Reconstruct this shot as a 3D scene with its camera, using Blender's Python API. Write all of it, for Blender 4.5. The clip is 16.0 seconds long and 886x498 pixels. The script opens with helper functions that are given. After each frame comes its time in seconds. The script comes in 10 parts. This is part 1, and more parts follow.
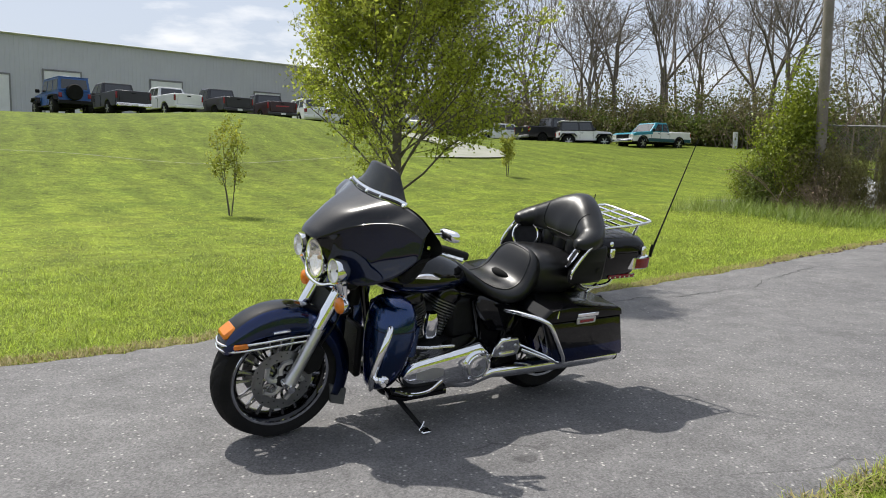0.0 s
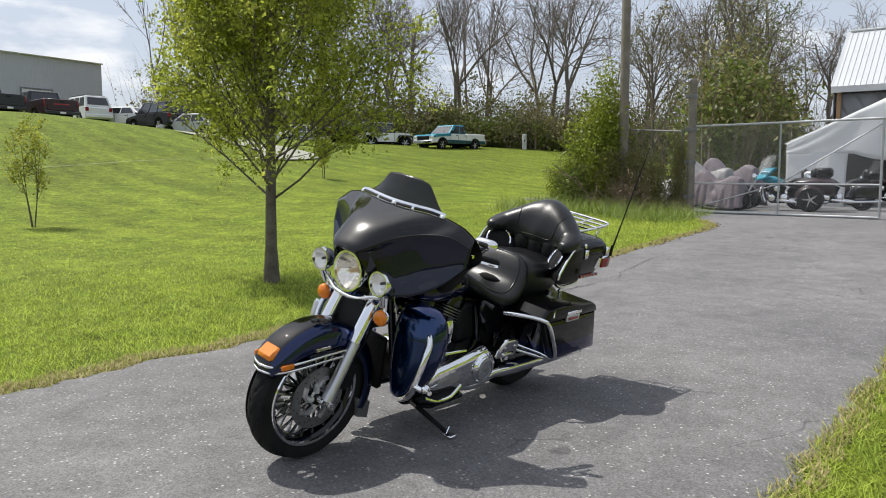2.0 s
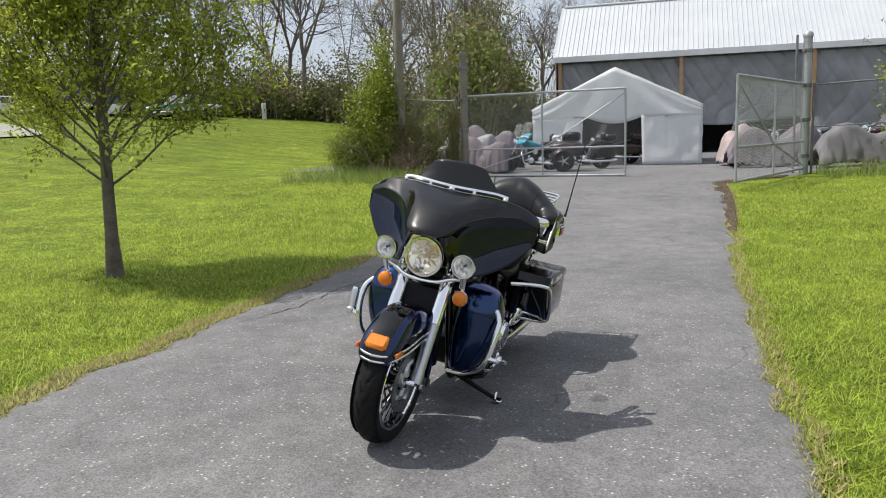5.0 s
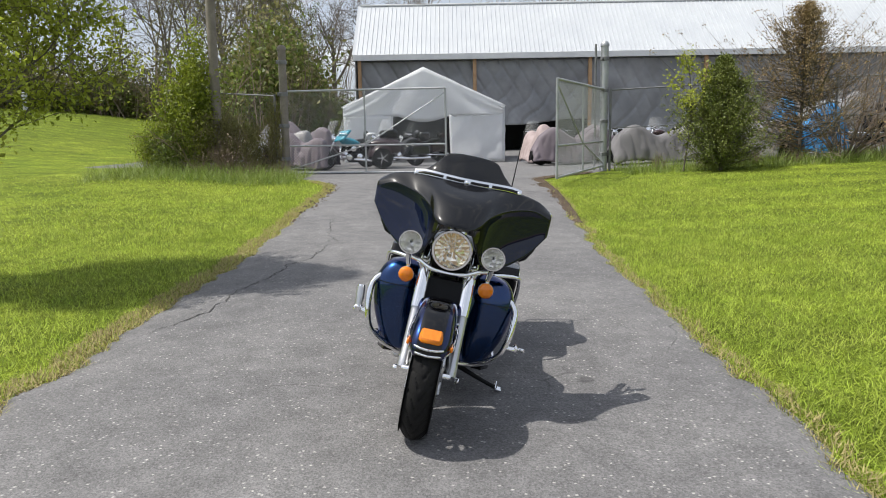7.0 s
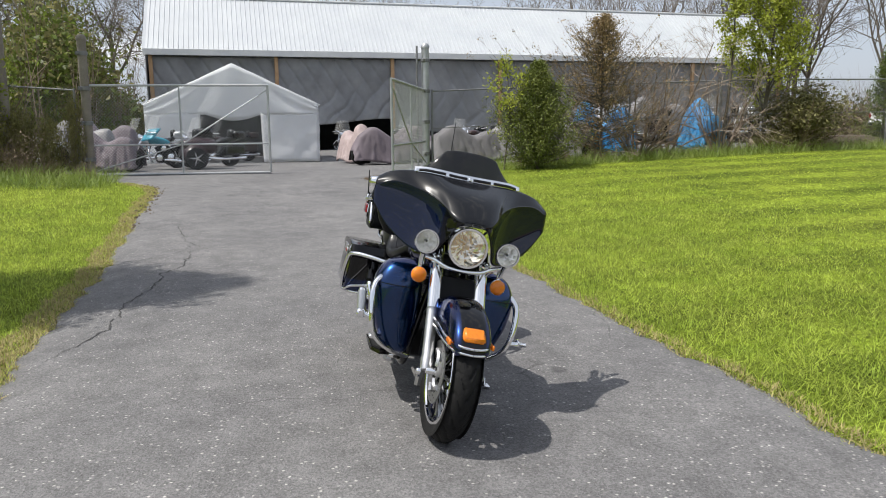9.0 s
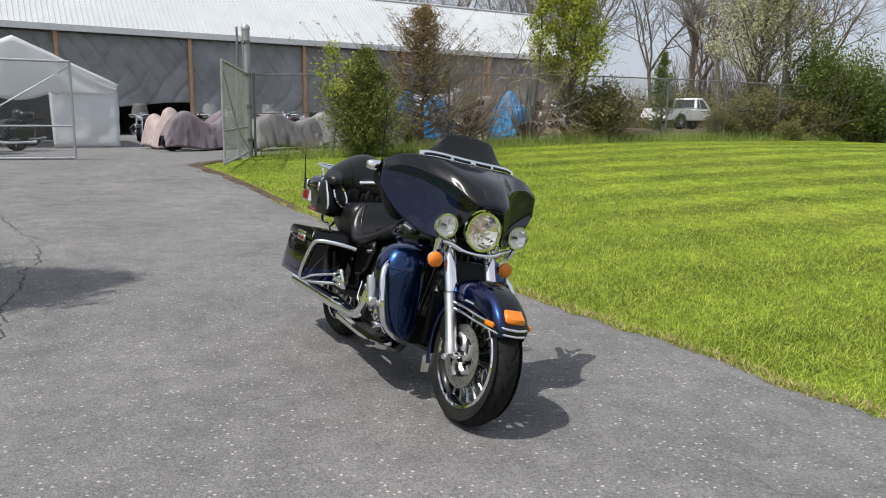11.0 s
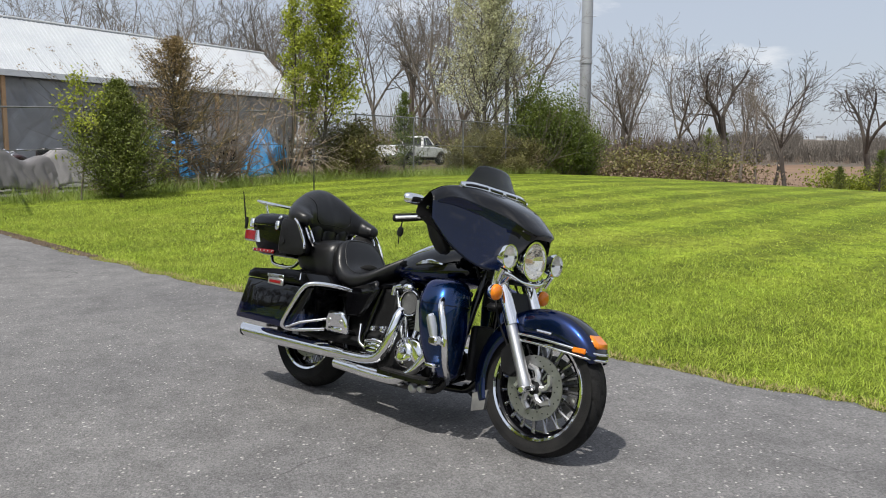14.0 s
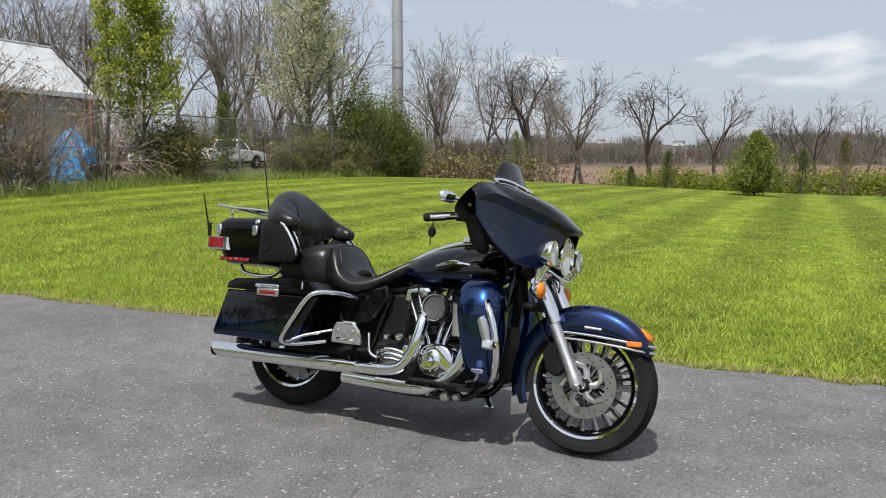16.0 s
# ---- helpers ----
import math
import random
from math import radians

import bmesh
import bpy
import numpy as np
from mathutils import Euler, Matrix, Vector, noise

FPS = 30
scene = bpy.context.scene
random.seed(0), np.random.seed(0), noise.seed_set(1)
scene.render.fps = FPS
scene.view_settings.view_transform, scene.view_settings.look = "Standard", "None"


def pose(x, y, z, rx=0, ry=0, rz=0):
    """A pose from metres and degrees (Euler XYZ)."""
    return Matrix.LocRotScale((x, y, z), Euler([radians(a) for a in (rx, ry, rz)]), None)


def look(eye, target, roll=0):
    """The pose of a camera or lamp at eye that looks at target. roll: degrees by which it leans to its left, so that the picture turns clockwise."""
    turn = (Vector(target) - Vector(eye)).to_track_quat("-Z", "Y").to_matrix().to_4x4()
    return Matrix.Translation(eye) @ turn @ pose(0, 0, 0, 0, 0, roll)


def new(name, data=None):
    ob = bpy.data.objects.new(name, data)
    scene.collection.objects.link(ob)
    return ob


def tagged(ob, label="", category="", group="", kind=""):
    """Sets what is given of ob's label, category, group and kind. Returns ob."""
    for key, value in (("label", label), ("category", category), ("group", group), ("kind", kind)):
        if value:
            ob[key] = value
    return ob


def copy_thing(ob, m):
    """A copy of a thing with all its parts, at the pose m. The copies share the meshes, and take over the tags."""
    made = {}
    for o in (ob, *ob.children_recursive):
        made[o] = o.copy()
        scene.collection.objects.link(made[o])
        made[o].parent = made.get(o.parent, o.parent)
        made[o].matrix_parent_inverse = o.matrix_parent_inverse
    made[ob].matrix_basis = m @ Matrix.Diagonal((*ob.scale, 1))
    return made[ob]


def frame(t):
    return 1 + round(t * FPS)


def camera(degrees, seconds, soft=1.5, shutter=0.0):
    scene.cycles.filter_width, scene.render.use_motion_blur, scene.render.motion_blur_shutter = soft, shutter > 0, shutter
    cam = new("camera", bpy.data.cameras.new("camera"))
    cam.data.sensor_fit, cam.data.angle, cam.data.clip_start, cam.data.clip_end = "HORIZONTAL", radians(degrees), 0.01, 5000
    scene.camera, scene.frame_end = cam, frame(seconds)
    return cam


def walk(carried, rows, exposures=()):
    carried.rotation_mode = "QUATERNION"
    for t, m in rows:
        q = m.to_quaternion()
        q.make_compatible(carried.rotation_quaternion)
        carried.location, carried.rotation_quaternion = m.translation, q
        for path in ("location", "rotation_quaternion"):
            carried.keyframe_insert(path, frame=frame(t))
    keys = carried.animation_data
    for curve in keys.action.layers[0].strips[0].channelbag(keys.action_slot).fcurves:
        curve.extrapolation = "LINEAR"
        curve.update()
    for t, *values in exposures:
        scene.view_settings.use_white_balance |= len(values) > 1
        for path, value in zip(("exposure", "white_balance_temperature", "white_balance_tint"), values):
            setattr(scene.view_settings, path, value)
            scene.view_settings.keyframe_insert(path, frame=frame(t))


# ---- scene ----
cam = camera(60.4, 16.0, 1.0)
METRES, EYE, TILT, LEAN, TURN = 8.478, 1.225, 0.0, 0.0, 0.0
ROWS = [
    (0.0, 0.0, 0.0, 0.0, 0.06, -5.78, -0.58),
    (0.5, -0.0344, -0.0077, 0.0022, -3.76, -5.81, -0.31),
    (1.0, -0.0639, -0.008, 0.0036, -7.74, -5.79, -0.12),
    (1.5, -0.0952, 0.0012, 0.0054, -11.8, -5.69, -0.11),
    (2.0, -0.126, 0.0065, 0.0049, -15.66, -5.65, 0.03),
    (2.5, -0.1639, 0.0087, 0.0106, -19.45, -5.8, 0.35),
    (3.0, -0.1932, 0.0165, 0.0103, -23.01, -6.24, 0.97),
    (5.5, -0.3269, 0.0809, 0.0208, -39.81, -8.63, 1.6),
    (6.0, -0.3564, 0.1022, 0.0221, -43.9, -8.73, 1.43),
    (6.5, -0.377, 0.1242, 0.0206, -48.22, -8.82, 1.21),
    (7.0, -0.3942, 0.1528, 0.0198, -52.46, -8.93, 0.91),
    (7.5, -0.4115, 0.177, 0.0182, -56.4, -8.96, 0.73),
    (8.0, -0.4306, 0.2037, 0.0204, -60.27, -8.96, 0.66),
    (8.5, -0.4409, 0.2315, 0.0182, -64.13, -8.98, 0.58),
    (9.0, -0.4491, 0.2616, 0.0195, -68.35, -9.11, 0.5),
    (9.5, -0.4624, 0.2929, 0.0193, -72.41, -9.39, 0.29),
    (10.0, -0.4715, 0.3235, 0.0184, -76.6, -9.72, -0.02),
    (12.5, -0.4769, 0.4664, 0.015, -94.25, -8.71, -1.35),
    (13.0, -0.474, 0.4991, 0.0164, -97.84, -7.96, -1.16),
    (13.5, -0.4631, 0.5282, 0.0108, -101.44, -7.36, -0.81),
    (14.0, -0.4487, 0.5567, 0.0107, -105.5, -6.9, -0.47),
    (14.5, -0.4366, 0.5891, 0.0086, -109.48, -6.68, -0.27),
    (15.0, -0.4231, 0.6148, 0.0074, -113.15, -6.63, -0.17),
    (15.5, -0.4018, 0.6379, 0.0066, -116.68, -6.63, -0.17),
    (16.0, -0.3836, 0.66, 0.0061, -120.19, -6.58, -0.05),
]
walk(cam, [(t, pose(0, 0, EYE, TILT, LEAN, TURN) @ pose(METRES * x, METRES * y, METRES * z, 90 + pitch, roll, yaw)) for t, x, y, z, yaw, pitch, roll in ROWS],
     [(0.0, 0.0), (3.0, -0.02), (7.0, 0.0), (10.0, -0.09), (13.0, -0.12), (16.0, -0.18)])

# ---- world, sun, exposure ----
SUN_TRAVEL = Vector((0.36, -0.41, -1.0)).normalized()
SUN_ELEV = math.asin(-SUN_TRAVEL.z)
SUN_AZ = math.atan2(-SUN_TRAVEL.x, -SUN_TRAVEL.y)

world = bpy.data.worlds.new("sky")
scene.world = world
world.use_nodes = True
wn, wl = world.node_tree.nodes, world.node_tree.links
wn.clear()
w_out = wn.new("ShaderNodeOutputWorld")
w_bg = wn.new("ShaderNodeBackground")
w_sky = wn.new("ShaderNodeTexSky")
w_sky.sky_type, w_sky.sun_disc = "NISHITA", False
w_sky.sun_elevation, w_sky.sun_rotation = SUN_ELEV, SUN_AZ
w_sky.air_density, w_sky.dust_density, w_sky.ozone_density = 1.0, 2.2, 1.0
# thin high cloud with brighter puffs, all round the sky
w_tc = wn.new("ShaderNodeTexCoord")
w_map = wn.new("ShaderNodeMapping")
w_map.inputs["Scale"].default_value = (1.0, 1.0, 3.2)
w_n1 = wn.new("ShaderNodeTexNoise")
w_n1.inputs["Scale"].default_value, w_n1.inputs["Detail"].default_value, w_n1.inputs["Roughness"].default_value = 5.5, 6.0, 0.55
w_r1 = wn.new("ShaderNodeValToRGB")
w_r1.color_ramp.elements[0].position, w_r1.color_ramp.elements[1].position = 0.56, 0.74
w_haze = wn.new("ShaderNodeMixRGB")
w_haze.inputs[0].default_value = 0.62
w_haze.inputs[2].default_value = (7.5, 8.1, 9.3, 1)
w_puff = wn.new("ShaderNodeMixRGB")
w_puff.inputs[2].default_value = (10.5, 10.6, 10.8, 1)
wl.new(w_tc.outputs["Generated"], w_map.inputs[0])
wl.new(w_map.outputs[0], w_n1.inputs["Vector"])
wl.new(w_n1.outputs["Fac"], w_r1.inputs[0])
wl.new(w_sky.outputs[0], w_haze.inputs[1])
wl.new(w_haze.outputs[0], w_puff.inputs[1])
wl.new(w_r1.outputs[0], w_puff.inputs[0])
# the haze is brightest round the sun
w_dot = wn.new("ShaderNodeVectorMath")
w_dot.operation, w_dot.inputs[1].default_value = "DOT_PRODUCT", tuple(-SUN_TRAVEL)
w_clip = wn.new("ShaderNodeMath")
w_clip.operation, w_clip.inputs[1].default_value = "MAXIMUM", 0.0
w_pow = wn.new("ShaderNodeMath")
w_pow.operation, w_pow.inputs[1].default_value = "POWER", 14.0
w_glow = wn.new("ShaderNodeMixRGB")
w_glow.blend_type, w_glow.inputs[2].default_value = "ADD", (13.0, 12.8, 12.2, 1)
wl.new(w_tc.outputs["Generated"], w_dot.inputs[0])
wl.new(w_dot.outputs["Value"], w_clip.inputs[0])
wl.new(w_clip.outputs[0], w_pow.inputs[0])
wl.new(w_pow.outputs[0], w_glow.inputs[0])
wl.new(w_puff.outputs[0], w_glow.inputs[1])
wl.new(w_glow.outputs[0], w_bg.inputs[0])
w_bg.inputs[1].default_value = 0.102
wl.new(w_bg.outputs[0], w_out.inputs[0])

sun = new("sun", bpy.data.lights.new("sun", "SUN"))
sun.data.energy, sun.data.angle, sun.data.color = 4.8, radians(0.6), (1.0, 0.96, 0.89)
sun.matrix_world = look((0, 0, 30), Vector((0, 0, 30)) + SUN_TRAVEL)

# ---- materials ----
def surface(name, c1, c2, scale=3.0, rough=0.6, metal=0.0, bump=0.0, bscale=None, coat=0.0, grain=0.25, spec=0.5, translucent=0.0, island=0.0, rvar=0.0, detail=4.0):
    """A solid surface: two colours mixed by coarse noise, a finer grain over them, a bump and an optional clear coat."""
    m = bpy.data.materials.new(name)
    m.use_nodes = True
    n, l = m.node_tree.nodes, m.node_tree.links
    b = n["Principled BSDF"]
    tc = n.new("ShaderNodeTexCoord")
    a = n.new("ShaderNodeTexNoise")
    a.inputs["Scale"].default_value, a.inputs["Detail"].default_value = scale, detail
    f = n.new("ShaderNodeTexNoise")
    f.inputs["Scale"].default_value, f.inputs["Detail"].default_value = bscale or scale * 12, 3.0
    for t in (a, f):
        l.new(tc.outputs["Object"], t.inputs["Vector"])
    mix = n.new("ShaderNodeMixRGB")
    mix.inputs[1].default_value, mix.inputs[2].default_value = (*c1, 1), (*c2, 1)
    ramp = n.new("ShaderNodeValToRGB")
    ramp.color_ramp.elements[0].position, ramp.color_ramp.elements[1].position = 0.3, 0.7
    l.new(a.outputs["Fac"], ramp.inputs[0])
    l.new(ramp.outputs[0], mix.inputs[0])
    mul = n.new("ShaderNodeMapRange")
    mul.inputs["To Min"].default_value, mul.inputs["To Max"].default_value = 1 - grain, 1 + grain
    l.new(f.outputs["Fac"], mul.inputs["Value"])
    val = n.new("ShaderNodeHueSaturation")
    l.new(mix.outputs[0], val.inputs["Color"])
    last = mul.outputs[0]
    if island:
        geo = n.new("ShaderNodeNewGeometry")
        r = n.new("ShaderNodeMapRange")
        r.inputs["To Min"].default_value, r.inputs["To Max"].default_value = 1 - island, 1 + island
        l.new(geo.outputs["Random Per Island"], r.inputs["Value"])
        mm = n.new("ShaderNodeMath")
        mm.operation = "MULTIPLY"
        l.new(r.outputs[0], mm.inputs[0])
        l.new(last, mm.inputs[1])
        last = mm.outputs[0]
    l.new(last, val.inputs["Value"])
    l.new(val.outputs[0], b.inputs["Base Color"])
    b.inputs["Roughness"].default_value, b.inputs["Metallic"].default_value = rough, metal
    b.inputs["Specular IOR Level"].default_value = spec
    b.inputs["Coat Weight"].default_value = coat
    b.inputs["Coat Roughness"].default_value = 0.02
    if rvar:
        rr = n.new("ShaderNodeMapRange")
        rr.inputs["To Min"].default_value, rr.inputs["To Max"].default_value = max(0, rough - rvar), rough + rvar
        l.new(a.outputs["Fac"], rr.inputs["Value"])
        l.new(rr.outputs[0], b.inputs["Roughness"])
    if bump:
        bp = n.new("ShaderNodeBump")
        bp.inputs["Strength"].default_value, bp.inputs["Distance"].default_value = min(1.0, bump), 0.01
        l.new(f.outputs["Fac"], bp.inputs["Height"])
        l.new(bp.outputs[0], b.inputs["Normal"])
    if translucent:
        tr = n.new("ShaderNodeBsdfTranslucent")
        l.new(val.outputs[0], tr.inputs["Color"])
        ms = n.new("ShaderNodeMixShader")
        ms.inputs[0].default_value = translucent
        l.new(b.outputs[0], ms.inputs[1])
        l.new(tr.outputs[0], ms.inputs[2])
        l.new(ms.outputs[0], n["Material Output"].inputs[0])
    return m


def two_tone(name, low, high, edge, wx=0.0, wy=0.0, wz=1.0, rough=0.27):
    """Flake paint in two colours under a clear coat, parted where wx*x + wy*|y| + wz*z passes edge."""
    m = surface(name, low, low, 40, rough, 0.0, 0, coat=1.0, grain=0.0, spec=0.0)
    n, l = m.node_tree.nodes, m.node_tree.links
    b = n["Principled BSDF"]
    tc = n.new("ShaderNodeTexCoord")
    ab = n.new("ShaderNodeVectorMath")
    ab.operation = "ABSOLUTE"
    l.new(tc.outputs["Object"], ab.inputs[0])
    dt = n.new("ShaderNodeVectorMath")
    dt.operation, dt.inputs[1].default_value = "DOT_PRODUCT", (wx, wy, wz)
    l.new(ab.outputs[0], dt.inputs[0])
    st = n.new("ShaderNodeMapRange")
    st.inputs["From Min"].default_value, st.inputs["From Max"].default_value = edge - 0.0015, edge + 0.0015
    l.new(dt.outputs["Value"], st.inputs["Value"])
    fl = n.new("ShaderNodeTexNoise")
    fl.inputs["Scale"].default_value = 900
    l.new(tc.outputs["Object"], fl.inputs["Vector"])
    fr = n.new("ShaderNodeMapRange")
    fr.inputs["To Min"].default_value, fr.inputs["To Max"].default_value = 0.6, 1.4
    l.new(fl.outputs["Fac"], fr.inputs["Value"])
    mx = n.new("ShaderNodeMixRGB")
    mx.inputs[1].default_value, mx.inputs[2].default_value = (*low, 1), (*high, 1)
    l.new(st.outputs[0], mx.inputs[0])
    hs = n.new("ShaderNodeHueSaturation")
    l.new(mx.outputs[0], hs.inputs["Color"])
    l.new(fr.outputs[0], hs.inputs["Value"])
    l.new(hs.outputs[0], b.inputs["Base Color"])
    me = n.new("ShaderNodeMapRange")
    me.inputs["To Min"].default_value, me.inputs["To Max"].default_value = (0.95 if max(low) > 0.05 else 0.0), (0.95 if max(high) > 0.05 else 0.0)
    l.new(st.outputs[0], me.inputs["Value"])
    l.new(me.outputs[0], b.inputs["Metallic"])
    b.inputs["Specular Tint"].default_value = (0.10, 0.22, 0.5, 1)
    return m


def clear(name, color, rough, through_amount, gloss=0.06):
    """A thin tinted pane: light goes straight through, with a sheen."""
    m = bpy.data.materials.new(name)
    m.use_nodes = True
    n, l = m.node_tree.nodes, m.node_tree.links
    b = n["Principled BSDF"]
    b.inputs["Base Color"].default_value = (*color, 1)
    b.inputs["Roughness"].default_value = rough
    b.inputs["Coat Weight"].default_value = 0.5
    tr = n.new("ShaderNodeBsdfTransparent")
    tr.inputs[0].default_value = (*[0.35 + 0.65 * min(1, c * 2) for c in color], 1)
    ms = n.new("ShaderNodeMixShader")
    ms.inputs[0].default_value = through_amount
    l.new(b.outputs[0], ms.inputs[1])
    l.new(tr.outputs[0], ms.inputs[2])
    l.new(ms.outputs[0], n["Material Output"].inputs[0])
    return m


def lawn_material():
    """Mown grass: blade grain, clumps, drier patches and the faint stripes that the mower leaves."""
    m = surface("lawn_grass", (0.119, 0.167, 0.014), (0.183, 0.230, 0.022), 0.9, 0.8, bump=1.0, bscale=48, grain=0.6, spec=0.1)
    n, l = m.node_tree.nodes, m.node_tree.links
    b = n["Principled BSDF"]
    src = b.inputs["Base Color"].links[0].from_socket
    tc = n.new("ShaderNodeTexCoord")
    warp = n.new("ShaderNodeTexNoise")
    warp.inputs["Scale"].default_value = 0.05
    l.new(tc.outputs["Object"], warp.inputs["Vector"])
    va = n.new("ShaderNodeVectorMath")
    va.operation = "MULTIPLY_ADD"
    va.inputs[1].default_value = (2.5, 2.5, 0)
    l.new(warp.outputs["Color"], va.inputs[0])
    l.new(tc.outputs["Object"], va.inputs[2])
    mp = n.new("ShaderNodeMapping")
    mp.inputs["Rotation"].default_value = (0, 0, radians(-33))
    l.new(va.outputs[0], mp.inputs[0])
    wv = n.new("ShaderNodeTexWave")
    wv.inputs["Scale"].default_value, wv.inputs["Distortion"].default_value, wv.inputs["Detail"].default_value = 0.20, 1.2, 3.0
    wv.inputs["Detail Scale"].default_value = 0.6
    l.new(mp.outputs[0], wv.inputs["Vector"])
    wr = n.new("ShaderNodeMapRange")
    wr.inputs["From Min"].default_value, wr.inputs["From Max"].default_value = 0.25, 0.75
    wr.inputs["To Min"].default_value, wr.inputs["To Max"].default_value = 0.90, 1.10
    l.new(wv.outputs["Fac"], wr.inputs["Value"])
    # the level lawn beyond the drive shows them most
    sx = n.new("ShaderNodeVectorMath")
    sx.operation, sx.inputs[1].default_value = "DOT_PRODUCT", (-0.6, 0.8, 0.0)
    l.new(tc.outputs["Object"], sx.inputs[0])
    for sock, a_, b_ in (("To Min", 0.80, 0.92), ("To Max", 1.20, 1.08)):
        sr = n.new("ShaderNodeMapRange")
        sr.inputs["From Min"].default_value, sr.inputs["From Max"].default_value = 0.0, 4.0
        sr.inputs["To Min"].default_value, sr.inputs["To Max"].default_value = a_, b_
        l.new(sx.outputs["Value"], sr.inputs["Value"])
        l.new(sr.outputs[0], wr.inputs[sock])
    big = n.new("ShaderNodeTexNoise")
    big.inputs["Scale"].default_value, big.inputs["Detail"].default_value = 0.22, 5
    l.new(tc.outputs["Object"], big.inputs["Vector"])
    dry = n.new("ShaderNodeValToRGB")
    dry.color_ramp.elements[0].position, dry.color_ramp.elements[1].position = 0.52, 0.78
    l.new(big.outputs["Fac"], dry.inputs[0])
    dm = n.new("ShaderNodeMixRGB")
    dm.inputs[2].default_value = (0.205, 0.240, 0.030, 1)
    l.new(dry.outputs[0], dm.inputs[0])
    l.new(src, dm.inputs[1])
    # rougher, drier grass on the bank, its colour darkened for shade among the blades
    up = n.new("ShaderNodeVectorMath")
    up.operation, up.inputs[1].default_value = "DOT_PRODUCT", (-0.4, 0.92, 0.0)
    l.new(tc.outputs["Object"], up.inputs[0])
    ur = n.new("ShaderNodeMapRange")
    ur.inputs["From Min"].default_value, ur.inputs["From Max"].default_value = 19.0, 36.0
    ur.inputs["To Min"].default_value, ur.inputs["To Max"].default_value = 0.0, 0.8
    l.new(up.outputs["Value"], ur.inputs["Value"])
    bm_ = n.new("ShaderNodeMixRGB")
    bm_.inputs[2].default_value = (0.122, 0.162, 0.017, 1)
    l.new(ur.outputs[0], bm_.inputs[0])
    l.new(dm.outputs[0], bm_.inputs[1])
    hs = n.new("ShaderNodeHueSaturation")
    l.new(bm_.outputs[0], hs.inputs["Color"])
    # tufts and thin spots, hand-sized; the two finest paint sunlit tips and dark gaps
    last = wr.outputs[0]
    for sc, lo, hi in ((0.16, 0.80, 1.10), (0.55, 0.82, 1.14), (2.2, 0.74, 1.20), (6.0, 0.66, 1.30), (19.0, 0.42, 1.50), (75.0, 0.36, 1.60)):
        tf = n.new("ShaderNodeTexNoise")
        tf.inputs["Scale"].default_value, tf.inputs["Detail"].default_value, tf.inputs["Roughness"].default_value = sc, 5, 0.65
        l.new(tc.outputs["Object"], tf.inputs["Vector"])
        tr = n.new("ShaderNodeMapRange")
        tr.inputs["From Min"].default_value, tr.inputs["From Max"].default_value = 0.3, 0.7
        tr.inputs["To Min"].default_value, tr.inputs["To Max"].default_value = lo, hi
        l.new(tf.outputs["Fac"], tr.inputs["Value"])
        mm = n.new("ShaderNodeMath")
        mm.operation = "MULTIPLY"
        l.new(last, mm.inputs[0])
        l.new(tr.outputs[0], mm.inputs[1])
        last = mm.outputs[0]
    l.new(last, hs.inputs["Value"])
    l.new(hs.outputs[0], b.inputs["Base Color"])
    return m


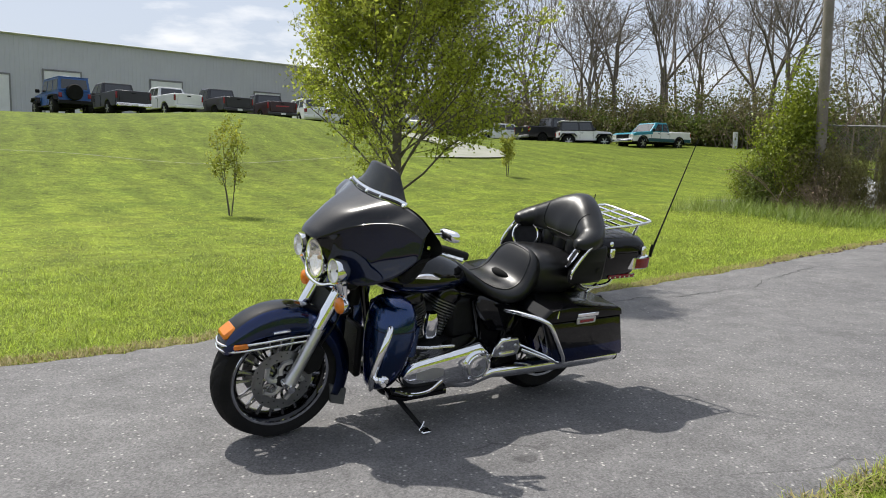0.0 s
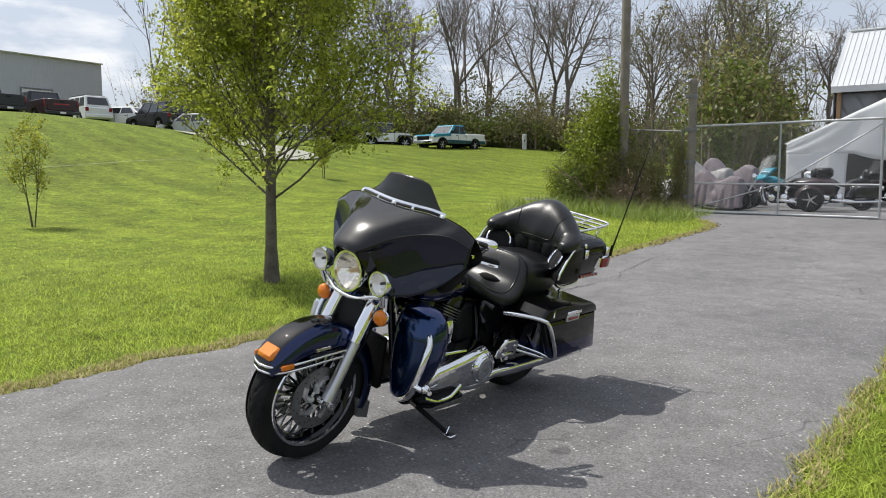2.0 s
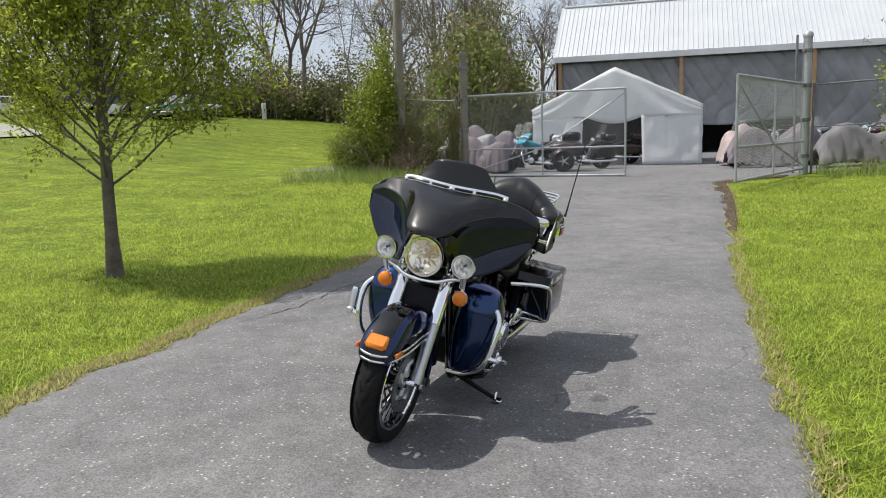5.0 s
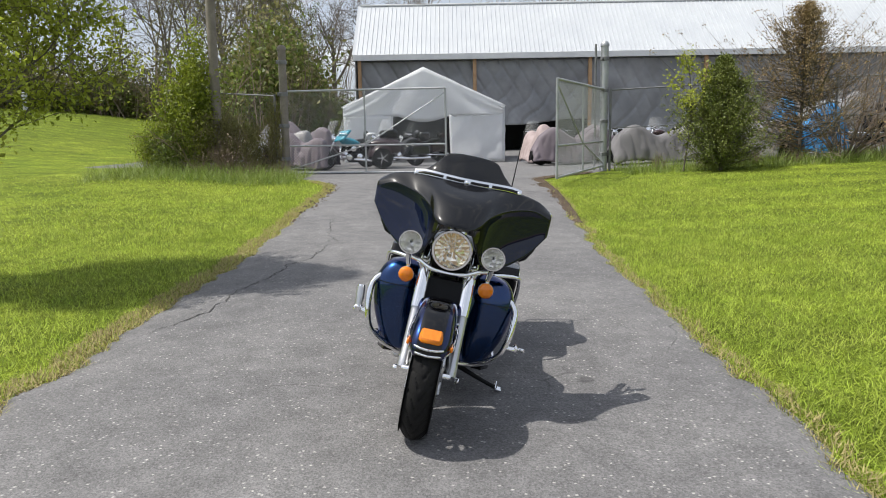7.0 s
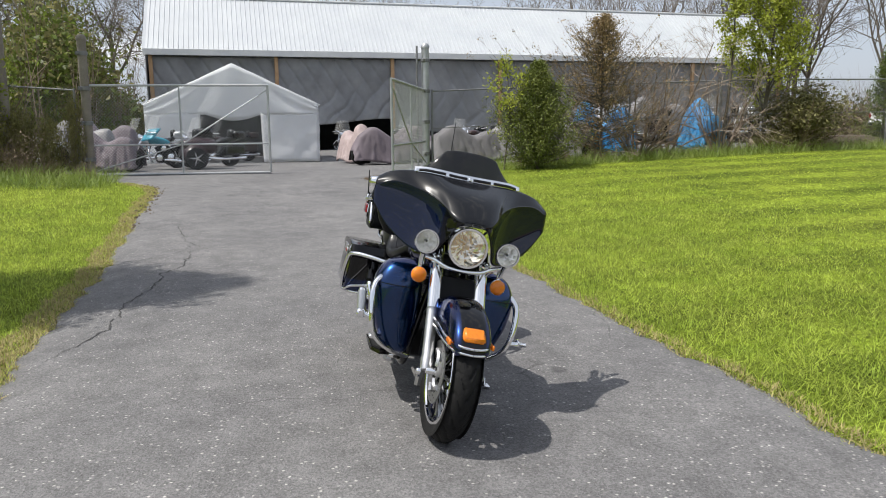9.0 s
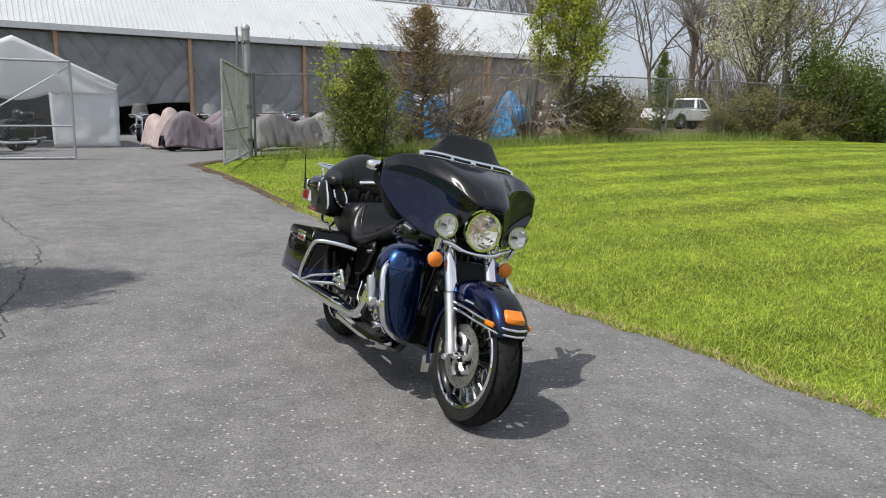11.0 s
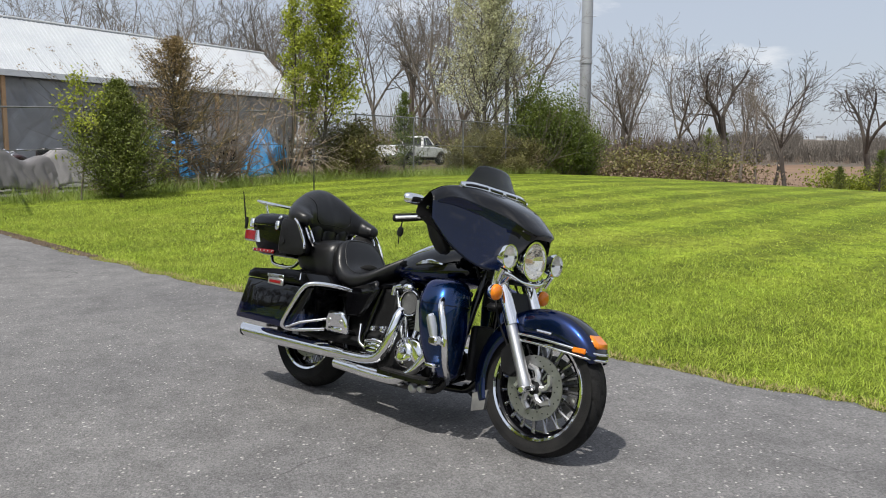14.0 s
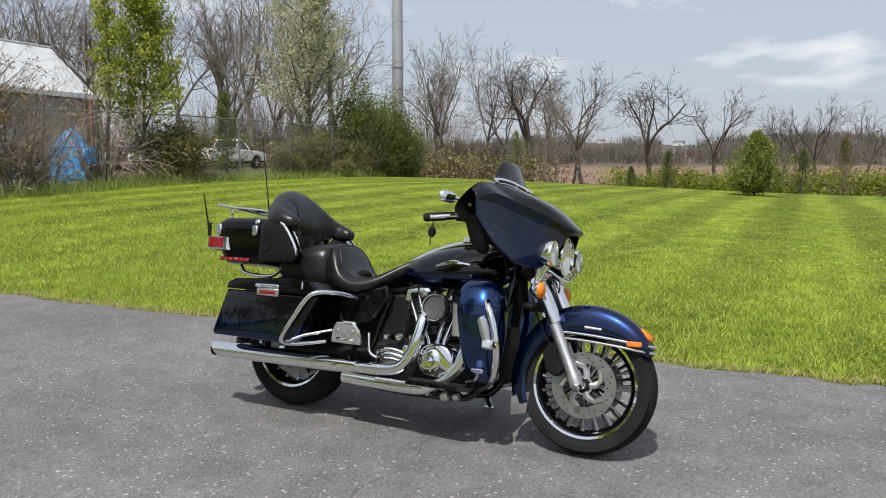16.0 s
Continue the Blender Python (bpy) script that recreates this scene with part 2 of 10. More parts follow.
def asphalt_material():
    """Worn asphalt: grey binder with pale stone chips, broad stains and hairline cracks."""
    m = surface("worn_asphalt", (0.130, 0.127, 0.129), (0.176, 0.172, 0.171), 0.7, 0.85, bump=0.8, bscale=95, grain=0.34, spec=0.3, rvar=0.08, detail=7)
    n, l = m.node_tree.nodes, m.node_tree.links
    b = n["Principled BSDF"]
    src = b.inputs["Base Color"].links[0].from_socket
    tc = n.new("ShaderNodeTexCoord")
    vo = n.new("ShaderNodeTexVoronoi")
    vo.inputs["Scale"].default_value, vo.inputs["Randomness"].default_value = 48, 1
    l.new(tc.outputs["Object"], vo.inputs["Vector"])
    ch = n.new("ShaderNodeSeparateColor")
    l.new(vo.outputs["Color"], ch.inputs[0])
    pick = n.new("ShaderNodeMath")
    pick.operation, pick.inputs[1].default_value = "GREATER_THAN", 0.88
    l.new(ch.outputs[0], pick.inputs[0])
    near = n.new("ShaderNodeMapRange")
    near.inputs["From Min"].default_value, near.inputs["From Max"].default_value = 0.14, 0.42
    near.inputs["To Min"].default_value, near.inputs["To Max"].default_value = 0.62, 0
    l.new(vo.outputs["Distance"], near.inputs["Value"])
    both = n.new("ShaderNodeMath")
    both.operation = "MULTIPLY"
    l.new(pick.outputs[0], both.inputs[0])
    l.new(near.outputs[0], both.inputs[1])
    chips = n.new("ShaderNodeMixRGB")
    chips.inputs[2].default_value = (0.60, 0.58, 0.54, 1)
    l.new(both.outputs[0], chips.inputs[0])
    l.new(src, chips.inputs[1])
    wn_ = n.new("ShaderNodeTexNoise")
    wn_.inputs["Scale"].default_value = 1.6
    l.new(tc.outputs["Object"], wn_.inputs["Vector"])
    wadd = n.new("ShaderNodeVectorMath")
    wadd.operation = "MULTIPLY_ADD"
    wadd.inputs[1].default_value = (0.9, 0.9, 0)
    l.new(wn_.outputs["Color"], wadd.inputs[0])
    l.new(tc.outputs["Object"], wadd.inputs[2])
    cr = n.new("ShaderNodeTexVoronoi")
    cr.feature = "DISTANCE_TO_EDGE"
    cr.inputs["Scale"].default_value = 0.2
    l.new(wadd.outputs[0], cr.inputs["Vector"])
    cm = n.new("ShaderNodeMapRange")
    cm.inputs["From Min"].default_value, cm.inputs["From Max"].default_value = 0.0006, 0.002
    cm.inputs["To Min"].default_value, cm.inputs["To Max"].default_value = 0.62, 1
    l.new(cr.outputs["Distance"], cm.inputs["Value"])
    hs = n.new("ShaderNodeHueSaturation")
    l.new(chips.outputs[0], hs.inputs["Color"])
    # single stones in the binder, blotches and worn patches; cracks that come and go
    st = n.new("ShaderNodeTexVoronoi")
    st.inputs["Scale"].default_value = 110
    l.new(tc.outputs["Object"], st.inputs["Vector"])
    sc_ = n.new("ShaderNodeSeparateColor")
    l.new(st.outputs["Color"], sc_.inputs[0])
    last = None
    gate = n.new("ShaderNodeTexNoise")
    gate.inputs["Scale"].default_value = 0.9
    l.new(tc.outputs["Object"], gate.inputs["Vector"])
    gm = n.new("ShaderNodeMapRange")
    gm.inputs["From Min"].default_value, gm.inputs["From Max"].default_value = 0.46, 0.58
    l.new(gate.outputs["Fac"], gm.inputs["Value"])
    ck = n.new("ShaderNodeMixRGB")
    ck.inputs[1].default_value = (1, 1, 1, 1)
    l.new(gm.outputs[0], ck.inputs[0])
    l.new(cm.outputs[0], ck.inputs[2])
    last = ck.outputs[0]
    bl = n.new("ShaderNodeTexNoise")
    bl.inputs["Scale"].default_value, bl.inputs["Detail"].default_value, bl.inputs["Roughness"].default_value = 4.0, 8, 0.7
    l.new(tc.outputs["Object"], bl.inputs["Vector"])
    for src_, f0, f1, lo, hi in ((sc_.outputs[1], 0, 1, 0.74, 1.26), (bl.outputs["Fac"], 0.3, 0.7, 0.76, 1.2)):
        tr = n.new("ShaderNodeMapRange")
        tr.inputs["From Min"].default_value, tr.inputs["From Max"].default_value = f0, f1
        tr.inputs["To Min"].default_value, tr.inputs["To Max"].default_value = lo, hi
        l.new(src_, tr.inputs["Value"])
        mm = n.new("ShaderNodeMath")
        mm.operation = "MULTIPLY"
        l.new(last, mm.inputs[0])
        l.new(tr.outputs[0], mm.inputs[1])
        last = mm.outputs[0]
    l.new(last, hs.inputs["Value"])
    l.new(hs.outputs[0], b.inputs["Base Color"])
    return m


LAWN = lawn_material()
ASPHALT = asphalt_material()
FIELD = surface("ploughed_red_soil", (0.15, 0.088, 0.052), (0.21, 0.135, 0.08), 0.03, 0.9, grain=0.3, bscale=0.4)
BLADE = surface("grass_blade", (0.26, 0.345, 0.048), (0.42, 0.490, 0.088), 2.5, 0.6, island=0.65, spec=0.25, translucent=0.5)
DRY_BLADE = surface("dry_grass_blade", (0.42, 0.35, 0.16), (0.30, 0.26, 0.10), 2.5, 0.7, island=0.3, translucent=0.2)
WEED = surface("tall_weed_blade", (0.15, 0.22, 0.035), (0.24, 0.29, 0.06), 1.5, 0.6, island=0.35, translucent=0.3)
BARK = surface("grey_bark", (0.085, 0.07, 0.055), (0.16, 0.14, 0.115), 7, 0.9, bump=0.9, bscale=45, grain=0.4)
DARK_BARK = surface("dark_field_tree_bark", (0.055, 0.046, 0.040), (0.10, 0.085, 0.072), 1.2, 0.9, grain=0.3)
BARK_FAR = surface("woodland_bark", (0.13, 0.112, 0.092), (0.23, 0.20, 0.168), 1.2, 0.9, grain=0.3)
LEAF = surface("young_leaf", (0.29, 0.34, 0.045), (0.49, 0.52, 0.09), 1.1, 0.5, island=0.45, translucent=0.62, spec=0.35)
SAPLING = surface("sapling_leaf", (0.29, 0.31, 0.045), (0.42, 0.43, 0.075), 1.1, 0.5, island=0.35, translucent=0.5, spec=0.3)
YOUNG_FIR = surface("young_fir_needle", (0.16, 0.205, 0.035), (0.30, 0.335, 0.06), 0.9, 0.55, island=0.4, translucent=0.35)
IVY = surface("ivy_leaf", (0.15, 0.20, 0.02), (0.31, 0.35, 0.04), 0.9, 0.5, island=0.4, translucent=0.5)
SHRUB = surface("shrub_leaf", (0.10, 0.145, 0.026), (0.19, 0.23, 0.045), 0.8, 0.55, island=0.4, translucent=0.45)
OLIVE = surface("olive_scrub_leaf", (0.15, 0.145, 0.05), (0.24, 0.22, 0.08), 0.6, 0.65, island=0.4, translucent=0.3)
CEDAR = surface("cedar_needle", (0.105, 0.14, 0.024), (0.20, 0.225, 0.045), 1.6, 0.65, island=0.4, translucent=0.2)
RUST_CEDAR = surface("browning_cedar_needle", (0.20, 0.135, 0.06), (0.29, 0.21, 0.095), 1.6, 0.7, island=0.4, translucent=0.2)
DEAD_VINE = surface("dry_vine", (0.17, 0.12, 0.085), (0.27, 0.20, 0.145), 2, 0.8, island=0.3)
GALV = surface("galvanised_steel", (0.36, 0.37, 0.38), (0.48, 0.49, 0.50), 6, 0.5, 0.6, bump=0.1, grain=0.15, rvar=0.1)
STEEL_DARK = surface("weathered_steel", (0.16, 0.16, 0.165), (0.25, 0.25, 0.255), 5, 0.55, 0.5, grain=0.2)
POLE_WOOD = surface("weathered_pole_wood", (0.17, 0.145, 0.12), (0.26, 0.23, 0.20), 3, 0.85, bump=0.5, grain=0.3)
PINE = surface("framing_lumber", (0.42, 0.25, 0.13), (0.52, 0.33, 0.18), 4, 0.7, bump=0.2, grain=0.2)
ROOF_WHITE = surface("white_metal_roofing", (0.45, 0.47, 0.50), (0.50, 0.52, 0.54), 0.6, 0.5, grain=0.05, bscale=2)
GUTTER = surface("white_fascia", (0.62, 0.63, 0.64), (0.72, 0.73, 0.73), 1.5, 0.5, grain=0.08)
TENT_WHITE = surface("white_canopy_fabric", (0.86, 0.87, 0.885), (0.90, 0.91, 0.92), 0.8, 0.6, bump=0.10, bscale=4, grain=0.03, translucent=0.55)
TARP_GREY = surface("grey_plastic_sheet", (0.19, 0.195, 0.205), (0.34, 0.345, 0.355), 0.6, 0.33, bump=0.5, bscale=2.2, grain=0.2, rvar=0.15)
SIDING = surface("grey_metal_siding", (0.44, 0.445, 0.485), (0.48, 0.485, 0.525), 0.3, 0.5, grain=0.05, bscale=2)
# near-black that paints the shade inside shed and tent onto their back walls
SHADE_IN = surface("dim_interior", (0.03, 0.03, 0.032), (0.05, 0.05, 0.05), 2, 0.8)
COVER_TAUPE = surface("taupe_cycle_cover", (0.12, 0.098, 0.112), (0.18, 0.148, 0.168), 1.3, 0.7, bump=0.5, bscale=7, grain=0.15)
COVER_GREY = surface("grey_cycle_cover", (0.13, 0.125, 0.13), (0.20, 0.19, 0.195), 1.3, 0.65, bump=0.5, bscale=7, grain=0.15)
COVER_SILVER = surface("silver_cycle_cover", (0.19, 0.182, 0.186), (0.30, 0.29, 0.295), 1.3, 0.5, bump=0.5, bscale=7, grain=0.12)
TARP_BLUE = surface("blue_poly_tarp", (0.03, 0.24, 0.55), (0.06, 0.33, 0.66), 1.3, 0.45, bump=0.5, bscale=7, grain=0.15)
DIRT = surface("bare_dirt", (0.075, 0.055, 0.038), (0.13, 0.095, 0.065), 2.5, 0.95, bump=0.9, bscale=30, grain=0.4)

# motorcycle finishes
INK, DEEP = (0.0018, 0.0018, 0.0025), (0.0035, 0.015, 0.072)
# the same blue as DEEP, darkened in colour for the shaded fairing face
PAINT_FAIRING = two_tone("fairing_paint", INK, (0.0012, 0.0040, 0.019), 0.128, 0, 1, 0)
PAINT_TANK = two_tone("tank_paint", DEEP, INK, 0.742)
PAINT_BAG = two_tone("bag_paint", DEEP, INK, 0.425)
PAINT_FENDER = two_tone("fender_paint", INK, DEEP, 0.054, 0, 1, 0)
# the same blue, brightened in colour for the sunlit leg shields
PAINT_BLUE_LIT = two_tone("blue_flake_paint", (0.005, 0.031, 0.115), (0.005, 0.031, 0.115), 0.5)
TRUNK_BLACK = surface("luggage_black_paint", INK, INK, 30, 0.2, coat=0.45, grain=0.0, spec=0.06)
PAINT_BLACK = surface("gloss_black_paint", INK, INK, 30, 0.20, coat=0.8, grain=0.0, spec=0.10)
CHROME = surface("chrome", (0.84, 0.84, 0.85), (0.92, 0.92, 0.93), 9, 0.035, 1.0, grain=0.03, rvar=0.025)
SATIN = surface("satin_alloy", (0.52, 0.52, 0.53), (0.62, 0.62, 0.63), 12, 0.32, 0.9, bump=0.05, grain=0.08, rvar=0.06)
SCUFFED = surface("scuffed_grey_rubber", (0.10, 0.10, 0.10), (0.17, 0.17, 0.165), 14, 0.5, bump=0.2, grain=0.2)
SPOKE = surface("dark_cast_spoke", (0.24, 0.24, 0.245), (0.36, 0.36, 0.365), 15, 0.22, 1.0, grain=0.1)
DISC = surface("brake_disc_steel", (0.26, 0.26, 0.26), (0.36, 0.36, 0.355), 20, 0.34, 0.9, bump=0.1, grain=0.15)
CAST_BLACK = surface("wrinkle_black_casting", (0.007, 0.007, 0.0075), (0.013, 0.013, 0.014), 20, 0.45, 0.0, bump=0.3, bscale=220, grain=0.3, spec=0.14)
FIN_EDGE = surface("machined_fin_edge", (0.12, 0.12, 0.12), (0.26, 0.26, 0.26), 40, 0.30, 0.8, grain=0.3)
RUBBER = surface("tyre_rubber", (0.010, 0.010, 0.0105), (0.019, 0.0185, 0.018), 9, 0.7, bump=0.25, bscale=150, grain=0.25, spec=0.14)
LEATHER = surface("black_vinyl", (0.006, 0.006, 0.0065), (0.010, 0.010, 0.011), 5, 0.34, bump=0.08, bscale=260, grain=0.2, rvar=0.08, spec=0.42)
PLASTIC = surface("black_plastic", (0.007, 0.007, 0.0075), (0.012, 0.012, 0.013), 8, 0.42, bump=0.12, bscale=250, grain=0.2, spec=0.15)
CAR_TYRE = surface("dull_black_rubber", (0.008, 0.008, 0.008), (0.014, 0.014, 0.014), 6, 0.85, spec=0.15)
AMBER = surface("amber_lens", (0.85, 0.22, 0.01), (0.95, 0.30, 0.015), 60, 0.12, coat=0.8, grain=0.12, translucent=0.25)
RED_LENS = surface("red_lens", (0.20, 0.006, 0.008), (0.30, 0.010, 0.010), 60, 0.12, coat=0.6, grain=0.15, translucent=0.2)
REFLECTOR = surface("lamp_reflector", (0.80, 0.78, 0.73), (0.95, 0.93, 0.90), 45, 0.12, 0.6, grain=0.1)
WARM_REFLECTOR = surface("warm_lamp_reflector", (0.92, 0.85, 0.72), (0.98, 0.93, 0.83), 45, 0.10, 0.85, grain=0.05)
BULB = surface("bulb_glass", (0.55, 0.36, 0.16), (0.75, 0.5, 0.25), 60, 0.1, coat=1.0, grain=0.1)
GLASS = clear("lamp_glass", (0.9, 0.9, 0.88), 0.04, 0.93)
SMOKE = clear("smoked_screen", (0.006, 0.006, 0.007), 0.08, 0.35)
WHITE_PAINT = surface("white_paint", (0.7, 0.7, 0.7), (0.78, 0.78, 0.77), 5, 0.35, coat=0.3, grain=0.05)

# ---- mesh tools ----
class Geo:
    """Collects vertices and faces of one mesh."""

    def __init__(self):
        self.v, self.f, self.m = [], [], []

    def add(self, verts, faces, mi=0, m=None):
        o = len(self.v)
        self.v.extend([tuple(m @ Vector(p)) for p in verts] if m is not None else [tuple(p) for p in verts])
        self.f.extend([tuple(i + o for i in q) for q in faces])
        self.m.extend([mi] * len(faces))
        return self

    def box(self, lo, hi, bevel=0.0, mi=0, m=None):
        """A box from corner lo to corner hi, its edges chamfered."""
        c = [(a + b) / 2 for a, b in zip(lo, hi)]
        h = [abs(b - a) / 2 for a, b in zip(lo, hi)]
        b = min(bevel, *[0.98 * q for q in h])
        if b <= 0:
            vs = [(c[0] + i * h[0], c[1] + j * h[1], c[2] + k * h[2]) for i in (-1, 1) for j in (-1, 1) for k in (-1, 1)]
            fs = [(0, 1, 3, 2), (4, 6, 7, 5), (0, 4, 5, 1), (2, 3, 7, 6), (0, 2, 6, 4), (1, 5, 7, 3)]
            return self.add(vs, fs, mi, m)
        vs, at = [], {}
        for i in (-1, 1):
            for j in (-1, 1):
                for k in (-1, 1):
                    for ax in range(3):
                        s = (i, j, k)
                        at[s, ax] = len(vs)
                        vs.append(tuple(c[q] + s[q] * (h[q] - (0 if q == ax else b)) for q in range(3)))
        fs = []
        for ax in range(3):
            p, q = (ax + 1) % 3, (ax + 2) % 3
            for sg in (-1, 1):
                ring = []
                for a, d in ((-1, -1), (1, -1), (1, 1), (-1, 1)):
                    s = [0, 0, 0]
                    s[ax], s[p], s[q] = sg, a, d
                    ring.append(at[tuple(s), ax])
                fs.append(tuple(ring if sg > 0 else ring[::-1]))
            for a in (-1, 1):
                for d in (-1, 1):
                    s1, s2 = [0, 0, 0], [0, 0, 0]
                    s1[p], s1[q], s1[ax] = a, d, -1
                    s2[p], s2[q], s2[ax] = a, d, 1
                    s1, s2 = tuple(s1), tuple(s2)
                    quad = (at[s1, p], at[s2, p], at[s2, q], at[s1, q])
                    fs.append(quad if a * d < 0 else quad[::-1])
        for i in (-1, 1):
            for j in (-1, 1):
                for k in (-1, 1):
                    t = tuple(at[(i, j, k), ax] for ax in range(3))
                    fs.append(t if i * j * k > 0 else t[::-1])
        return self.add(vs, fs, mi, m)

    def tube(self, pts, r, n=8, mi=0, closed=False, caps=True, m=None):
        """A round tube along the points; r is one radius or one for each point."""
        pts = [Vector(p) for p in pts]
        k = len(pts)
        rs = [r] * k if isinstance(r, (int, float)) else list(r)
        vs, fs, side = [], [], None
        for i, p in enumerate(pts):
            if closed:
                d = pts[(i + 1) % k] - pts[i - 1]
            else:
                d = pts[min(i + 1, k - 1)] - pts[max(i - 1, 0)]
            d = d.normalized() if d.length > 1e-9 else Vector((0, 0, 1))
            if side is None:
                side = d.orthogonal().normalized()
            side = (side - d * side.dot(d))
            side = side.normalized() if side.length > 1e-6 else d.orthogonal().normalized()
            up = d.cross(side)
            for j in range(n):
                a = 2 * math.pi * j / n
                vs.append(p + side * (rs[i] * math.cos(a)) + up * (rs[i] * math.sin(a)))
        for i in range(k if closed else k - 1):
            for j in range(n):
                a, b = i * n + j, i * n + (j + 1) % n
                c, d = ((i + 1) % k) * n + (j + 1) % n, ((i + 1) % k) * n + j
                fs.append((a, b, c, d))
        if caps and not closed:
            fs.append(tuple(range(n))[::-1])
            fs.append(tuple((k - 1) * n + j for j in range(n)))
        return self.add(vs, fs, mi, m)

    def lathe(self, prof, m=None, n=24, mi=0, cap=True):
        """Turns a profile of (radius, height) round the z axis."""
        vs, fs = [], []
        for r, z in prof:
            for j in range(n):
                a = 2 * math.pi * j / n
                vs.append((r * math.cos(a), r * math.sin(a), z))
        for i in range(len(prof) - 1):
            for j in range(n):
                fs.append((i * n + j, i * n + (j + 1) % n, (i + 1) * n + (j + 1) % n, (i + 1) * n + j))
        if cap:
            if prof[0][0] > 1e-6:
                fs.append(tuple(range(n))[::-1])
            if prof[-1][0] > 1e-6:
                fs.append(tuple((len(prof) - 1) * n + j for j in range(n)))
        return self.add(vs, fs, mi, m)

    def loft(self, rings, mi=0, caps=True, closed=True, m=None):
        """Skins a row of rings that have the same number of points."""
        n = len(rings[0])
        vs = [p for ring in rings for p in ring]
        fs = []
        for i in range(len(rings) - 1):
            for j in range(n if closed else n - 1):
                fs.append((i * n + j, i * n + (j + 1) % n, (i + 1) * n + (j + 1) % n, (i + 1) * n + j))
        if caps and closed:
            fs.append(tuple(range(n))[::-1])
            fs.append(tuple((len(rings) - 1) * n + j for j in range(n)))
        return self.add(vs, fs, mi, m)

    def prism(self, outline, lo, hi, axis="y", mi=0, m=None):
        """An outline of (a, b) pushed from lo to hi along an axis."""
        put = {"y": lambda a, b, c: (a, c, b), "x": lambda a, b, c: (c, a, b), "z": lambda a, b, c: (a, b, c)}[axis]
        n = len(outline)
        vs = [put(a, b, c) for c in (lo, hi) for a, b in outline]
        fs = [tuple(range(n)), tuple(range(n, 2 * n))[::-1]]
        fs += [(i, i + n, (i + 1) % n + n, (i + 1) % n) for i in range(n)]
        return self.add(vs, fs, mi, m)


def obj(name, geo, mats, parent=None, smooth=0, label=""):
    """Links the mesh as one object; smooth: the angle in degrees up to which edges are smoothed."""
    me = bpy.data.meshes.new(name)
    me.from_pydata(geo.v, [], geo.f)
    mats = mats if isinstance(mats, (list, tuple)) else [mats]
    for mt in mats:
        me.materials.append(mt)
    if len(mats) > 1:
        me.polygons.foreach_set("material_index", geo.m)
    bm = bmesh.new()
    bm.from_mesh(me)
    bmesh.ops.recalc_face_normals(bm, faces=bm.faces)
    bm.to_mesh(me)
    bm.free()
    if smooth:
        me.shade_smooth()
        me.set_sharp_from_angle(angle=radians(smooth))
    ob = new(name, me)
    if parent is not None:
        ob.parent = parent
    if label:
        ob["label"] = label
    return ob


def thing(name, m, label, category, group="", kind=""):
    """An Empty that carries the parts of a thing."""
    e = new(name)
    e.empty_display_size = 0.1
    e.matrix_world = m
    return tagged(e, label, category, group, kind)


def raw_mesh(name, v, f, mat, parent=None, label=""):
    """An object from arrays of vertices and equal-sided faces."""
    v, f = np.asarray(v, np.float32), np.asarray(f, np.int32)
    me = bpy.data.meshes.new(name)
    k = f.shape[1]
    me.vertices.add(len(v))
    me.vertices.foreach_set("co", v.ravel())
    me.loops.add(f.size)
    me.loops.foreach_set("vertex_index", f.ravel())
    me.polygons.add(len(f))
    me.polygons.foreach_set("loop_start", np.arange(0, f.size, k, dtype=np.int32))
    me.polygons.foreach_set("loop_total", np.full(len(f), k, np.int32))
    me.update(calc_edges=True)
    me.validate()
    me.materials.append(mat)
    ob = new(name, me)
    if parent is not None:
        ob.parent = parent
    if label:
        ob["label"] = label
    return ob


def spline(ctrl, n):
    """n points on a smooth curve through the control points."""
    c = np.asarray(ctrl, float)
    k = len(c) - 1
    out = []
    for i in range(n):
        u = i / (n - 1) * k
        j = min(int(u), k - 1)
        t = u - j
        p1, p2 = c[j], c[j + 1]
        p0 = c[j - 1] if j > 0 else 2 * p1 - p2
        p3 = c[j + 2] if j + 2 <= k else 2 * p2 - p1
        out.append(0.5 * (2 * p1 + (p2 - p0) * t + (2 * p0 - 5 * p1 + 4 * p2 - p3) * t * t + (3 * p1 - p0 - 3 * p2 + p3) * t ** 3))
    return np.array(out)


def patch(rows, nu, nv):
    """A smooth grid of points through rows of control points."""
    a = np.array([spline(r, nu) for r in rows])
    return np.array([spline(a[:, j], nv) for j in range(nu)]).transpose(1, 0, 2)


def grid_faces(nv, nu):
    return [(i * nu + j, i * nu + j + 1, (i + 1) * nu + j + 1, (i + 1) * nu + j) for i in range(nv - 1) for j in range(nu - 1)]


def rounded(w, h, p=2.6, n=24, cx=0.0, cy=0.0):
    """A superellipse outline of half sizes w and h."""
    out = []
    for i in range(n):
        a = 2 * math.pi * i / n
        c, s = math.cos(a), math.sin(a)
        out.append((cx + w * math.copysign(abs(c) ** (2 / p), c), cy + h * math.copysign(abs(s) ** (2 / p), s)))
    return out


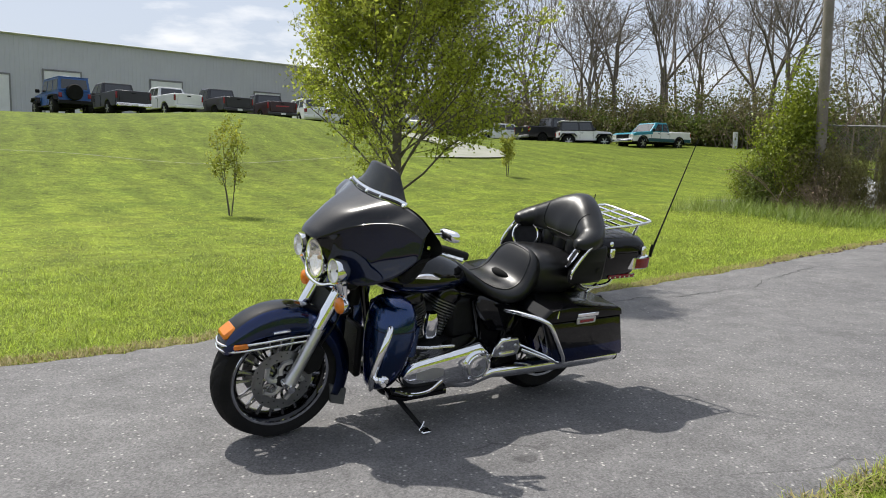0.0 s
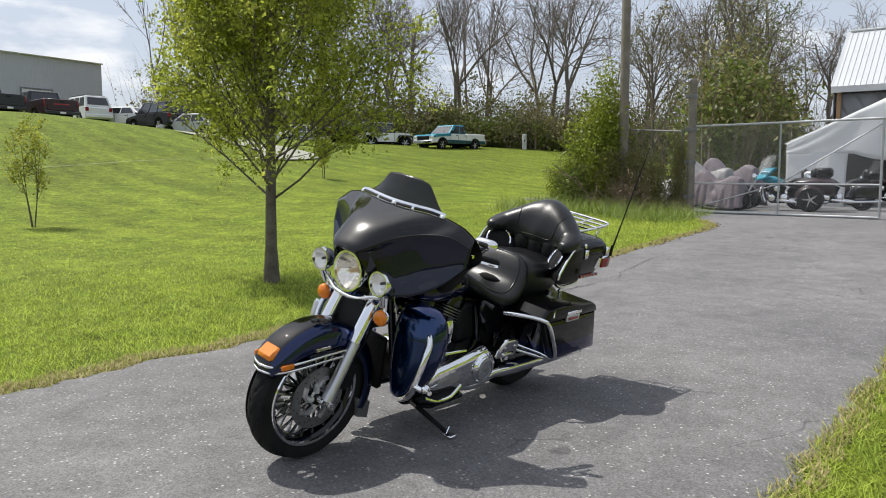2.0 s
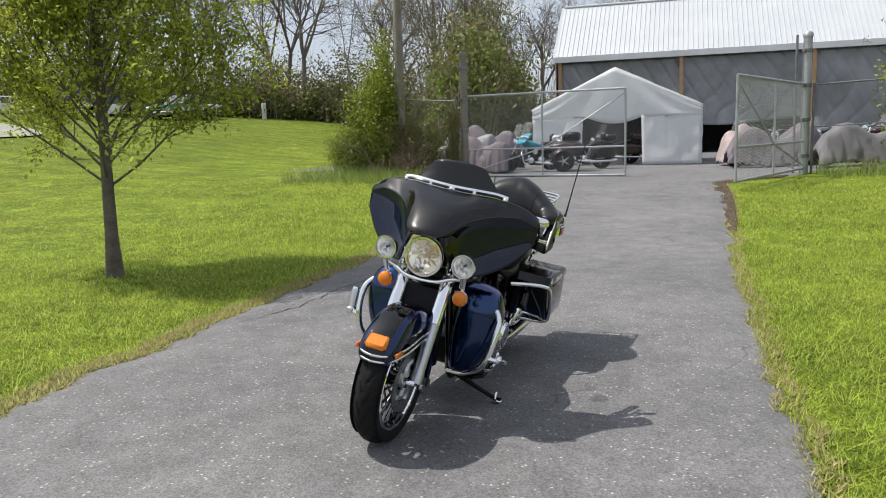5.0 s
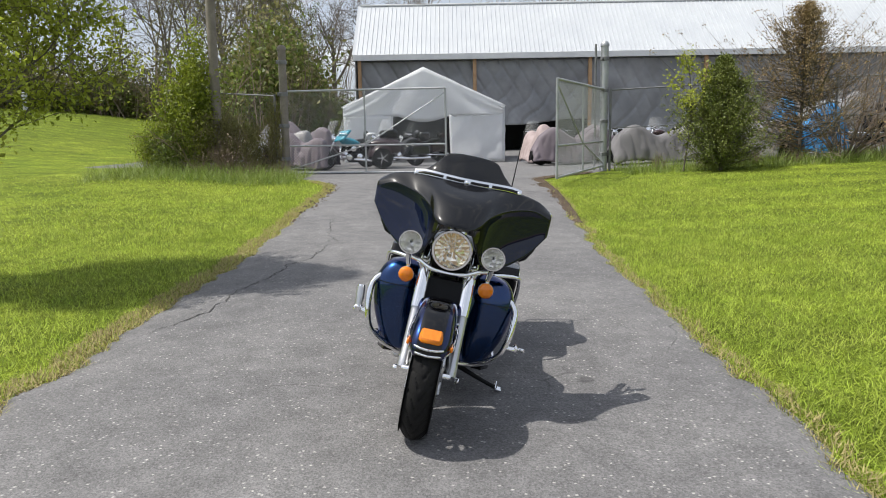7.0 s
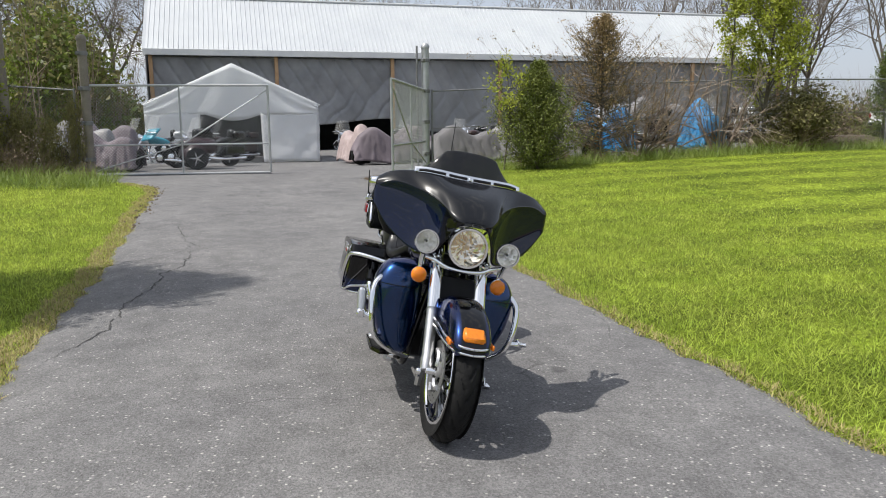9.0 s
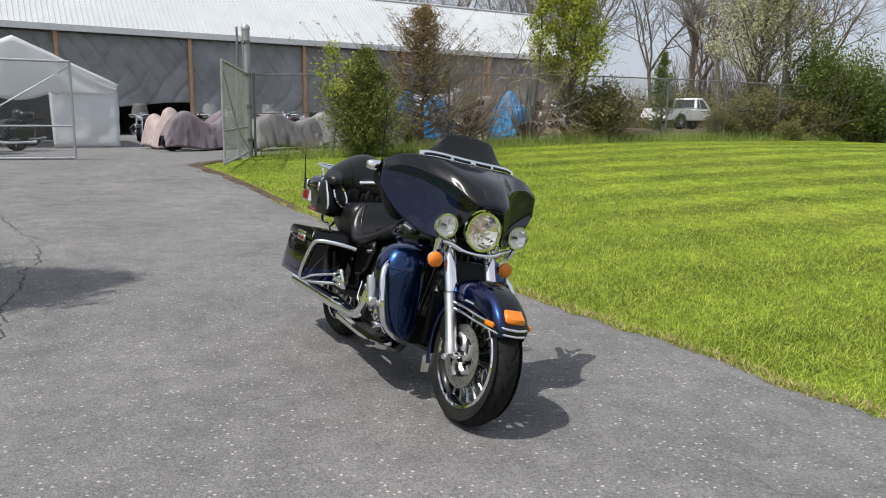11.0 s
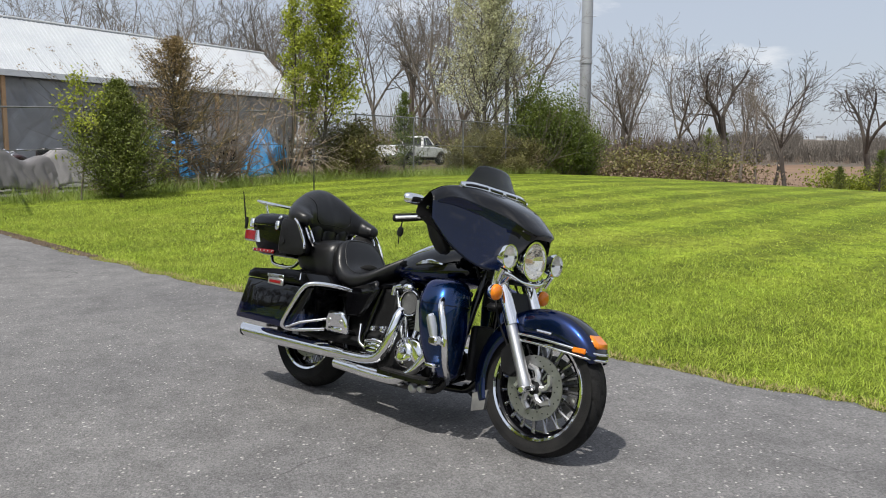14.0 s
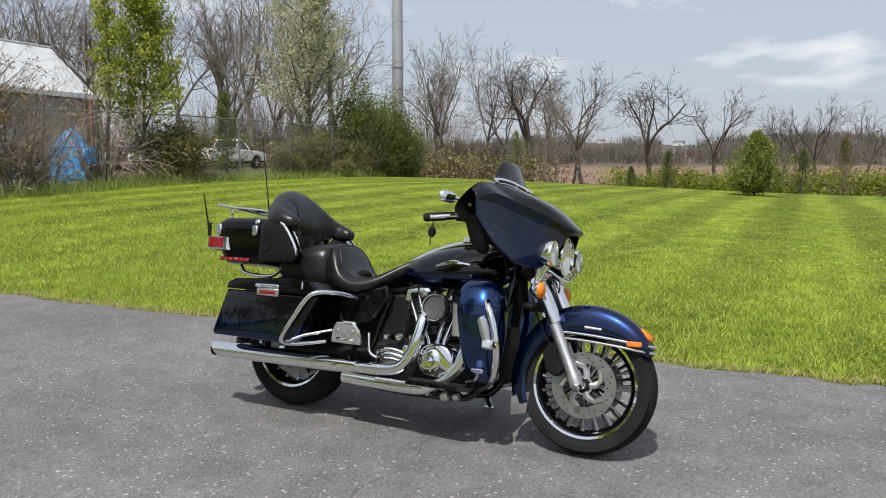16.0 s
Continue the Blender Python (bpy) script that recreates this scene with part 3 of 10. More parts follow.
def leaves(rng, centres, size, spread, flat=0.3):
    """Small folded leaves round the centres: vertices and four-sided faces."""
    c = np.asarray(centres, float)
    n = len(c)
    p = c + rng.normal(0, 1, (n, 3)) * spread
    d = rng.normal(0, 1, (n, 3))
    d /= np.linalg.norm(d, axis=1)[:, None]
    u = rng.normal(0, 1, (n, 3))
    u -= d * (u * d).sum(1)[:, None]
    u /= np.linalg.norm(u, axis=1)[:, None]
    w = np.cross(d, u)
    s = size * rng.uniform(0.6, 1.35, (n, 1))
    v = np.stack([p - d * s, p + u * s * 0.55 + w * s * flat, p + d * s, p - u * s * 0.55 + w * s * flat], 1).reshape(-1, 3)
    f = np.arange(4 * n).reshape(n, 4)
    return v, f


# ---- terrain ----
AX, AN = (0.8, 0.6), (-0.6, 0.8)


def D(s, o):
    """World place from metres along and to the left of the drive."""
    return s * AX[0] + o * AN[0], s * AX[1] + o * AN[1]


def smooth(a, b, x):
    t = np.clip((np.asarray(x, float) - a) / (b - a), 0, 1)
    return t * t * (3 - 2 * t)


def H(x, y):
    """Height of the ground."""
    x, y = np.asarray(x, float), np.asarray(y, float)
    s, o = 0.8 * x + 0.6 * y, -0.6 * x + 0.8 * y
    h = 0.25 * smooth(6, 17, s)
    h = h + 0.5 * np.exp(-((x - 21) ** 2 + (y + 6) ** 2) / 180) * smooth(2.5, -5, o)
    left = smooth(2, -14, x)
    h = h + (3.2 + 0.75 * smooth(6, -16, x)) * smooth(17, 52 - 9 * left, -0.4 * x + 0.92 * y)
    h = h + 0.22 * smooth(8, 18, s) * smooth(7, 10, o)
    h = h - 2.2 * smooth(21, 70, 0.35 * x - 0.94 * y)
    far = np.hypot(x, y)
    az = np.arctan2(y, x)
    h = h + (13 + 4 * np.sin(az * 7 + 1.2) + 2.5 * np.sin(az * 17)) * smooth(215, 560, far)
    h = h + 0.05 * np.sin(x * 0.31 + 1) * np.sin(y * 0.27) * smooth(9, 20, far)
    return h


def on(x, y, dz=0.0):
    return (x, y, float(H(x, y)) + dz)


def span(*pieces):
    return np.unique(np.concatenate([np.arange(a, b, st) for a, b, st in pieces]))


gx = span((-1500, -200, 100), (-200, -60, 10), (-60, -14, 1.5), (-14, 30, 0.4), (30, 80, 1.5), (80, 200, 8), (200, 400, 16), (400, 1501, 100))
gy = span((-1500, -400, 100), (-400, -200, 16), (-200, -60, 8), (-60, -22, 1.5), (-22, 24, 0.4), (24, 70, 1.2), (70, 200, 10), (200, 1501, 100))
GX, GY = np.meshgrid(gx, gy)
GZ = H(GX, GY) - 0.04
gf = np.array(grid_faces(len(gy), len(gx)))
ground = raw_mesh("ground", np.stack([GX, GY, GZ], -1).reshape(-1, 3), gf, LAWN)
ground.data.materials.append(FIELD)
gc = np.stack([GX, GY], -1).reshape(-1, 2)[gf].mean(1)
ground.data.materials.append(surface("woodland_floor", (0.075, 0.06, 0.046), (0.115, 0.095, 0.075), 0.05, 0.9, grain=0.3, bscale=0.4))
gr_ = np.hypot(gc[:, 0], gc[:, 1])
zone = ((gr_ > 75) | (0.35 * gc[:, 0] - 0.94 * gc[:, 1] > 30)).astype(np.int32) + (gr_ > 292 + 14 * np.sin(gc[:, 0] * 0.02))
ground.data.polygons.foreach_set("material_index", zone)
ground.data.shade_smooth()
tagged(ground, "mown green lawn rising to a grassy bank", "lawn", kind="structure")


def ragged(a, b, amp):
    return amp * noise.noise(Vector((a * 2.1, b, 0.3))) + amp * 0.6 * noise.noise(Vector((a * 7.3, b, 2.3)))


def drive_edges(s):
    lo = 1.38 - 0.36 * float(smooth(5, 14, s)) - 2.0 * float(smooth(15.5, 18.6, s)) - 28 * float(smooth(19.0, 20.2, s))
    hi = 5.45 + 0.15 * float(smooth(5, 12, s)) + 1.8 * float(smooth(14.2, 18.4, s)) + 6.5 * float(smooth(18.6, 20.5, s))
    return lo, hi


gd = Geo()
ss = np.concatenate([np.arange(-24, 15, 0.12), np.arange(15, 21, 0.2), np.arange(21, 60, 1.0)])
NC = 22
rows = []
for s in ss:
    lo, hi = drive_edges(s)
    lo += ragged(s, 1.0, 0.09)
    hi += ragged(s, 5.0, 0.10)
    row = []
    for j in range(NC):
        q = j / (NC - 1)
        o = lo + (hi - lo) * q
        x, y = D(s, o)
        edge = min(q, 1 - q) * (hi - lo)
        row.append((x, y, float(H(x, y)) - (0.035 if j in (0, NC - 1) else 0.0) + 0.006 * noise.noise(Vector((x * 0.6, y * 0.6, 0)))))
    rows.append(row)
gd.loft(rows, closed=False, caps=False)
drive = tagged(obj("driveway", gd, ASPHALT, smooth=60), "worn grey asphalt driveway with hairline cracks", "driveway", kind="structure")

# cracks that wander over the asphalt
CRACK = surface("crack_filler", (0.035, 0.034, 0.034), (0.06, 0.058, 0.056), 9, 0.9, bump=0.5)
rc = np.random.default_rng(12)
for s0, o0, s1, o1, w in ((13.0, 1.1, 12.4, 5.6, 0.012), (15.6, 0.9, 15.2, 5.9, 0.014), (17.3, -0.2, 17.0, 6.6, 0.012), (9.0, 5.4, 11.5, 3.4, 0.008), (3.2, 5.2, 7.4, 4.5, 0.009), (7.4, 4.5, 9.6, 4.9, 0.007), (19.5, -2, 19.2, 6.0, 0.013), (-1.5, 2.6, -0.2, 5.3, 0.006)):
    n_ = int(max(abs(s1 - s0), abs(o1 - o0)) / 0.07)
    row, ds, do = [], 0.0, 0.0
    for i in range(n_ + 1):
        q = i / n_
        ds, do = 0.93 * ds + rc.normal(0, 0.022), 0.93 * do + rc.normal(0, 0.022)
        ww = w * rc.uniform(0.25, 1.1) * min(1, 8 * q + 0.1, 8 * (1 - q) + 0.1)
        x, y = D(s0 + (s1 - s0) * q + ds, o0 + (o1 - o0) * q + do)
        ux, uy = (AX if abs(o1 - o0) > abs(s1 - s0) else AN)
        z = float(H(x, y)) + 0.006 * noise.noise(Vector((x * 0.6, y * 0.6, 0))) + 0.004
        row.append([(x - ux * ww, y - uy * ww, z), (x + ux * ww, y + uy * ww, z)])
    gk = Geo()
    gk.loft(row, closed=False, caps=False)
    obj("crack", gk, CRACK, drive)

# lane on the bank
gl = Geo()
lane = spline([(-19, 23.6, 0), (-13, 25.9, 0), (-8, 27.8, 0), (-2, 33.5, 0), (0.9, 37.2, 0), (1.9, 40.0, 0), (0.5, 43.2, 0), (-3, 46, 0)], 90)
rows = []
for i, p in enumerate(lane):
    d = lane[min(i + 1, 89)] - lane[max(i - 1, 0)]
    d /= np.linalg.norm(d)
    w = 0.014 + 1.486 * float(smooth(40, 62, i))
    rows.append([on(p[0] - d[1] * q, p[1] + d[0] * q, 0.03) for q in np.linspace(-w, w, 5)])
gl.loft(rows, closed=False, caps=False)
tagged(obj("lane", gl, surface("pale_gravel_lane", (0.24, 0.25, 0.19), (0.31, 0.31, 0.26), 1.0, 0.9, bump=0.5, grain=0.2), smooth=60), "pale narrow lane curving up the grass bank", "road", kind="structure")

# dark crumbs of earth and dead leaves along the edge of the drive
ge = Geo()
re_ = np.random.default_rng(64)
for i in range(1900):
    side = int(re_.random() < 0.03)
    q = 9.0 + 8.6 * re_.random() ** 0.65 if side == 0 else re_.uniform(9.5, 15.5)
    clump = noise.noise(Vector((q * 1.3, 4.0, 0.0))) + 0.6 * noise.noise(Vector((q * 4.1, 7.0, 0.0)))
    wide = 0.05 + 0.16 * max(0.0, clump + 0.35) * float(smooth(9, 16, q))
    o = drive_edges(q)[side] + abs(re_.normal(0, wide)) - 0.04 if side == 0 else drive_edges(q)[side] + re_.normal(-0.08, 0.085)
    x, y = D(q, o)
    r = re_.uniform(0.012, 0.045)
    a = re_.random() * 3
    z = float(H(x, y))
    c, sn = math.cos(a) * r, math.sin(a) * r
    ge.add([(x - c, y - sn, z - 0.02), (x + sn, y - c, z - 0.02), (x + c, y + sn, z - 0.02), (x - sn, y + c, z - 0.02), (x, y, z + 0.012)], [(0, 1, 4), (1, 2, 4), (2, 3, 4), (3, 0, 4)])
tagged(obj("leaf_litter", ge, DIRT), "brown crumbs of earth along the asphalt edge", "litter", kind="stuff")

# ---- buildings and fence ----
def rib_roof(s0, z0, s1, z1, o0, o1, pitch=0.23):
    """A sloping metal roof with raised ribs, in the drive's frame."""
    g = Geo()
    cols = []
    o = o0
    while o < o1:
        cols += [(o, 0), (o + pitch - 0.06, 0), (o + pitch - 0.045, 0.03), (o + pitch - 0.015, 0.03)]
        o += pitch
    cols.append((o1, 0))
    nx, nz = -(z1 - z0), s1 - s0
    ln = math.hypot(nx, nz)
    rings = []
    for q in (0.0, 1.0):
        ring = []
        for o, h in cols:
            x, y = D(s0 + (s1 - s0) * q + nx / ln * h, o)
            ring.append((x, y, z0 + (z1 - z0) * q + nz / ln * h))
        rings.append(ring)
    g.loft(rings, closed=False, caps=False)
    return g


SH_S, SH_L, SH_R, SH_E, SH_T = 38.0, 7.9, -27.6, 5.15, 8.05
shed = thing("storage_shed", Matrix.Identity(4), "long shed with white ribbed roof and grey plastic sheets", "shed")
roof = obj("roof", rib_roof(SH_S - 0.5, SH_E, SH_S + 2.9, SH_T, SH_R, SH_L), ROOF_WHITE, shed, label="white ribbed metal roof")
g = rib_roof(SH_S + 6.4, SH_E, SH_S + 2.92, SH_T + 0.02, SH_R, SH_L)
obj("roof", g, ROOF_WHITE, shed)


def dbox(g, s0, s1, o0, o1, z0, z1, bevel=0.0, mi=0):
    """A box laid out in the drive's frame."""
    m = Matrix(((AX[0], AN[0], 0, 0), (AX[1], AN[1], 0, 0), (0, 0, 1, 0), (0, 0, 0, 1)))
    g.box((s0, o0, z0), (s1, o1, z1), bevel, mi, m)


g = Geo()
dbox(g, SH_S - 0.56, SH_S - 0.5, SH_R - 0.1, SH_L + 0.1, SH_E - 0.28, SH_E + 0.02, 0.01)
obj("fascia", g, GUTTER, shed)
g = Geo()
dbox(g, SH_S + 2.8, SH_S + 3.05, SH_R, SH_L, SH_T - 0.02, SH_T + 0.07, 0.02)
obj("ridge_cap", g, GUTTER, shed)
for oo in (SH_L, SH_R):
    g = Geo()
    rows = []
    for s, z in ((SH_S - 0.4, SH_E - 0.1), (SH_S + 2.9, SH_T - 0.05), (SH_S + 6.3, SH_E - 0.1)):
        rows.append([(*D(s, oo - 0.02), z), (*D(s, oo + 0.02), z), (*D(s, oo + 0.02), 0.2), (*D(s, oo - 0.02), 0.2)])
    g.loft(rows)
    obj("end_wall", g, TARP_GREY, shed)
# back wall coloured as the shade within the shed
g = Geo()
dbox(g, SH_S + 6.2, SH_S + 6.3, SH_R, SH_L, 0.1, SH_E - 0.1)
obj("back_wall", g, SHADE_IN, shed)
bays = 6
for i in range(bays + 1):
    o = SH_L - 0.2 + (SH_R - SH_L + 0.4) * i / bays
    g = Geo()
    dbox(g, SH_S - 0.35, SH_S - 0.2, o - 0.09, o + 0.09, 0.15, SH_E - 0.26, 0.01)
    obj("post", g, PINE, shed, label="raw orange-brown timber post")
rng = np.random.default_rng(5)
for i in range(bays):
    a = SH_L - 0.2 + (SH_R - SH_L + 0.4) * i / bays
    b = SH_L - 0.2 + (SH_R - SH_L + 0.4) * (i + 1) / bays
    nu, nv = 110, 36
    low = 0.9 + 0.5 * rng.random() if i not in (1,) else 1.7
    pts = []
    ph = rng.random() * 6
    for k in range(nv):
        v = k / (nv - 1)
        for j in range(nu):
            u = j / (nu - 1)
            z = SH_E - 0.28 + (low + 0.35 * math.sin(u * 5 + ph) * 0.4 - SH_E + 0.28) * v
            sag = 0.22 * math.sin(math.pi * u) * v + 0.10 * noise.noise(Vector((u * 3 + v * 2 + ph, v * 1.5 - u * 2, ph))) + 0.13 * v * (1 - abs(2 * ((u * 5 + v * 2.2 + 0.4 * noise.noise(Vector((u * 3, v * 3, ph)))) % 1) - 1)) ** 6 + 0.10 * (1 - v) * (1 - abs(2 * ((u * 7 - v * 2.6 + ph) % 1) - 1)) ** 8
            pts.append((*D(SH_S - 0.12 + sag, a + (b - a) * u), z))
    g = Geo()
    g.add(pts, grid_faces(nv, nu))
    o_ = obj("plastic_sheet", g, TARP_GREY, shed, smooth=60)
    o_.modifiers.new("thick", "SOLIDIFY").thickness = 0.01

# white party tent
TS, TO0, TO1, TE, TAPEX, TLEN = 25.2, 1.2, 6.85, 2.2, 3.55, 6.0
tz = float(H(*D(TS, 4)))
tent = thing("canopy_tent", Matrix.Identity(4), "white fabric carport tent with its front flaps open", "tent")
mid = (TO0 + TO1) / 2


def sheet(name, quad, nu, nv, wob, mat, parent, label="", seed=1):
    """A slightly rumpled sheet of cloth between four corners."""
    a, b, c, d = [np.array(q, float) for q in quad]
    nrm = np.cross(b - a, d - a)
    nrm /= np.linalg.norm(nrm)
    g = Geo()
    pts = []
    for k in range(nv):
        v = k / (nv - 1)
        for j in range(nu):
            u = j / (nu - 1)
            p = (a * (1 - u) + b * u) * (1 - v) + (d * (1 - u) + c * u) * v
            q = noise.noise(Vector((u * 4 + seed * 7.1, v * 4, seed))) + 0.5 * noise.noise(Vector((u * 13, v * 5 + seed, 3.0)))
            pts.append(tuple(p + nrm * wob * q * min(1, 6 * v + 0.15)))
    g.add(pts, grid_faces(nv, nu))
    ob = obj(name, g, mat, parent, smooth=60, label=label)
    ob.modifiers.new("thick", "SOLIDIFY").thickness = 0.012
    return ob


def P(s, o, z):
    return (*D(s, o), z)


sheet("roof_panel", (P(TS, mid, TAPEX), P(TS + TLEN, mid, TAPEX), P(TS + TLEN, TO1 + 0.08, TE), P(TS, TO1 + 0.08, TE)), 20, 12, 0.05, TENT_WHITE, tent, seed=2)
sheet("roof_panel", (P(TS, mid, TAPEX), P(TS + TLEN, mid, TAPEX), P(TS + TLEN, TO0 - 0.08, TE), P(TS, TO0 - 0.08, TE)), 20, 12, 0.05, TENT_WHITE, tent, seed=3)
# gable with a scalloped lower hem
g = Geo()
pts = []
nu, nv = 60, 12
for k in range(nv):
    v = k / (nv - 1)
    for j in range(nu):
        u = j / (nu - 1)
        o = TO0 + (TO1 - TO0) * u
        top = TAPEX - (TAPEX - TE) * abs(u - 0.5) * 2
        low = TE - 0.32 - (0.22 * abs(math.sin(math.pi * u * 3)) if 0.3 < u < 0.68 else 0.0)
        fold = 0.05 * math.sin(18 * (u - 0.5) / (0.25 + v)) * v
        pts.append(P(TS - 0.03 - fold - 0.06 * v * (1 - v), o, top + (low - top) * v))
g.add(pts, grid_faces(nv, nu))
gable = obj("gable_panel", g, TENT_WHITE, tent, smooth=60)
gable.modifiers.new("thick", "SOLIDIFY").thickness = 0.012
sheet("front_flap", (P(TS, TO0, TE - 0.28), P(TS, TO0 + 1.95, TE - 0.28), P(TS - 0.05, TO0 + 1.9, tz + 0.02), P(TS - 0.05, TO0, tz + 0.02)), 18, 14, 0.05, TENT_WHITE, tent, seed=4)
sheet("front_flap", (P(TS, TO1, TE - 0.28), P(TS, TO1 - 1.75, TE - 0.28), P(TS - 0.02, TO1 - 1.7, tz + 0.02), P(TS, TO1, tz + 0.02)), 18, 14, 0.05, TENT_WHITE, tent, seed=5)
for o_ in (TO0, TO1):
    sheet("side_wall", (P(TS, o_, TE), P(TS + TLEN, o_, TE), P(TS + TLEN, o_, tz + 0.02), P(TS, o_, tz + 0.02)), 20, 12, 0.05, TENT_WHITE, tent, seed=6)
# back wall is darkened by colour, for the shade inside the tent
sheet("back_wall", (P(TS + TLEN, TO0, TE), P(TS + TLEN, TO1, TE), P(TS + TLEN, TO1, tz + 0.02), P(TS + TLEN, TO0, tz + 0.02)), 8, 8, 0.03, SHADE_IN, tent, seed=7)
for s in (TS + 0.06, TS + 3, TS + TLEN - 0.06):
    for o_ in (TO0 + 0.05, TO1 - 0.05):
        g = Geo()
        g.tube([P(s, o_, tz), P(s, o_, TE)], 0.024, 8)
        obj("tent_pole", g, GALV, tent)
    g = Geo()
    g.tube([P(s, TO0 + 0.05, TE), P(s, mid, TAPEX - 0.05), P(s, TO1 - 0.05, TE)], 0.022, 8)
    obj("tent_rafter", g, GALV, tent)

# grey warehouse on the bank
WA, WB, WZ, WH = Vector((-44, 41.5, 0)), Vector((-11.2, 71.0, 0)), 4.15, 10.5
wd = (WB - WA).normalized()
wn_in = Vector((-wd.y, wd.x, 0))
ware = thing("warehouse", Matrix.Identity(4), "long low grey metal warehouse on top of the bank", "building")
wm = Matrix(((wd.x, wn_in.x, 0, WA.x), (wd.y, wn_in.y, 0, WA.y), (0, 0, 1, 0), (0, 0, 0, 1)))
wlen = (WB - WA).length
g = Geo()
cols = []
q = 0.0
while q < wlen - 0.4:
    cols += [(q, 0), (q + 0.2, 0), (q + 0.23, -0.012), (q + 0.28, -0.012)]
    q += 0.3
cols.append((wlen, 0))
g.loft([[wm @ Vector((a, b, z)) for a, b in cols] for z in (WZ - 0.8, WH)], closed=False, caps=False)
obj("wall", g, SIDING, ware)
g = Geo()
g.box((0, 0.05, WZ - 1), (wlen, 24, WH - 0.05), 0, 0, wm)
obj("wall", g, SIDING, ware)
g = Geo()
g.box((-0.3, -0.16, WH - 0.06), (wlen + 0.1, 0.1, WH + 0.06), 0.03, 0, wm)
obj("roof_edge", g, GUTTER, ware)
g = Geo()
g.prism([(-0.3, WH), (12, WH + 1.2), (24.3, WH)], 0, wlen, "x", 0, wm)
obj("roof", g, surface("grey_roof_sheet", (0.4, 0.4, 0.41), (0.46, 0.46, 0.47), 0.4, 0.5), ware)
for a, wdt, hgt in ((17.2, 1.2, 3.5), (20.65, 2.45, 4.0), (28.3, 2.45, 3.95), (37.2, 2.4, 3.7)):
    d_ = new("loading_door" if wdt > 2 else "door")
    d_.parent = ware
    g = Geo()
    k = 6 if wdt > 2 else 1
    for i in range(k):
        g.box((a, -0.09, WZ + hgt * i / k + 0.01), (a + wdt, -0.05, WZ + hgt * (i + 1) / k - 0.01), 0.01, 0, wm)
    obj("door_leaf", g, GUTTER, d_)
    g = Geo()
    g.box((a - 0.1, -0.12, WZ), (a, -0.04, WZ + hgt + 0.12), 0.01, 0, wm)
    g.box((a + wdt, -0.12, WZ), (a + wdt + 0.1, -0.04, WZ + hgt + 0.12), 0.01, 0, wm)
    g.box((a, -0.12, WZ + hgt), (a + wdt, -0.04, WZ + hgt + 0.12), 0.01, 0, wm)
    obj("door_frame", g, STEEL_DARK, d_)
g = Geo()
g.box((32.4, -0.25, WZ + 3.4), (32.7, -0.03, WZ + 3.6), 0.03, 0, wm)
obj("wall_lamp", g, STEEL_DARK, ware)


# chain-link fence
def wires(g, p0, p1, z0, z1, step=0.075, r=0.0022):
    """Two layers of slanting wire between two uprights."""
    a, b = Vector((p0[0], p0[1], 0)), Vector((p1[0], p1[1], 0))
    L, h = (b - a).length, z1 - z0
    d = (b - a) / L
    nrm = Vector((-d.y, d.x, 0))
    for sgn in (1, -1):
        q = -h
        while q < L:
            u0, v0, u1, v1 = q, 0.0, q + h, h
            if u0 < 0:
                v0, u0 = -u0, 0.0
            if u1 > L:
                v1, u1 = h - (u1 - L), L
            if u1 - u0 > 0.02:
                if sgn < 0:
                    u0, u1 = L - u0, L - u1
                e, f = a + d * u0, a + d * u1
                off = nrm * (0.003 * sgn)
                g.tube([(e.x + off.x, e.y + off.y, z0 + v0), (f.x + off.x, f.y + off.y, z0 + v1)], r, 3, caps=False)
            q += step


def gate_leaf(hinge, free, z0, z1, label):
    t = thing("gate_leaf", Matrix.Identity(4), label, "gate", "gate leaves")
    hx, hy = hinge
    fx, fy = free
    g = Geo()
    c = [(hx, hy, z0), (hx, hy, z1), (fx, fy, z1 + 0.02), (fx, fy, z0 - 0.02)]
    for name, p, q in (("upright", c[0], c[1]), ("rail", c[1], c[2]), ("upright", c[3], c[2]), ("rail", c[0], c[3])):
        g = Geo()
        g.tube([p, q], 0.028, 10)
        obj(name, g, GALV, t)
    mx, my = (hx + fx) / 2, (hy + fy) / 2
    zm = (z0 + z1) / 2 - 0.35
    for name, p, q, r in (("upright", (mx, my, z0), (mx, my, z1), 0.022), ("rail", (hx, hy, zm), (fx, fy, zm), 0.02),
                          ("brace", (mx, my, zm), (fx, fy, z1 - 0.08), 0.016), ("brace", (hx, hy, z0 + 0.05), (mx, my, zm), 0.016)):
        g = Geo()
        g.tube([p, q], r, 8)
        obj(name, g, GALV, t)
    g = Geo()
    wires(g, hinge, free, z0, z1)
    obj("chain_link", g, GALV, t)
    return t


PL, PR = D(18.0, 7.36), D(18.4, -0.94)
zl, zr = float(H(*PL)), float(H(*PR))
GLF, GRF = D(17.9, 3.2), D(14.0, 0.88)
gate_leaf(PL, GLF, 0.33, 2.42, "galvanised chain-link gate leaf standing closed")
gate_leaf(PR, GRF, 0.38, 2.36, "galvanised chain-link gate leaf swung open over the drive")


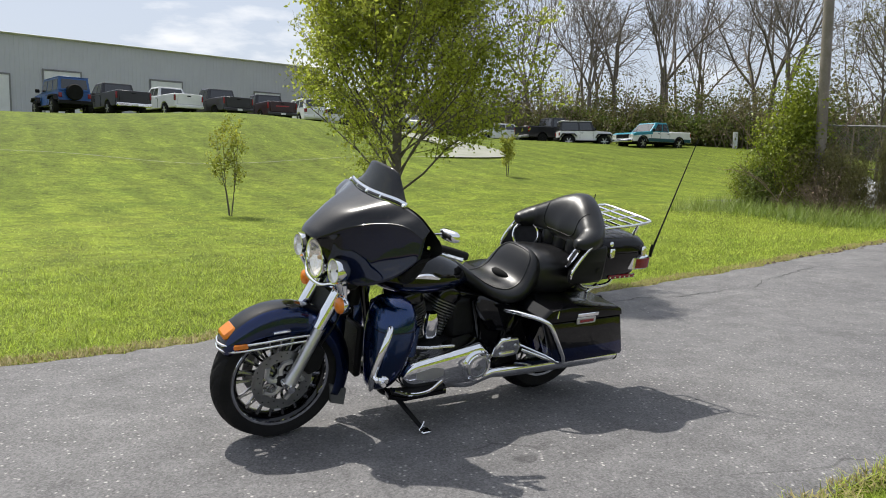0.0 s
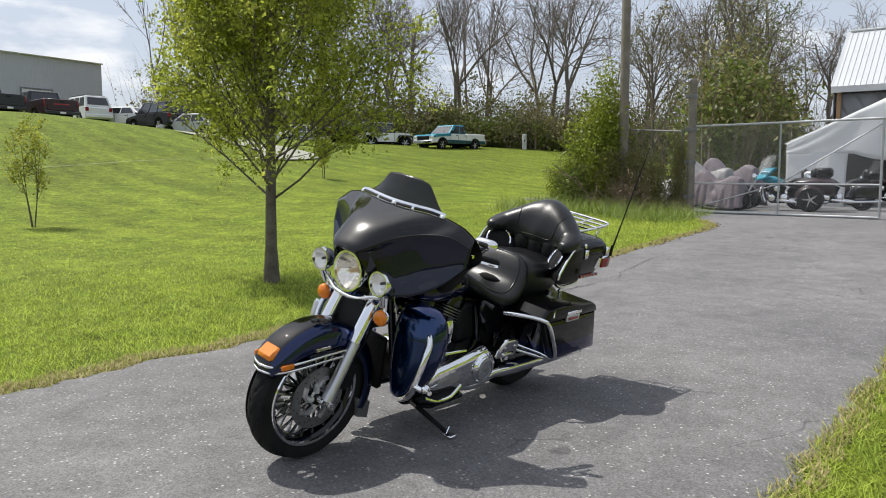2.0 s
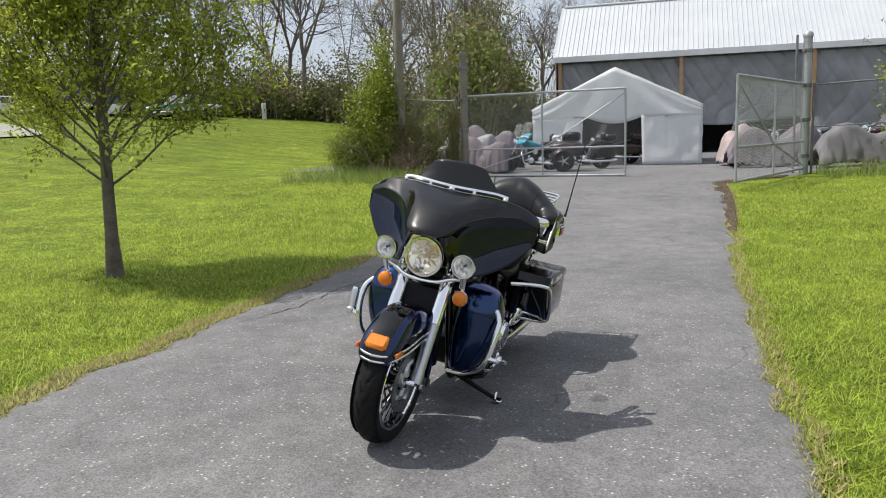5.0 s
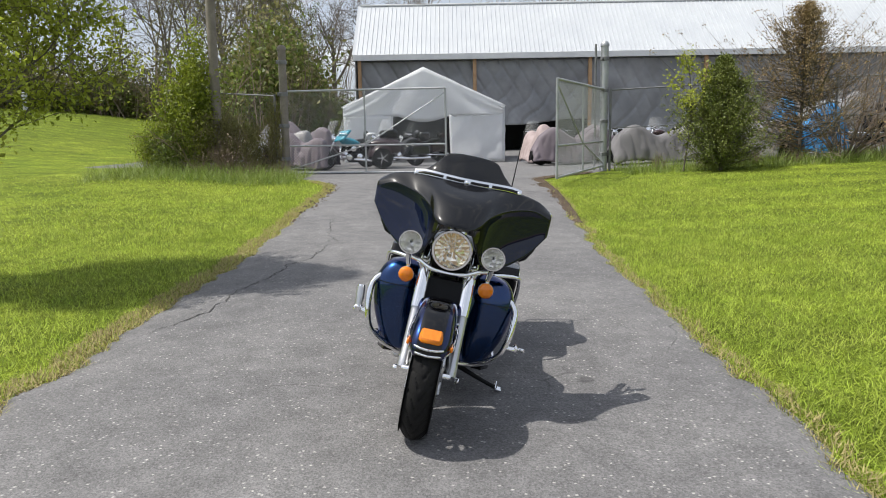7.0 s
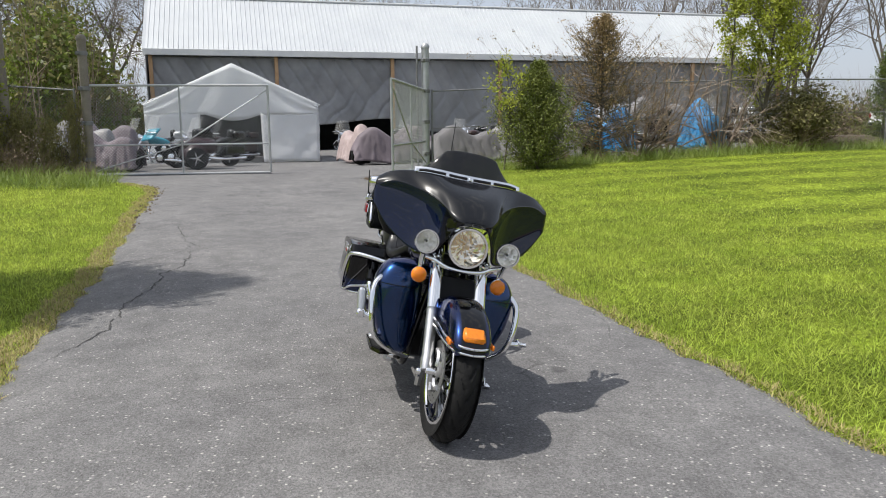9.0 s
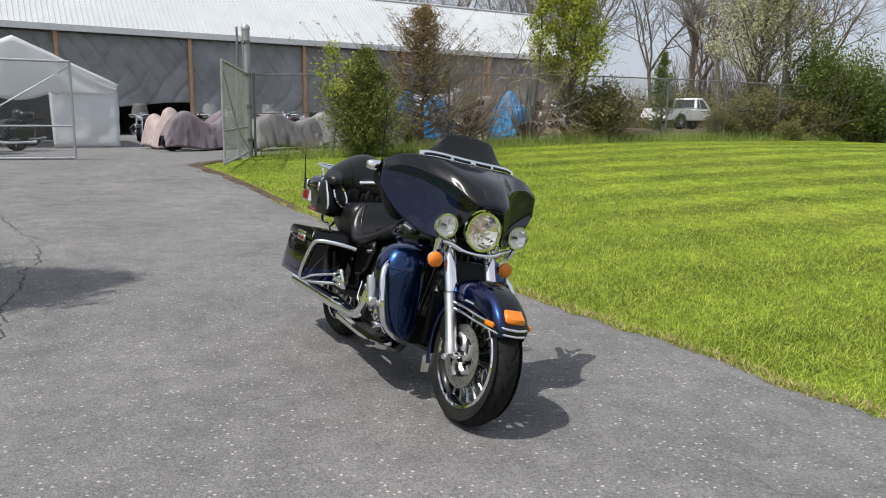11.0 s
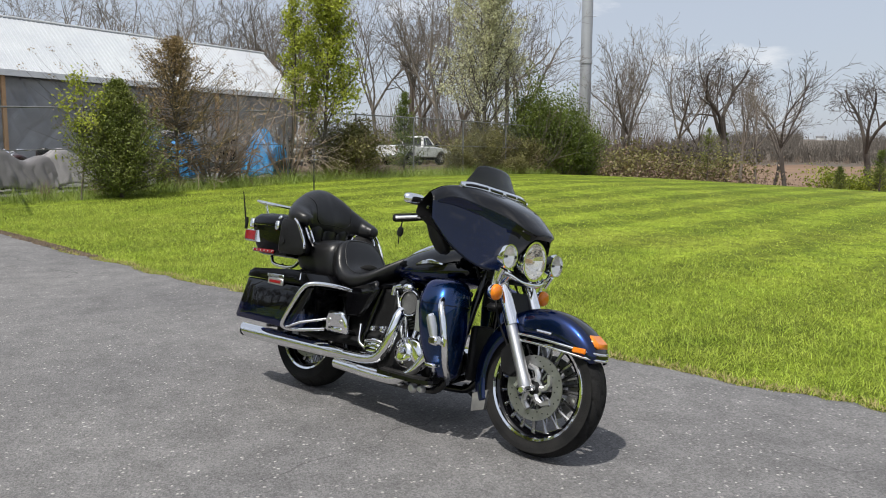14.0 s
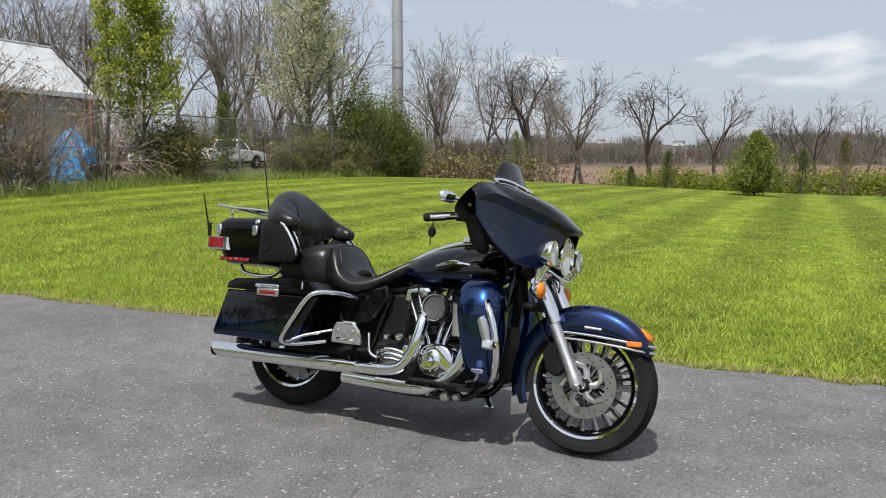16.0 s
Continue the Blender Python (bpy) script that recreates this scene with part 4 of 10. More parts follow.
def gate_post(p, z, top, r, label, mat):
    t = thing("gate_post", Matrix.Translation((p[0], p[1], z - 0.1)), label, "post", "gate posts")
    g = Geo()
    g.lathe([(r, 0), (r, top - z), (r * 1.15, top - z), (r * 1.15, top - z + 0.06), (r * 0.7, top - z + 0.12), (0, top - z + 0.13)], n=16)
    obj("post_tube", g, mat, t, smooth=40)
    for hz in (0.45, 1.3, 2.1, 2.9):
        g = Geo()
        g.lathe([(r * 1.02, hz), (r * 1.18, hz + 0.01), (r * 1.18, hz + 0.09), (r * 1.02, hz + 0.1)], n=16, cap=False)
        g.box((-r - 0.09, -0.03, hz + 0.01), (-r, 0.03, hz + 0.09), 0.008)
        obj("hinge_collar", g, STEEL_DARK, t, smooth=40)
    return t


gate_post(PL, zl, 3.55, 0.1, "tall weathered wooden gate post wrapped in vines", POLE_WOOD)
gate_post(PR, zr, 3.55, 0.1, "tall galvanised steel gate post", GALV)
rod = thing("barrier_rod", Matrix.Identity(4), "thin steel rod standing beside the gate post", "rod")
g = Geo()
qx, qy = D(18.35, -0.70)
g.tube([(qx, qy, zr - 0.05), (qx, qy, 3.5)], 0.03, 8)
obj("rod_tube", g, STEEL_DARK, rod)


def fence_run(p0, p1, n, h, label):
    t = thing("chain_link_fence", Matrix.Identity(4), label, "fence", "yard fence")
    pts = [(p0[0] + (p1[0] - p0[0]) * i / n, p0[1] + (p1[1] - p0[1]) * i / n) for i in range(n + 1)]
    g = Geo()
    for i, (x, y) in enumerate(pts):
        z = float(H(x, y))
        pg = Geo()
        pg.tube([(x, y, z - 0.1), (x, y, z + h + 0.04)], 0.03, 10)
        obj("fence_post", pg, STEEL_DARK, t)
        if i:
            a, b = pts[i - 1], (x, y)
            za, zb = float(H(*a)), z
            rg = Geo()
            rg.tube([(*a, za + h), (*b, zb + h)], 0.02, 8)
            obj("top_rail", rg, STEEL_DARK, t)
            rg = Geo()
            rg.tube([(*a, za + h * 0.52), (*b, zb + h * 0.52)], 0.012, 6)
            obj("tension_wire", rg, STEEL_DARK, t)
            wires(g, a, b, (za + zb) / 2 + 0.02, (za + zb) / 2 + h)
    obj("chain_link", g, STEEL_DARK, t)
    return t


fence_run(D(18.35, -1.1), D(17.3, -24), 8, 2.05, "weathered chain-link fence overgrown with shrubs")
fence_run(D(18.0, 7.6), D(18.1, 10.4), 1, 2.0, "weathered chain-link fence behind ivy")


def lean_pole(name, x, y, top, r0, r1, mat, label, n=16, collar=()):
    t = thing(name, Matrix.Translation(on(x, y, -0.2)), label, "pole")
    z0 = float(H(x, y)) - 0.2
    g = Geo()
    g.lathe([(r0, 0), (r0 * 0.5 + r1 * 0.5, (top - z0) * 0.5), (r1, top - z0), (0, top - z0 + 0.01)], n=n)
    obj("shaft", g, mat, t, smooth=40)
    for zc, rc in collar:
        g = Geo()
        g.lathe([(rc * 0.95, zc), (rc * 1.1, zc + 0.02), (rc * 1.1, zc + 0.2), (rc * 0.95, zc + 0.22)], n=n, cap=False)
        obj("collar", g, mat, t, smooth=40)
    return t


lean_pole("utility_pole", 8.75, 17.85, 11.0, 0.125, 0.10, POLE_WOOD, "weathered wooden utility pole rising out of ivy")
lean_pole("steel_monopole", 50.5, -21.6, 32.0, 0.46, 0.36, surface("grey_painted_steel", (0.36, 0.38, 0.41), (0.42, 0.44, 0.46), 0.5, 0.45, 0.3, grain=0.08), "tall grey steel monopole behind the hedge", 20, ((9, 0.44), (16, 0.42)))
stub = lean_pole("lamp_pole", 28.6, -7.2, 6.2, 0.10, 0.09, POLE_WOOD, "wooden pole with an old lamp head among shrubs")
g = Geo()
g.lathe([(0, 6.5), (0.08, 6.49), (0.13, 6.42), (0.13, 6.3), (0.1, 6.28)], n=14)
obj("lamp_head", g, STEEL_DARK, stub, smooth=40)

mk_ = thing("marker_post", Matrix.Translation(on(21.4, 56.5, -0.1)), "pale grey concrete marker post in the grass", "post")
g = Geo()
g.box((-0.14, -0.14, 0), (0.14, 0.14, 1.25), 0.03)
obj("post_block", g, GUTTER, mk_, 30)

# ---- the touring motorcycle ----
BIKE_POSE = Matrix(((-0.83586, 0.53615, 0.11789, 0.5073), (-0.54892, -0.81636, -0.17951, 4.3113), (0.0, -0.21474, 0.97667, 0.0043), (0, 0, 0, 1)))
bike = thing("touring_motorcycle", BIKE_POSE, "dark blue and black touring motorcycle leaning on its side stand", "motorcycle")
TO_Y = Matrix.Rotation(radians(-90), 4, "X")
TO_X = Matrix.Rotation(radians(90), 4, "Y")


def bp(name, g, mat, parent=bike, smooth_to=40, label=""):
    return obj(name, g, mat, parent, smooth_to, label)


def at(x, y, z, rot=None):
    return Matrix.Translation((x, y, z)) @ (rot if rot is not None else Matrix.Identity(4))


def group(name, parent=bike, m=None):
    e = new(name)
    e.empty_display_size = 0.05
    e.parent = parent
    if m is not None:
        e.matrix_local = m
    return e


def mirror_y(geo):
    g2 = Geo()
    g2.v = [(x, -y, z) for x, y, z in geo.v]
    g2.f = [tuple(reversed(f)) for f in geo.f]
    g2.m = list(geo.m)
    return g2


def both(name, geo, mat, parent=bike, smooth_to=40, label=""):
    return bp(name, geo, mat, parent, smooth_to, label), bp(name, mirror_y(geo), mat, parent, smooth_to, label)


def wheel(name, x, R, w, rim, n_spokes, parent, disc_r):
    ax = group(name, parent, Matrix.Translation((x, 0, R)))
    # tyre with sipes cut into the crown
    n, prof = 240, []
    half = w / 2
    for h, dr in ((-0.38, None), (-0.47, 0.025), (-0.5, 0.055)):
        prof.append((rim + (dr or 0), h * w))
    for a in np.linspace(-1, 1, 21):
        prof.append((R - 0.042 * abs(a) ** 2.3, a * half * 0.97))
    for h, dr in ((0.5, 0.055), (0.47, 0.025), (0.38, None)):
        prof.append((rim + (dr or 0), h * w))
    g = Geo()
    rings = []
    for r, h in prof:
        ring = []
        for j in range(n):
            t = j / n
            cut = 0.0
            if r > R - 0.035 and abs(h) > 0.006:
                q = (t * 20 + (0.5 if h > 0 else 0.0) - 1.15 * abs(h) / half + 0.10 * math.sin(abs(h) / half * 9)) % 1.0
                if 0.40 < q < 0.56 and abs(h) < half * 0.82:
                    cut = 0.006
            a = 2 * math.pi * t
            ring.append(((r - cut) * math.cos(a), h, (r - cut) * math.sin(a)))
        rings.append(ring)
    g.loft(rings, caps=False)
    bp("tyre", g, RUBBER, ax, 50)
    g = Geo()
    g.lathe([(rim - 0.004, -0.40 * w), (rim - 0.024, -0.30 * w), (rim - 0.034, -0.1 * w), (rim - 0.034, 0.1 * w), (rim - 0.024, 0.30 * w), (rim - 0.004, 0.40 * w), (rim + 0.004, 0.3 * w), (rim + 0.004, -0.3 * w), (rim - 0.004, -0.40 * w)], TO_Y, 72, cap=False)
    bp("rim", g, PAINT_BLACK, ax)
    for sg in (-1, 1):
        g = Geo()
        g.lathe([(rim - 0.010, sg * 0.37 * w), (rim - 0.007, sg * 0.43 * w), (rim + 0.004, sg * 0.45 * w), (rim + 0.008, sg * 0.41 * w), (rim + 0.002, sg * 0.37 * w)], TO_Y, 72, cap=False)
        bp("rim_lip", g, CHROME, ax)
    g = Geo()
    g.lathe([(0.0, -0.075), (0.03, -0.075), (0.045, -0.06), (0.05, -0.03), (0.036, -0.015), (0.036, 0.015), (0.05, 0.03), (0.045, 0.06), (0.03, 0.075), (0, 0.075)], TO_Y, 28)
    bp("hub", g, CAST_BLACK, ax)
    for sg in (-1, 1):
        first = None
        for i in range(n_spokes):
            a = 2 * math.pi * (i + (0.25 if sg > 0 else 0.75)) / n_spokes
            if first is None:
                g = Geo()
                g.tube([(0.045, sg * 0.045, 0), (0.12, sg * 0.036, 0), (rim - 0.05, sg * 0.026, 0), (rim - 0.028, sg * 0.024, 0)], [0.008, 0.006, 0.0075, 0.0105], 6)
                first = bp("spoke", g, SPOKE, ax).data
                o = ax.children[-1]
            else:
                o = new("spoke", first)
                o.parent = ax
            o.matrix_local = Matrix.Rotation(a, 4, "Y")
    if disc_r:
        for sg in (-1, 1):
            y = sg * 0.066
            d = Geo()
            d.lathe([(disc_r * 0.66, y - 0.0025), (disc_r, y - 0.0025), (disc_r, y + 0.0025), (disc_r * 0.66, y + 0.0025), (disc_r * 0.66, y - 0.0025)], TO_Y, 64, cap=False)
            dd = bp("brake_disc", d, DISC, ax, 30)
            g = Geo()
            for i in range(30):
                a = 2 * math.pi * i / 30
                r = disc_r * (0.74 + 0.09 * (i % 3))
                m = at(r * math.cos(a), y, r * math.sin(a), TO_Y)
                g.lathe([(0, -0.0031), (0.0034, -0.0031), (0.0034, 0.0031), (0, 0.0031)], m, 8)
            bp("vent_hole", g, CAST_BLACK, dd)
            g = Geo()
            for i in range(5):
                a0 = 2 * math.pi * i / 5
                pts = [(r * math.cos(a0 + q), y, r * math.sin(a0 + q)) for r, q in ((0.03, 0), (disc_r * 0.4, 0.10), (disc_r * 0.56, 0.35), (disc_r * 0.69, 0.75))]
                g.tube(pts, [0.016, 0.015, 0.013, 0.015], 6)
            g.lathe([(0.0, y - 0.006), (0.042, y - 0.006), (0.042, y + 0.006), (0, y + 0.006)], TO_Y, 28)
            bp("disc_carrier", g, SATIN, dd, 40)
    g = Geo()
    g.lathe([(0, -0.115), (0.013, -0.115), (0.016, -0.11), (0.016, 0.11), (0.013, 0.115), (0, 0.115)], TO_Y, 12)
    bp("axle", g, CHROME, ax)
    return ax


FX, FR = 1.552, 0.303
front_end = group("front_end")
wheel("front_wheel", FX, FR, 0.130, 0.226, 19, front_end, 0.142)
wheel("rear_wheel", 0.0, 0.312, 0.172, 0.212, 16, bike, 0.146)


# front mudguard
def fender_ring(th, ro, ri, hw, n=17):
    ring = []
    for j in range(n):
        a = math.pi * j / (n - 1)
        y = hw * math.copysign(abs(math.cos(a)) ** 0.55, math.cos(a))
        r = ri + (ro - ri) * abs(math.sin(a)) ** 0.62
        ring.append((FX + r * math.cos(th), y, FR + r * math.sin(th)))
    return ring


th_c = [(30, 0.318, 0.288, 0.060), (36, 0.335, 0.280, 0.080), (46, 0.345, 0.262, 0.090), (62, 0.349, 0.236, 0.093), (80, 0.350, 0.218, 0.093), (98, 0.350, 0.214, 0.092), (116, 0.349, 0.230, 0.090), (135, 0.347, 0.252, 0.088), (160, 0.345, 0.258, 0.086), (190, 0.342, 0.260, 0.084), (203, 0.340, 0.262, 0.083)]
fs = spline(th_c, 54)
g = Geo()
g.loft([fender_ring(radians(t), ro, ri, hw) for t, ro, ri, hw in fs], closed=False, caps=False)
fender = bp("front_fender", g, PAINT_FENDER, front_end, 60, "blue front fender with a black centre panel")
fender.modifiers.new("thick", "SOLIDIFY").thickness = 0.006
g = Geo()
for sg in (1, -1):
    for dz, r in ((0.0, 0.006), (-0.026, 0.006)):
        pts = spline([(1.425, sg * 0.100, 0.525 + dz), (1.56, sg * 0.103, 0.522 + dz), (1.70, sg * 0.101, 0.512 + dz), (1.79, sg * 0.083, 0.502 + dz), (1.835, sg * 0.05, 0.497 + dz), (1.85, 0.0, 0.495 + dz)], 26)
        g.tube([(p[0] - 0.016, p[1], p[2]) for p in pts], r, 8)
bp("fender_rail", g, CHROME, fender, 50, "chrome fender rail")
g = Geo()
pts = spline([(1.66, 0.098, 0.498), (1.76, 0.092, 0.492), (1.815, 0.06, 0.487), (1.835, 0.0, 0.485), (1.815, -0.06, 0.487), (1.76, -0.092, 0.492), (1.66, -0.098, 0.498)], 31)
g.loft([[(p[0] - 0.016, p[1], p[2] - 0.013), (p[0] - 0.016, p[1], p[2] + 0.013), (p[0] - 0.028, p[1] * 0.9, p[2] + 0.013), (p[0] - 0.028, p[1] * 0.9, p[2] - 0.013)] for p in pts])
bp("fender_tip", g, PAINT_BLACK, fender, 40)
# lamp on the tip of the mudguard
tip_m = at(1.775, 0, 0.536, Matrix.Rotation(radians(38), 4, "Y"))
g = Geo()
g.box((-0.040, -0.058, -0.03), (0.046, 0.058, 0.008), 0.014, 0, tip_m)
tip = bp("fender_lamp", g, CHROME, fender, 40, "chrome-framed amber lamp on the fender tip")
g = Geo()
g.box((-0.030, -0.050, 0.0), (0.044, 0.050, 0.030), 0.012, 0, tip_m)
bp("lens", g, AMBER, tip, 40, "amber lens")
for sg in (1, -1):
    g = Geo()
    g.box((1.728, sg * 0.094 - 0.006, 0.490), (1.792, sg * 0.094 + 0.006, 0.513), 0.004)
    bp("side_reflector", g, AMBER, fender, 40, "amber reflector")
    g = Geo()
    g.tube([(1.545, sg * 0.096, 0.553), (1.62, sg * 0.096, 0.549)], 0.007, 8)
    bp("badge", g, CHROME, fender, 40, "small chrome badge")
g = Geo()
g.prism([(1.230, 0.212), (1.314, 0.245), (1.306, 0.152), (1.236, 0.130)], -0.080, 0.080)
bp("mud_flap", g, SCUFFED, fender, 40, "scuffed grey rubber flap")

# fork, calipers
for sg in (1, -1):
    top, mid_, low = (1.278, sg * 0.108, 0.83), (1.398, sg * 0.108, 0.583), (1.535, sg * 0.108, 0.300)
    g = Geo()
    g.tube([low, (1.513, sg * 0.108, 0.345), (1.508, sg * 0.108, 0.356), mid_], [0.030, 0.030, 0.027, 0.026], 18)
    leg = bp("fork_leg", g, SATIN, front_end, 40)
    g = Geo()
    g.tube([(1.418, sg * 0.108, 0.558), (1.40, sg * 0.108, 0.593), top], [0.030, 0.031, 0.031], 18)
    bp("fork_cover", g, CHROME, leg, 40, "chrome fork cover")
    g = Geo()
    g.lathe([(0, 0), (0.012, 0), (0.016, 0.006), (0.016, 0.018), (0, 0.018)], at(1.540, sg * 0.108 + (0.028 if sg > 0 else -0.046), 0.292, TO_Y), 12)
    bp("axle_clamp", g, CHROME, leg)
    g = Geo()
    g.prism([(1.47, 0.47), (1.40, 0.475), (1.365, 0.43), (1.385, 0.345), (1.44, 0.325), (1.475, 0.36)], sg * 0.052, sg * 0.105)
    cal = bp("brake_caliper", g, CAST_BLACK, leg)
    cal.modifiers.new("bevel", "BEVEL").width = 0.008
    g = Geo()
    g.tube([tuple(p) for p in spline([(1.395, sg * 0.09, 0.46), (1.34, sg * 0.105, 0.56), (1.30, sg * 0.10, 0.66), (1.27, sg * 0.06, 0.76)], 14)], 0.005, 6)
    bp("brake_hose", g, PLASTIC, leg)
g = Geo()
g.box((1.245, -0.15, 0.735), (1.325, 0.15, 0.80), 0.02)
g.box((1.25, -0.11, 0.60), (1.32, 0.11, 0.64), 0.015)
g.tube([(1.21, 0, 0.62), (1.17, 0, 0.86)], 0.04, 14)
bp("triple_clamp", g, PLASTIC, front_end)
g = Geo()
g.prism([(1.335, 0.60), (1.375, 0.60), (1.345, 0.70), (1.30, 0.70)], -0.085, 0.085)
bp("oil_line_cover", g, PLASTIC, front_end)

# batwing fairing: a sloping deck, a crease from the brow out to the ears, and hollow faces under it
F_B = [(1.448, 0, 0.956), (1.436, 0.070, 0.946), (1.404, 0.112, 0.878), (1.345, 0.152, 0.795), (1.272, 0.240, 0.795), (1.200, 0.352, 0.868), (1.140, 0.436, 0.972)]
F_C = [(1.468, 0, 0.974), (1.458, 0.066, 0.973), (1.414, 0.110, 0.990), (1.328, 0.152, 1.031), (1.236, 0.230, 1.067), (1.174, 0.345, 1.084), (1.130, 0.438, 1.050)]
F_T = [(1.178, 0, 1.158), (1.174, 0.070, 1.158), (1.165, 0.140, 1.160), (1.148, 0.210, 1.160), (1.128, 0.290, 1.148), (1.116, 0.368, 1.128), (1.100, 0.426, 1.092)]
F_HOLLOW = [(0.0, 0, 0.0), (-0.002, 0, 0.0), (-0.012, -0.004, 0.0), (-0.022, -0.008, 0.0), (-0.016, -0.012, 0), (-0.010, -0.012, 0), (0.0, 0.0, 0)]
F_CROWN = [(0.018, 0, 0.020), (0.018, 0, 0.020), (0.014, 0, 0.016), (0.006, 0, 0.006), (0.0, 0, 0.0), (0.002, 0, 0.002), (0.006, 0.004, 0.004)]


def blend(a, b, q, d=None):
    return [tuple(p * (1 - q) + r * q + (0 if d is None else d[i][k]) for k, (p, r) in enumerate(zip(u, v))) for i, (u, v) in enumerate(zip(a, b))]


def full_width(half_rows):
    return [[(x, -y, z) for x, y, z in reversed(r[1:])] + list(r) for r in half_rows]


outer = patch(full_width([F_B, blend(F_B, F_C, 0.35, F_HOLLOW), blend(F_B, F_C, 0.80, [tuple(q * 0.8 for q in h) for h in F_HOLLOW]), F_C, blend(F_C, F_T, 0.12, [tuple(q * 0.5 for q in h) for h in F_CROWN]), blend(F_C, F_T, 0.5, F_CROWN), F_T]), 97, 43)
g = Geo()
quads = grid_faces(43, 97)
g.add(outer.reshape(-1, 3).tolist(), quads)
g.m = [0 if i // 96 >= 21 else 1 for i in range(len(quads))]
fairing = bp("fairing", g, [PAINT_BLACK, PAINT_FAIRING], front_end, 180, "batwing fairing, gloss black over dark blue")
so = fairing.modifiers.new("thick", "SOLIDIFY")
so.thickness, so.offset = 0.008, -1.0
inner = patch(full_width([blend(F_B, F_B, 0), blend(F_B, F_T, 0.35, [(-0.075, 0, -0.03)] * 7), blend(F_B, F_T, 0.75, [(-0.06, 0, -0.03)] * 7), blend(F_T, F_T, 0)]), 61, 16)
g = Geo()
g.add((inner + np.array([-0.012, 0, 0])).reshape(-1, 3).tolist(), grid_faces(16, 61))
bp("inner_fairing", g, PLASTIC, fairing, 80)
for sg in (1, -1):
    g = Geo()
    rings = []
    for z, s in ((0.825, 0.35), (0.84, 0.8), (0.89, 1.1), (0.98, 1.1)):
        rings.append([(1.105 + 0.036 * s * a + (0.95 - z) * 0.22, sg * (0.362 - (0.95 - z) * 0.35 + 0.045 * s * b), z) for a, b in rounded(1, 1, 2.6, 20)])
    g.loft(rings)
    bp("fairing_pocket", g, PLASTIC, fairing, 50)
    # little indicator lamp on the bar end of the wing, and its wire
    g = Geo()
    g.lathe([(0, -0.006), (0.008, -0.006), (0.008, 0.006), (0, 0.006)], at(1.10, sg * 0.428, 1.02, TO_Y), 10)
    bp("fairing_screw", g, CHROME, fairing)
# dials behind the screen
g = Geo()
g.box((1.06, -0.24, 0.965), (1.13, 0.24, 1.13), 0.03)
dash = bp("instrument_panel", g, PLASTIC, fairing)
for y, z, r in ((-0.07, 1.06, 0.045), (0.07, 1.06, 0.045), (-0.17, 1.04, 0.028), (0.17, 1.04, 0.028)):
    g = Geo()
    g.lathe([(r, 0), (r, 0.006), (r * 0.88, 0.008), (r * 0.88, 0.002), (0, 0.002)], at(1.058, y, z, Matrix.Rotation(radians(-90), 4, "Y")), 24)
    bp("dial", g, CHROME, dash)

# smoked windscreen and its chrome strip
W_B = [(1.172, 0, 1.150), (1.168, 0.075, 1.151), (1.158, 0.15, 1.153), (1.140, 0.215, 1.152), (1.122, 0.268, 1.143)]
W_M = [(1.148, 0, 1.213), (1.144, 0.062, 1.213), (1.135, 0.118, 1.211), (1.122, 0.165, 1.202), (1.108, 0.208, 1.184)]
W_T = [(1.118, 0, 1.287), (1.117, 0.048, 1.286), (1.112, 0.094, 1.281), (1.107, 0.132, 1.268), (1.101, 0.156, 1.236)]
scr = patch(full_width([W_B, W_M, W_T]), 49, 14)
g = Geo()
g.add(scr.reshape(-1, 3).tolist(), grid_faces(14, 49))
screen = bp("windscreen", g, SMOKE, fairing, 80, "dark smoked plastic windscreen")
screen.modifiers.new("thick", "SOLIDIFY").thickness = 0.004
strip = spline([(x + 0.010, y, z + 0.010) for x, y, z in full_width([W_B])[0]], 41)
g = Geo()
g.loft([[(p[0] + 0.004, p[1], p[2] - 0.017), (p[0] + 0.007, p[1], p[2]), (p[0] - 0.004, p[1], p[2] + 0.017), (p[0] - 0.012, p[1], p[2])] for p in strip])
trim_ = bp("screen_trim", g, CHROME, fairing, 50, "chrome strip along the foot of the windscreen")
for a, b in ((0.05, 0.30), (0.325, 0.48), (0.52, 0.675), (0.70, 0.95)):
    g = Geo()
    seg = [strip[int(round((a + (b - a) * i / 6) * 40))] for i in range(7)]
    g.loft([[(p[0] + 0.0072, p[1], p[2] - 0.0055), (p[0] + 0.0085, p[1], p[2] + 0.0015), (p[0] + 0.0035, p[1], p[2] + 0.0075)] for p in seg])
    bp("slot", g, PAINT_BLACK, trim_)
for i in (1, 20, 39):
    p = strip[i]
    g = Geo()
    g.lathe([(0.009, 0), (0.009, 0.004), (0.005, 0.007), (0, 0.007)], at(p[0] + 0.004, p[1], p[2], Matrix.Rotation(radians(62), 4, "Y")), 12)
    bp("screw", g, CHROME, trim_)


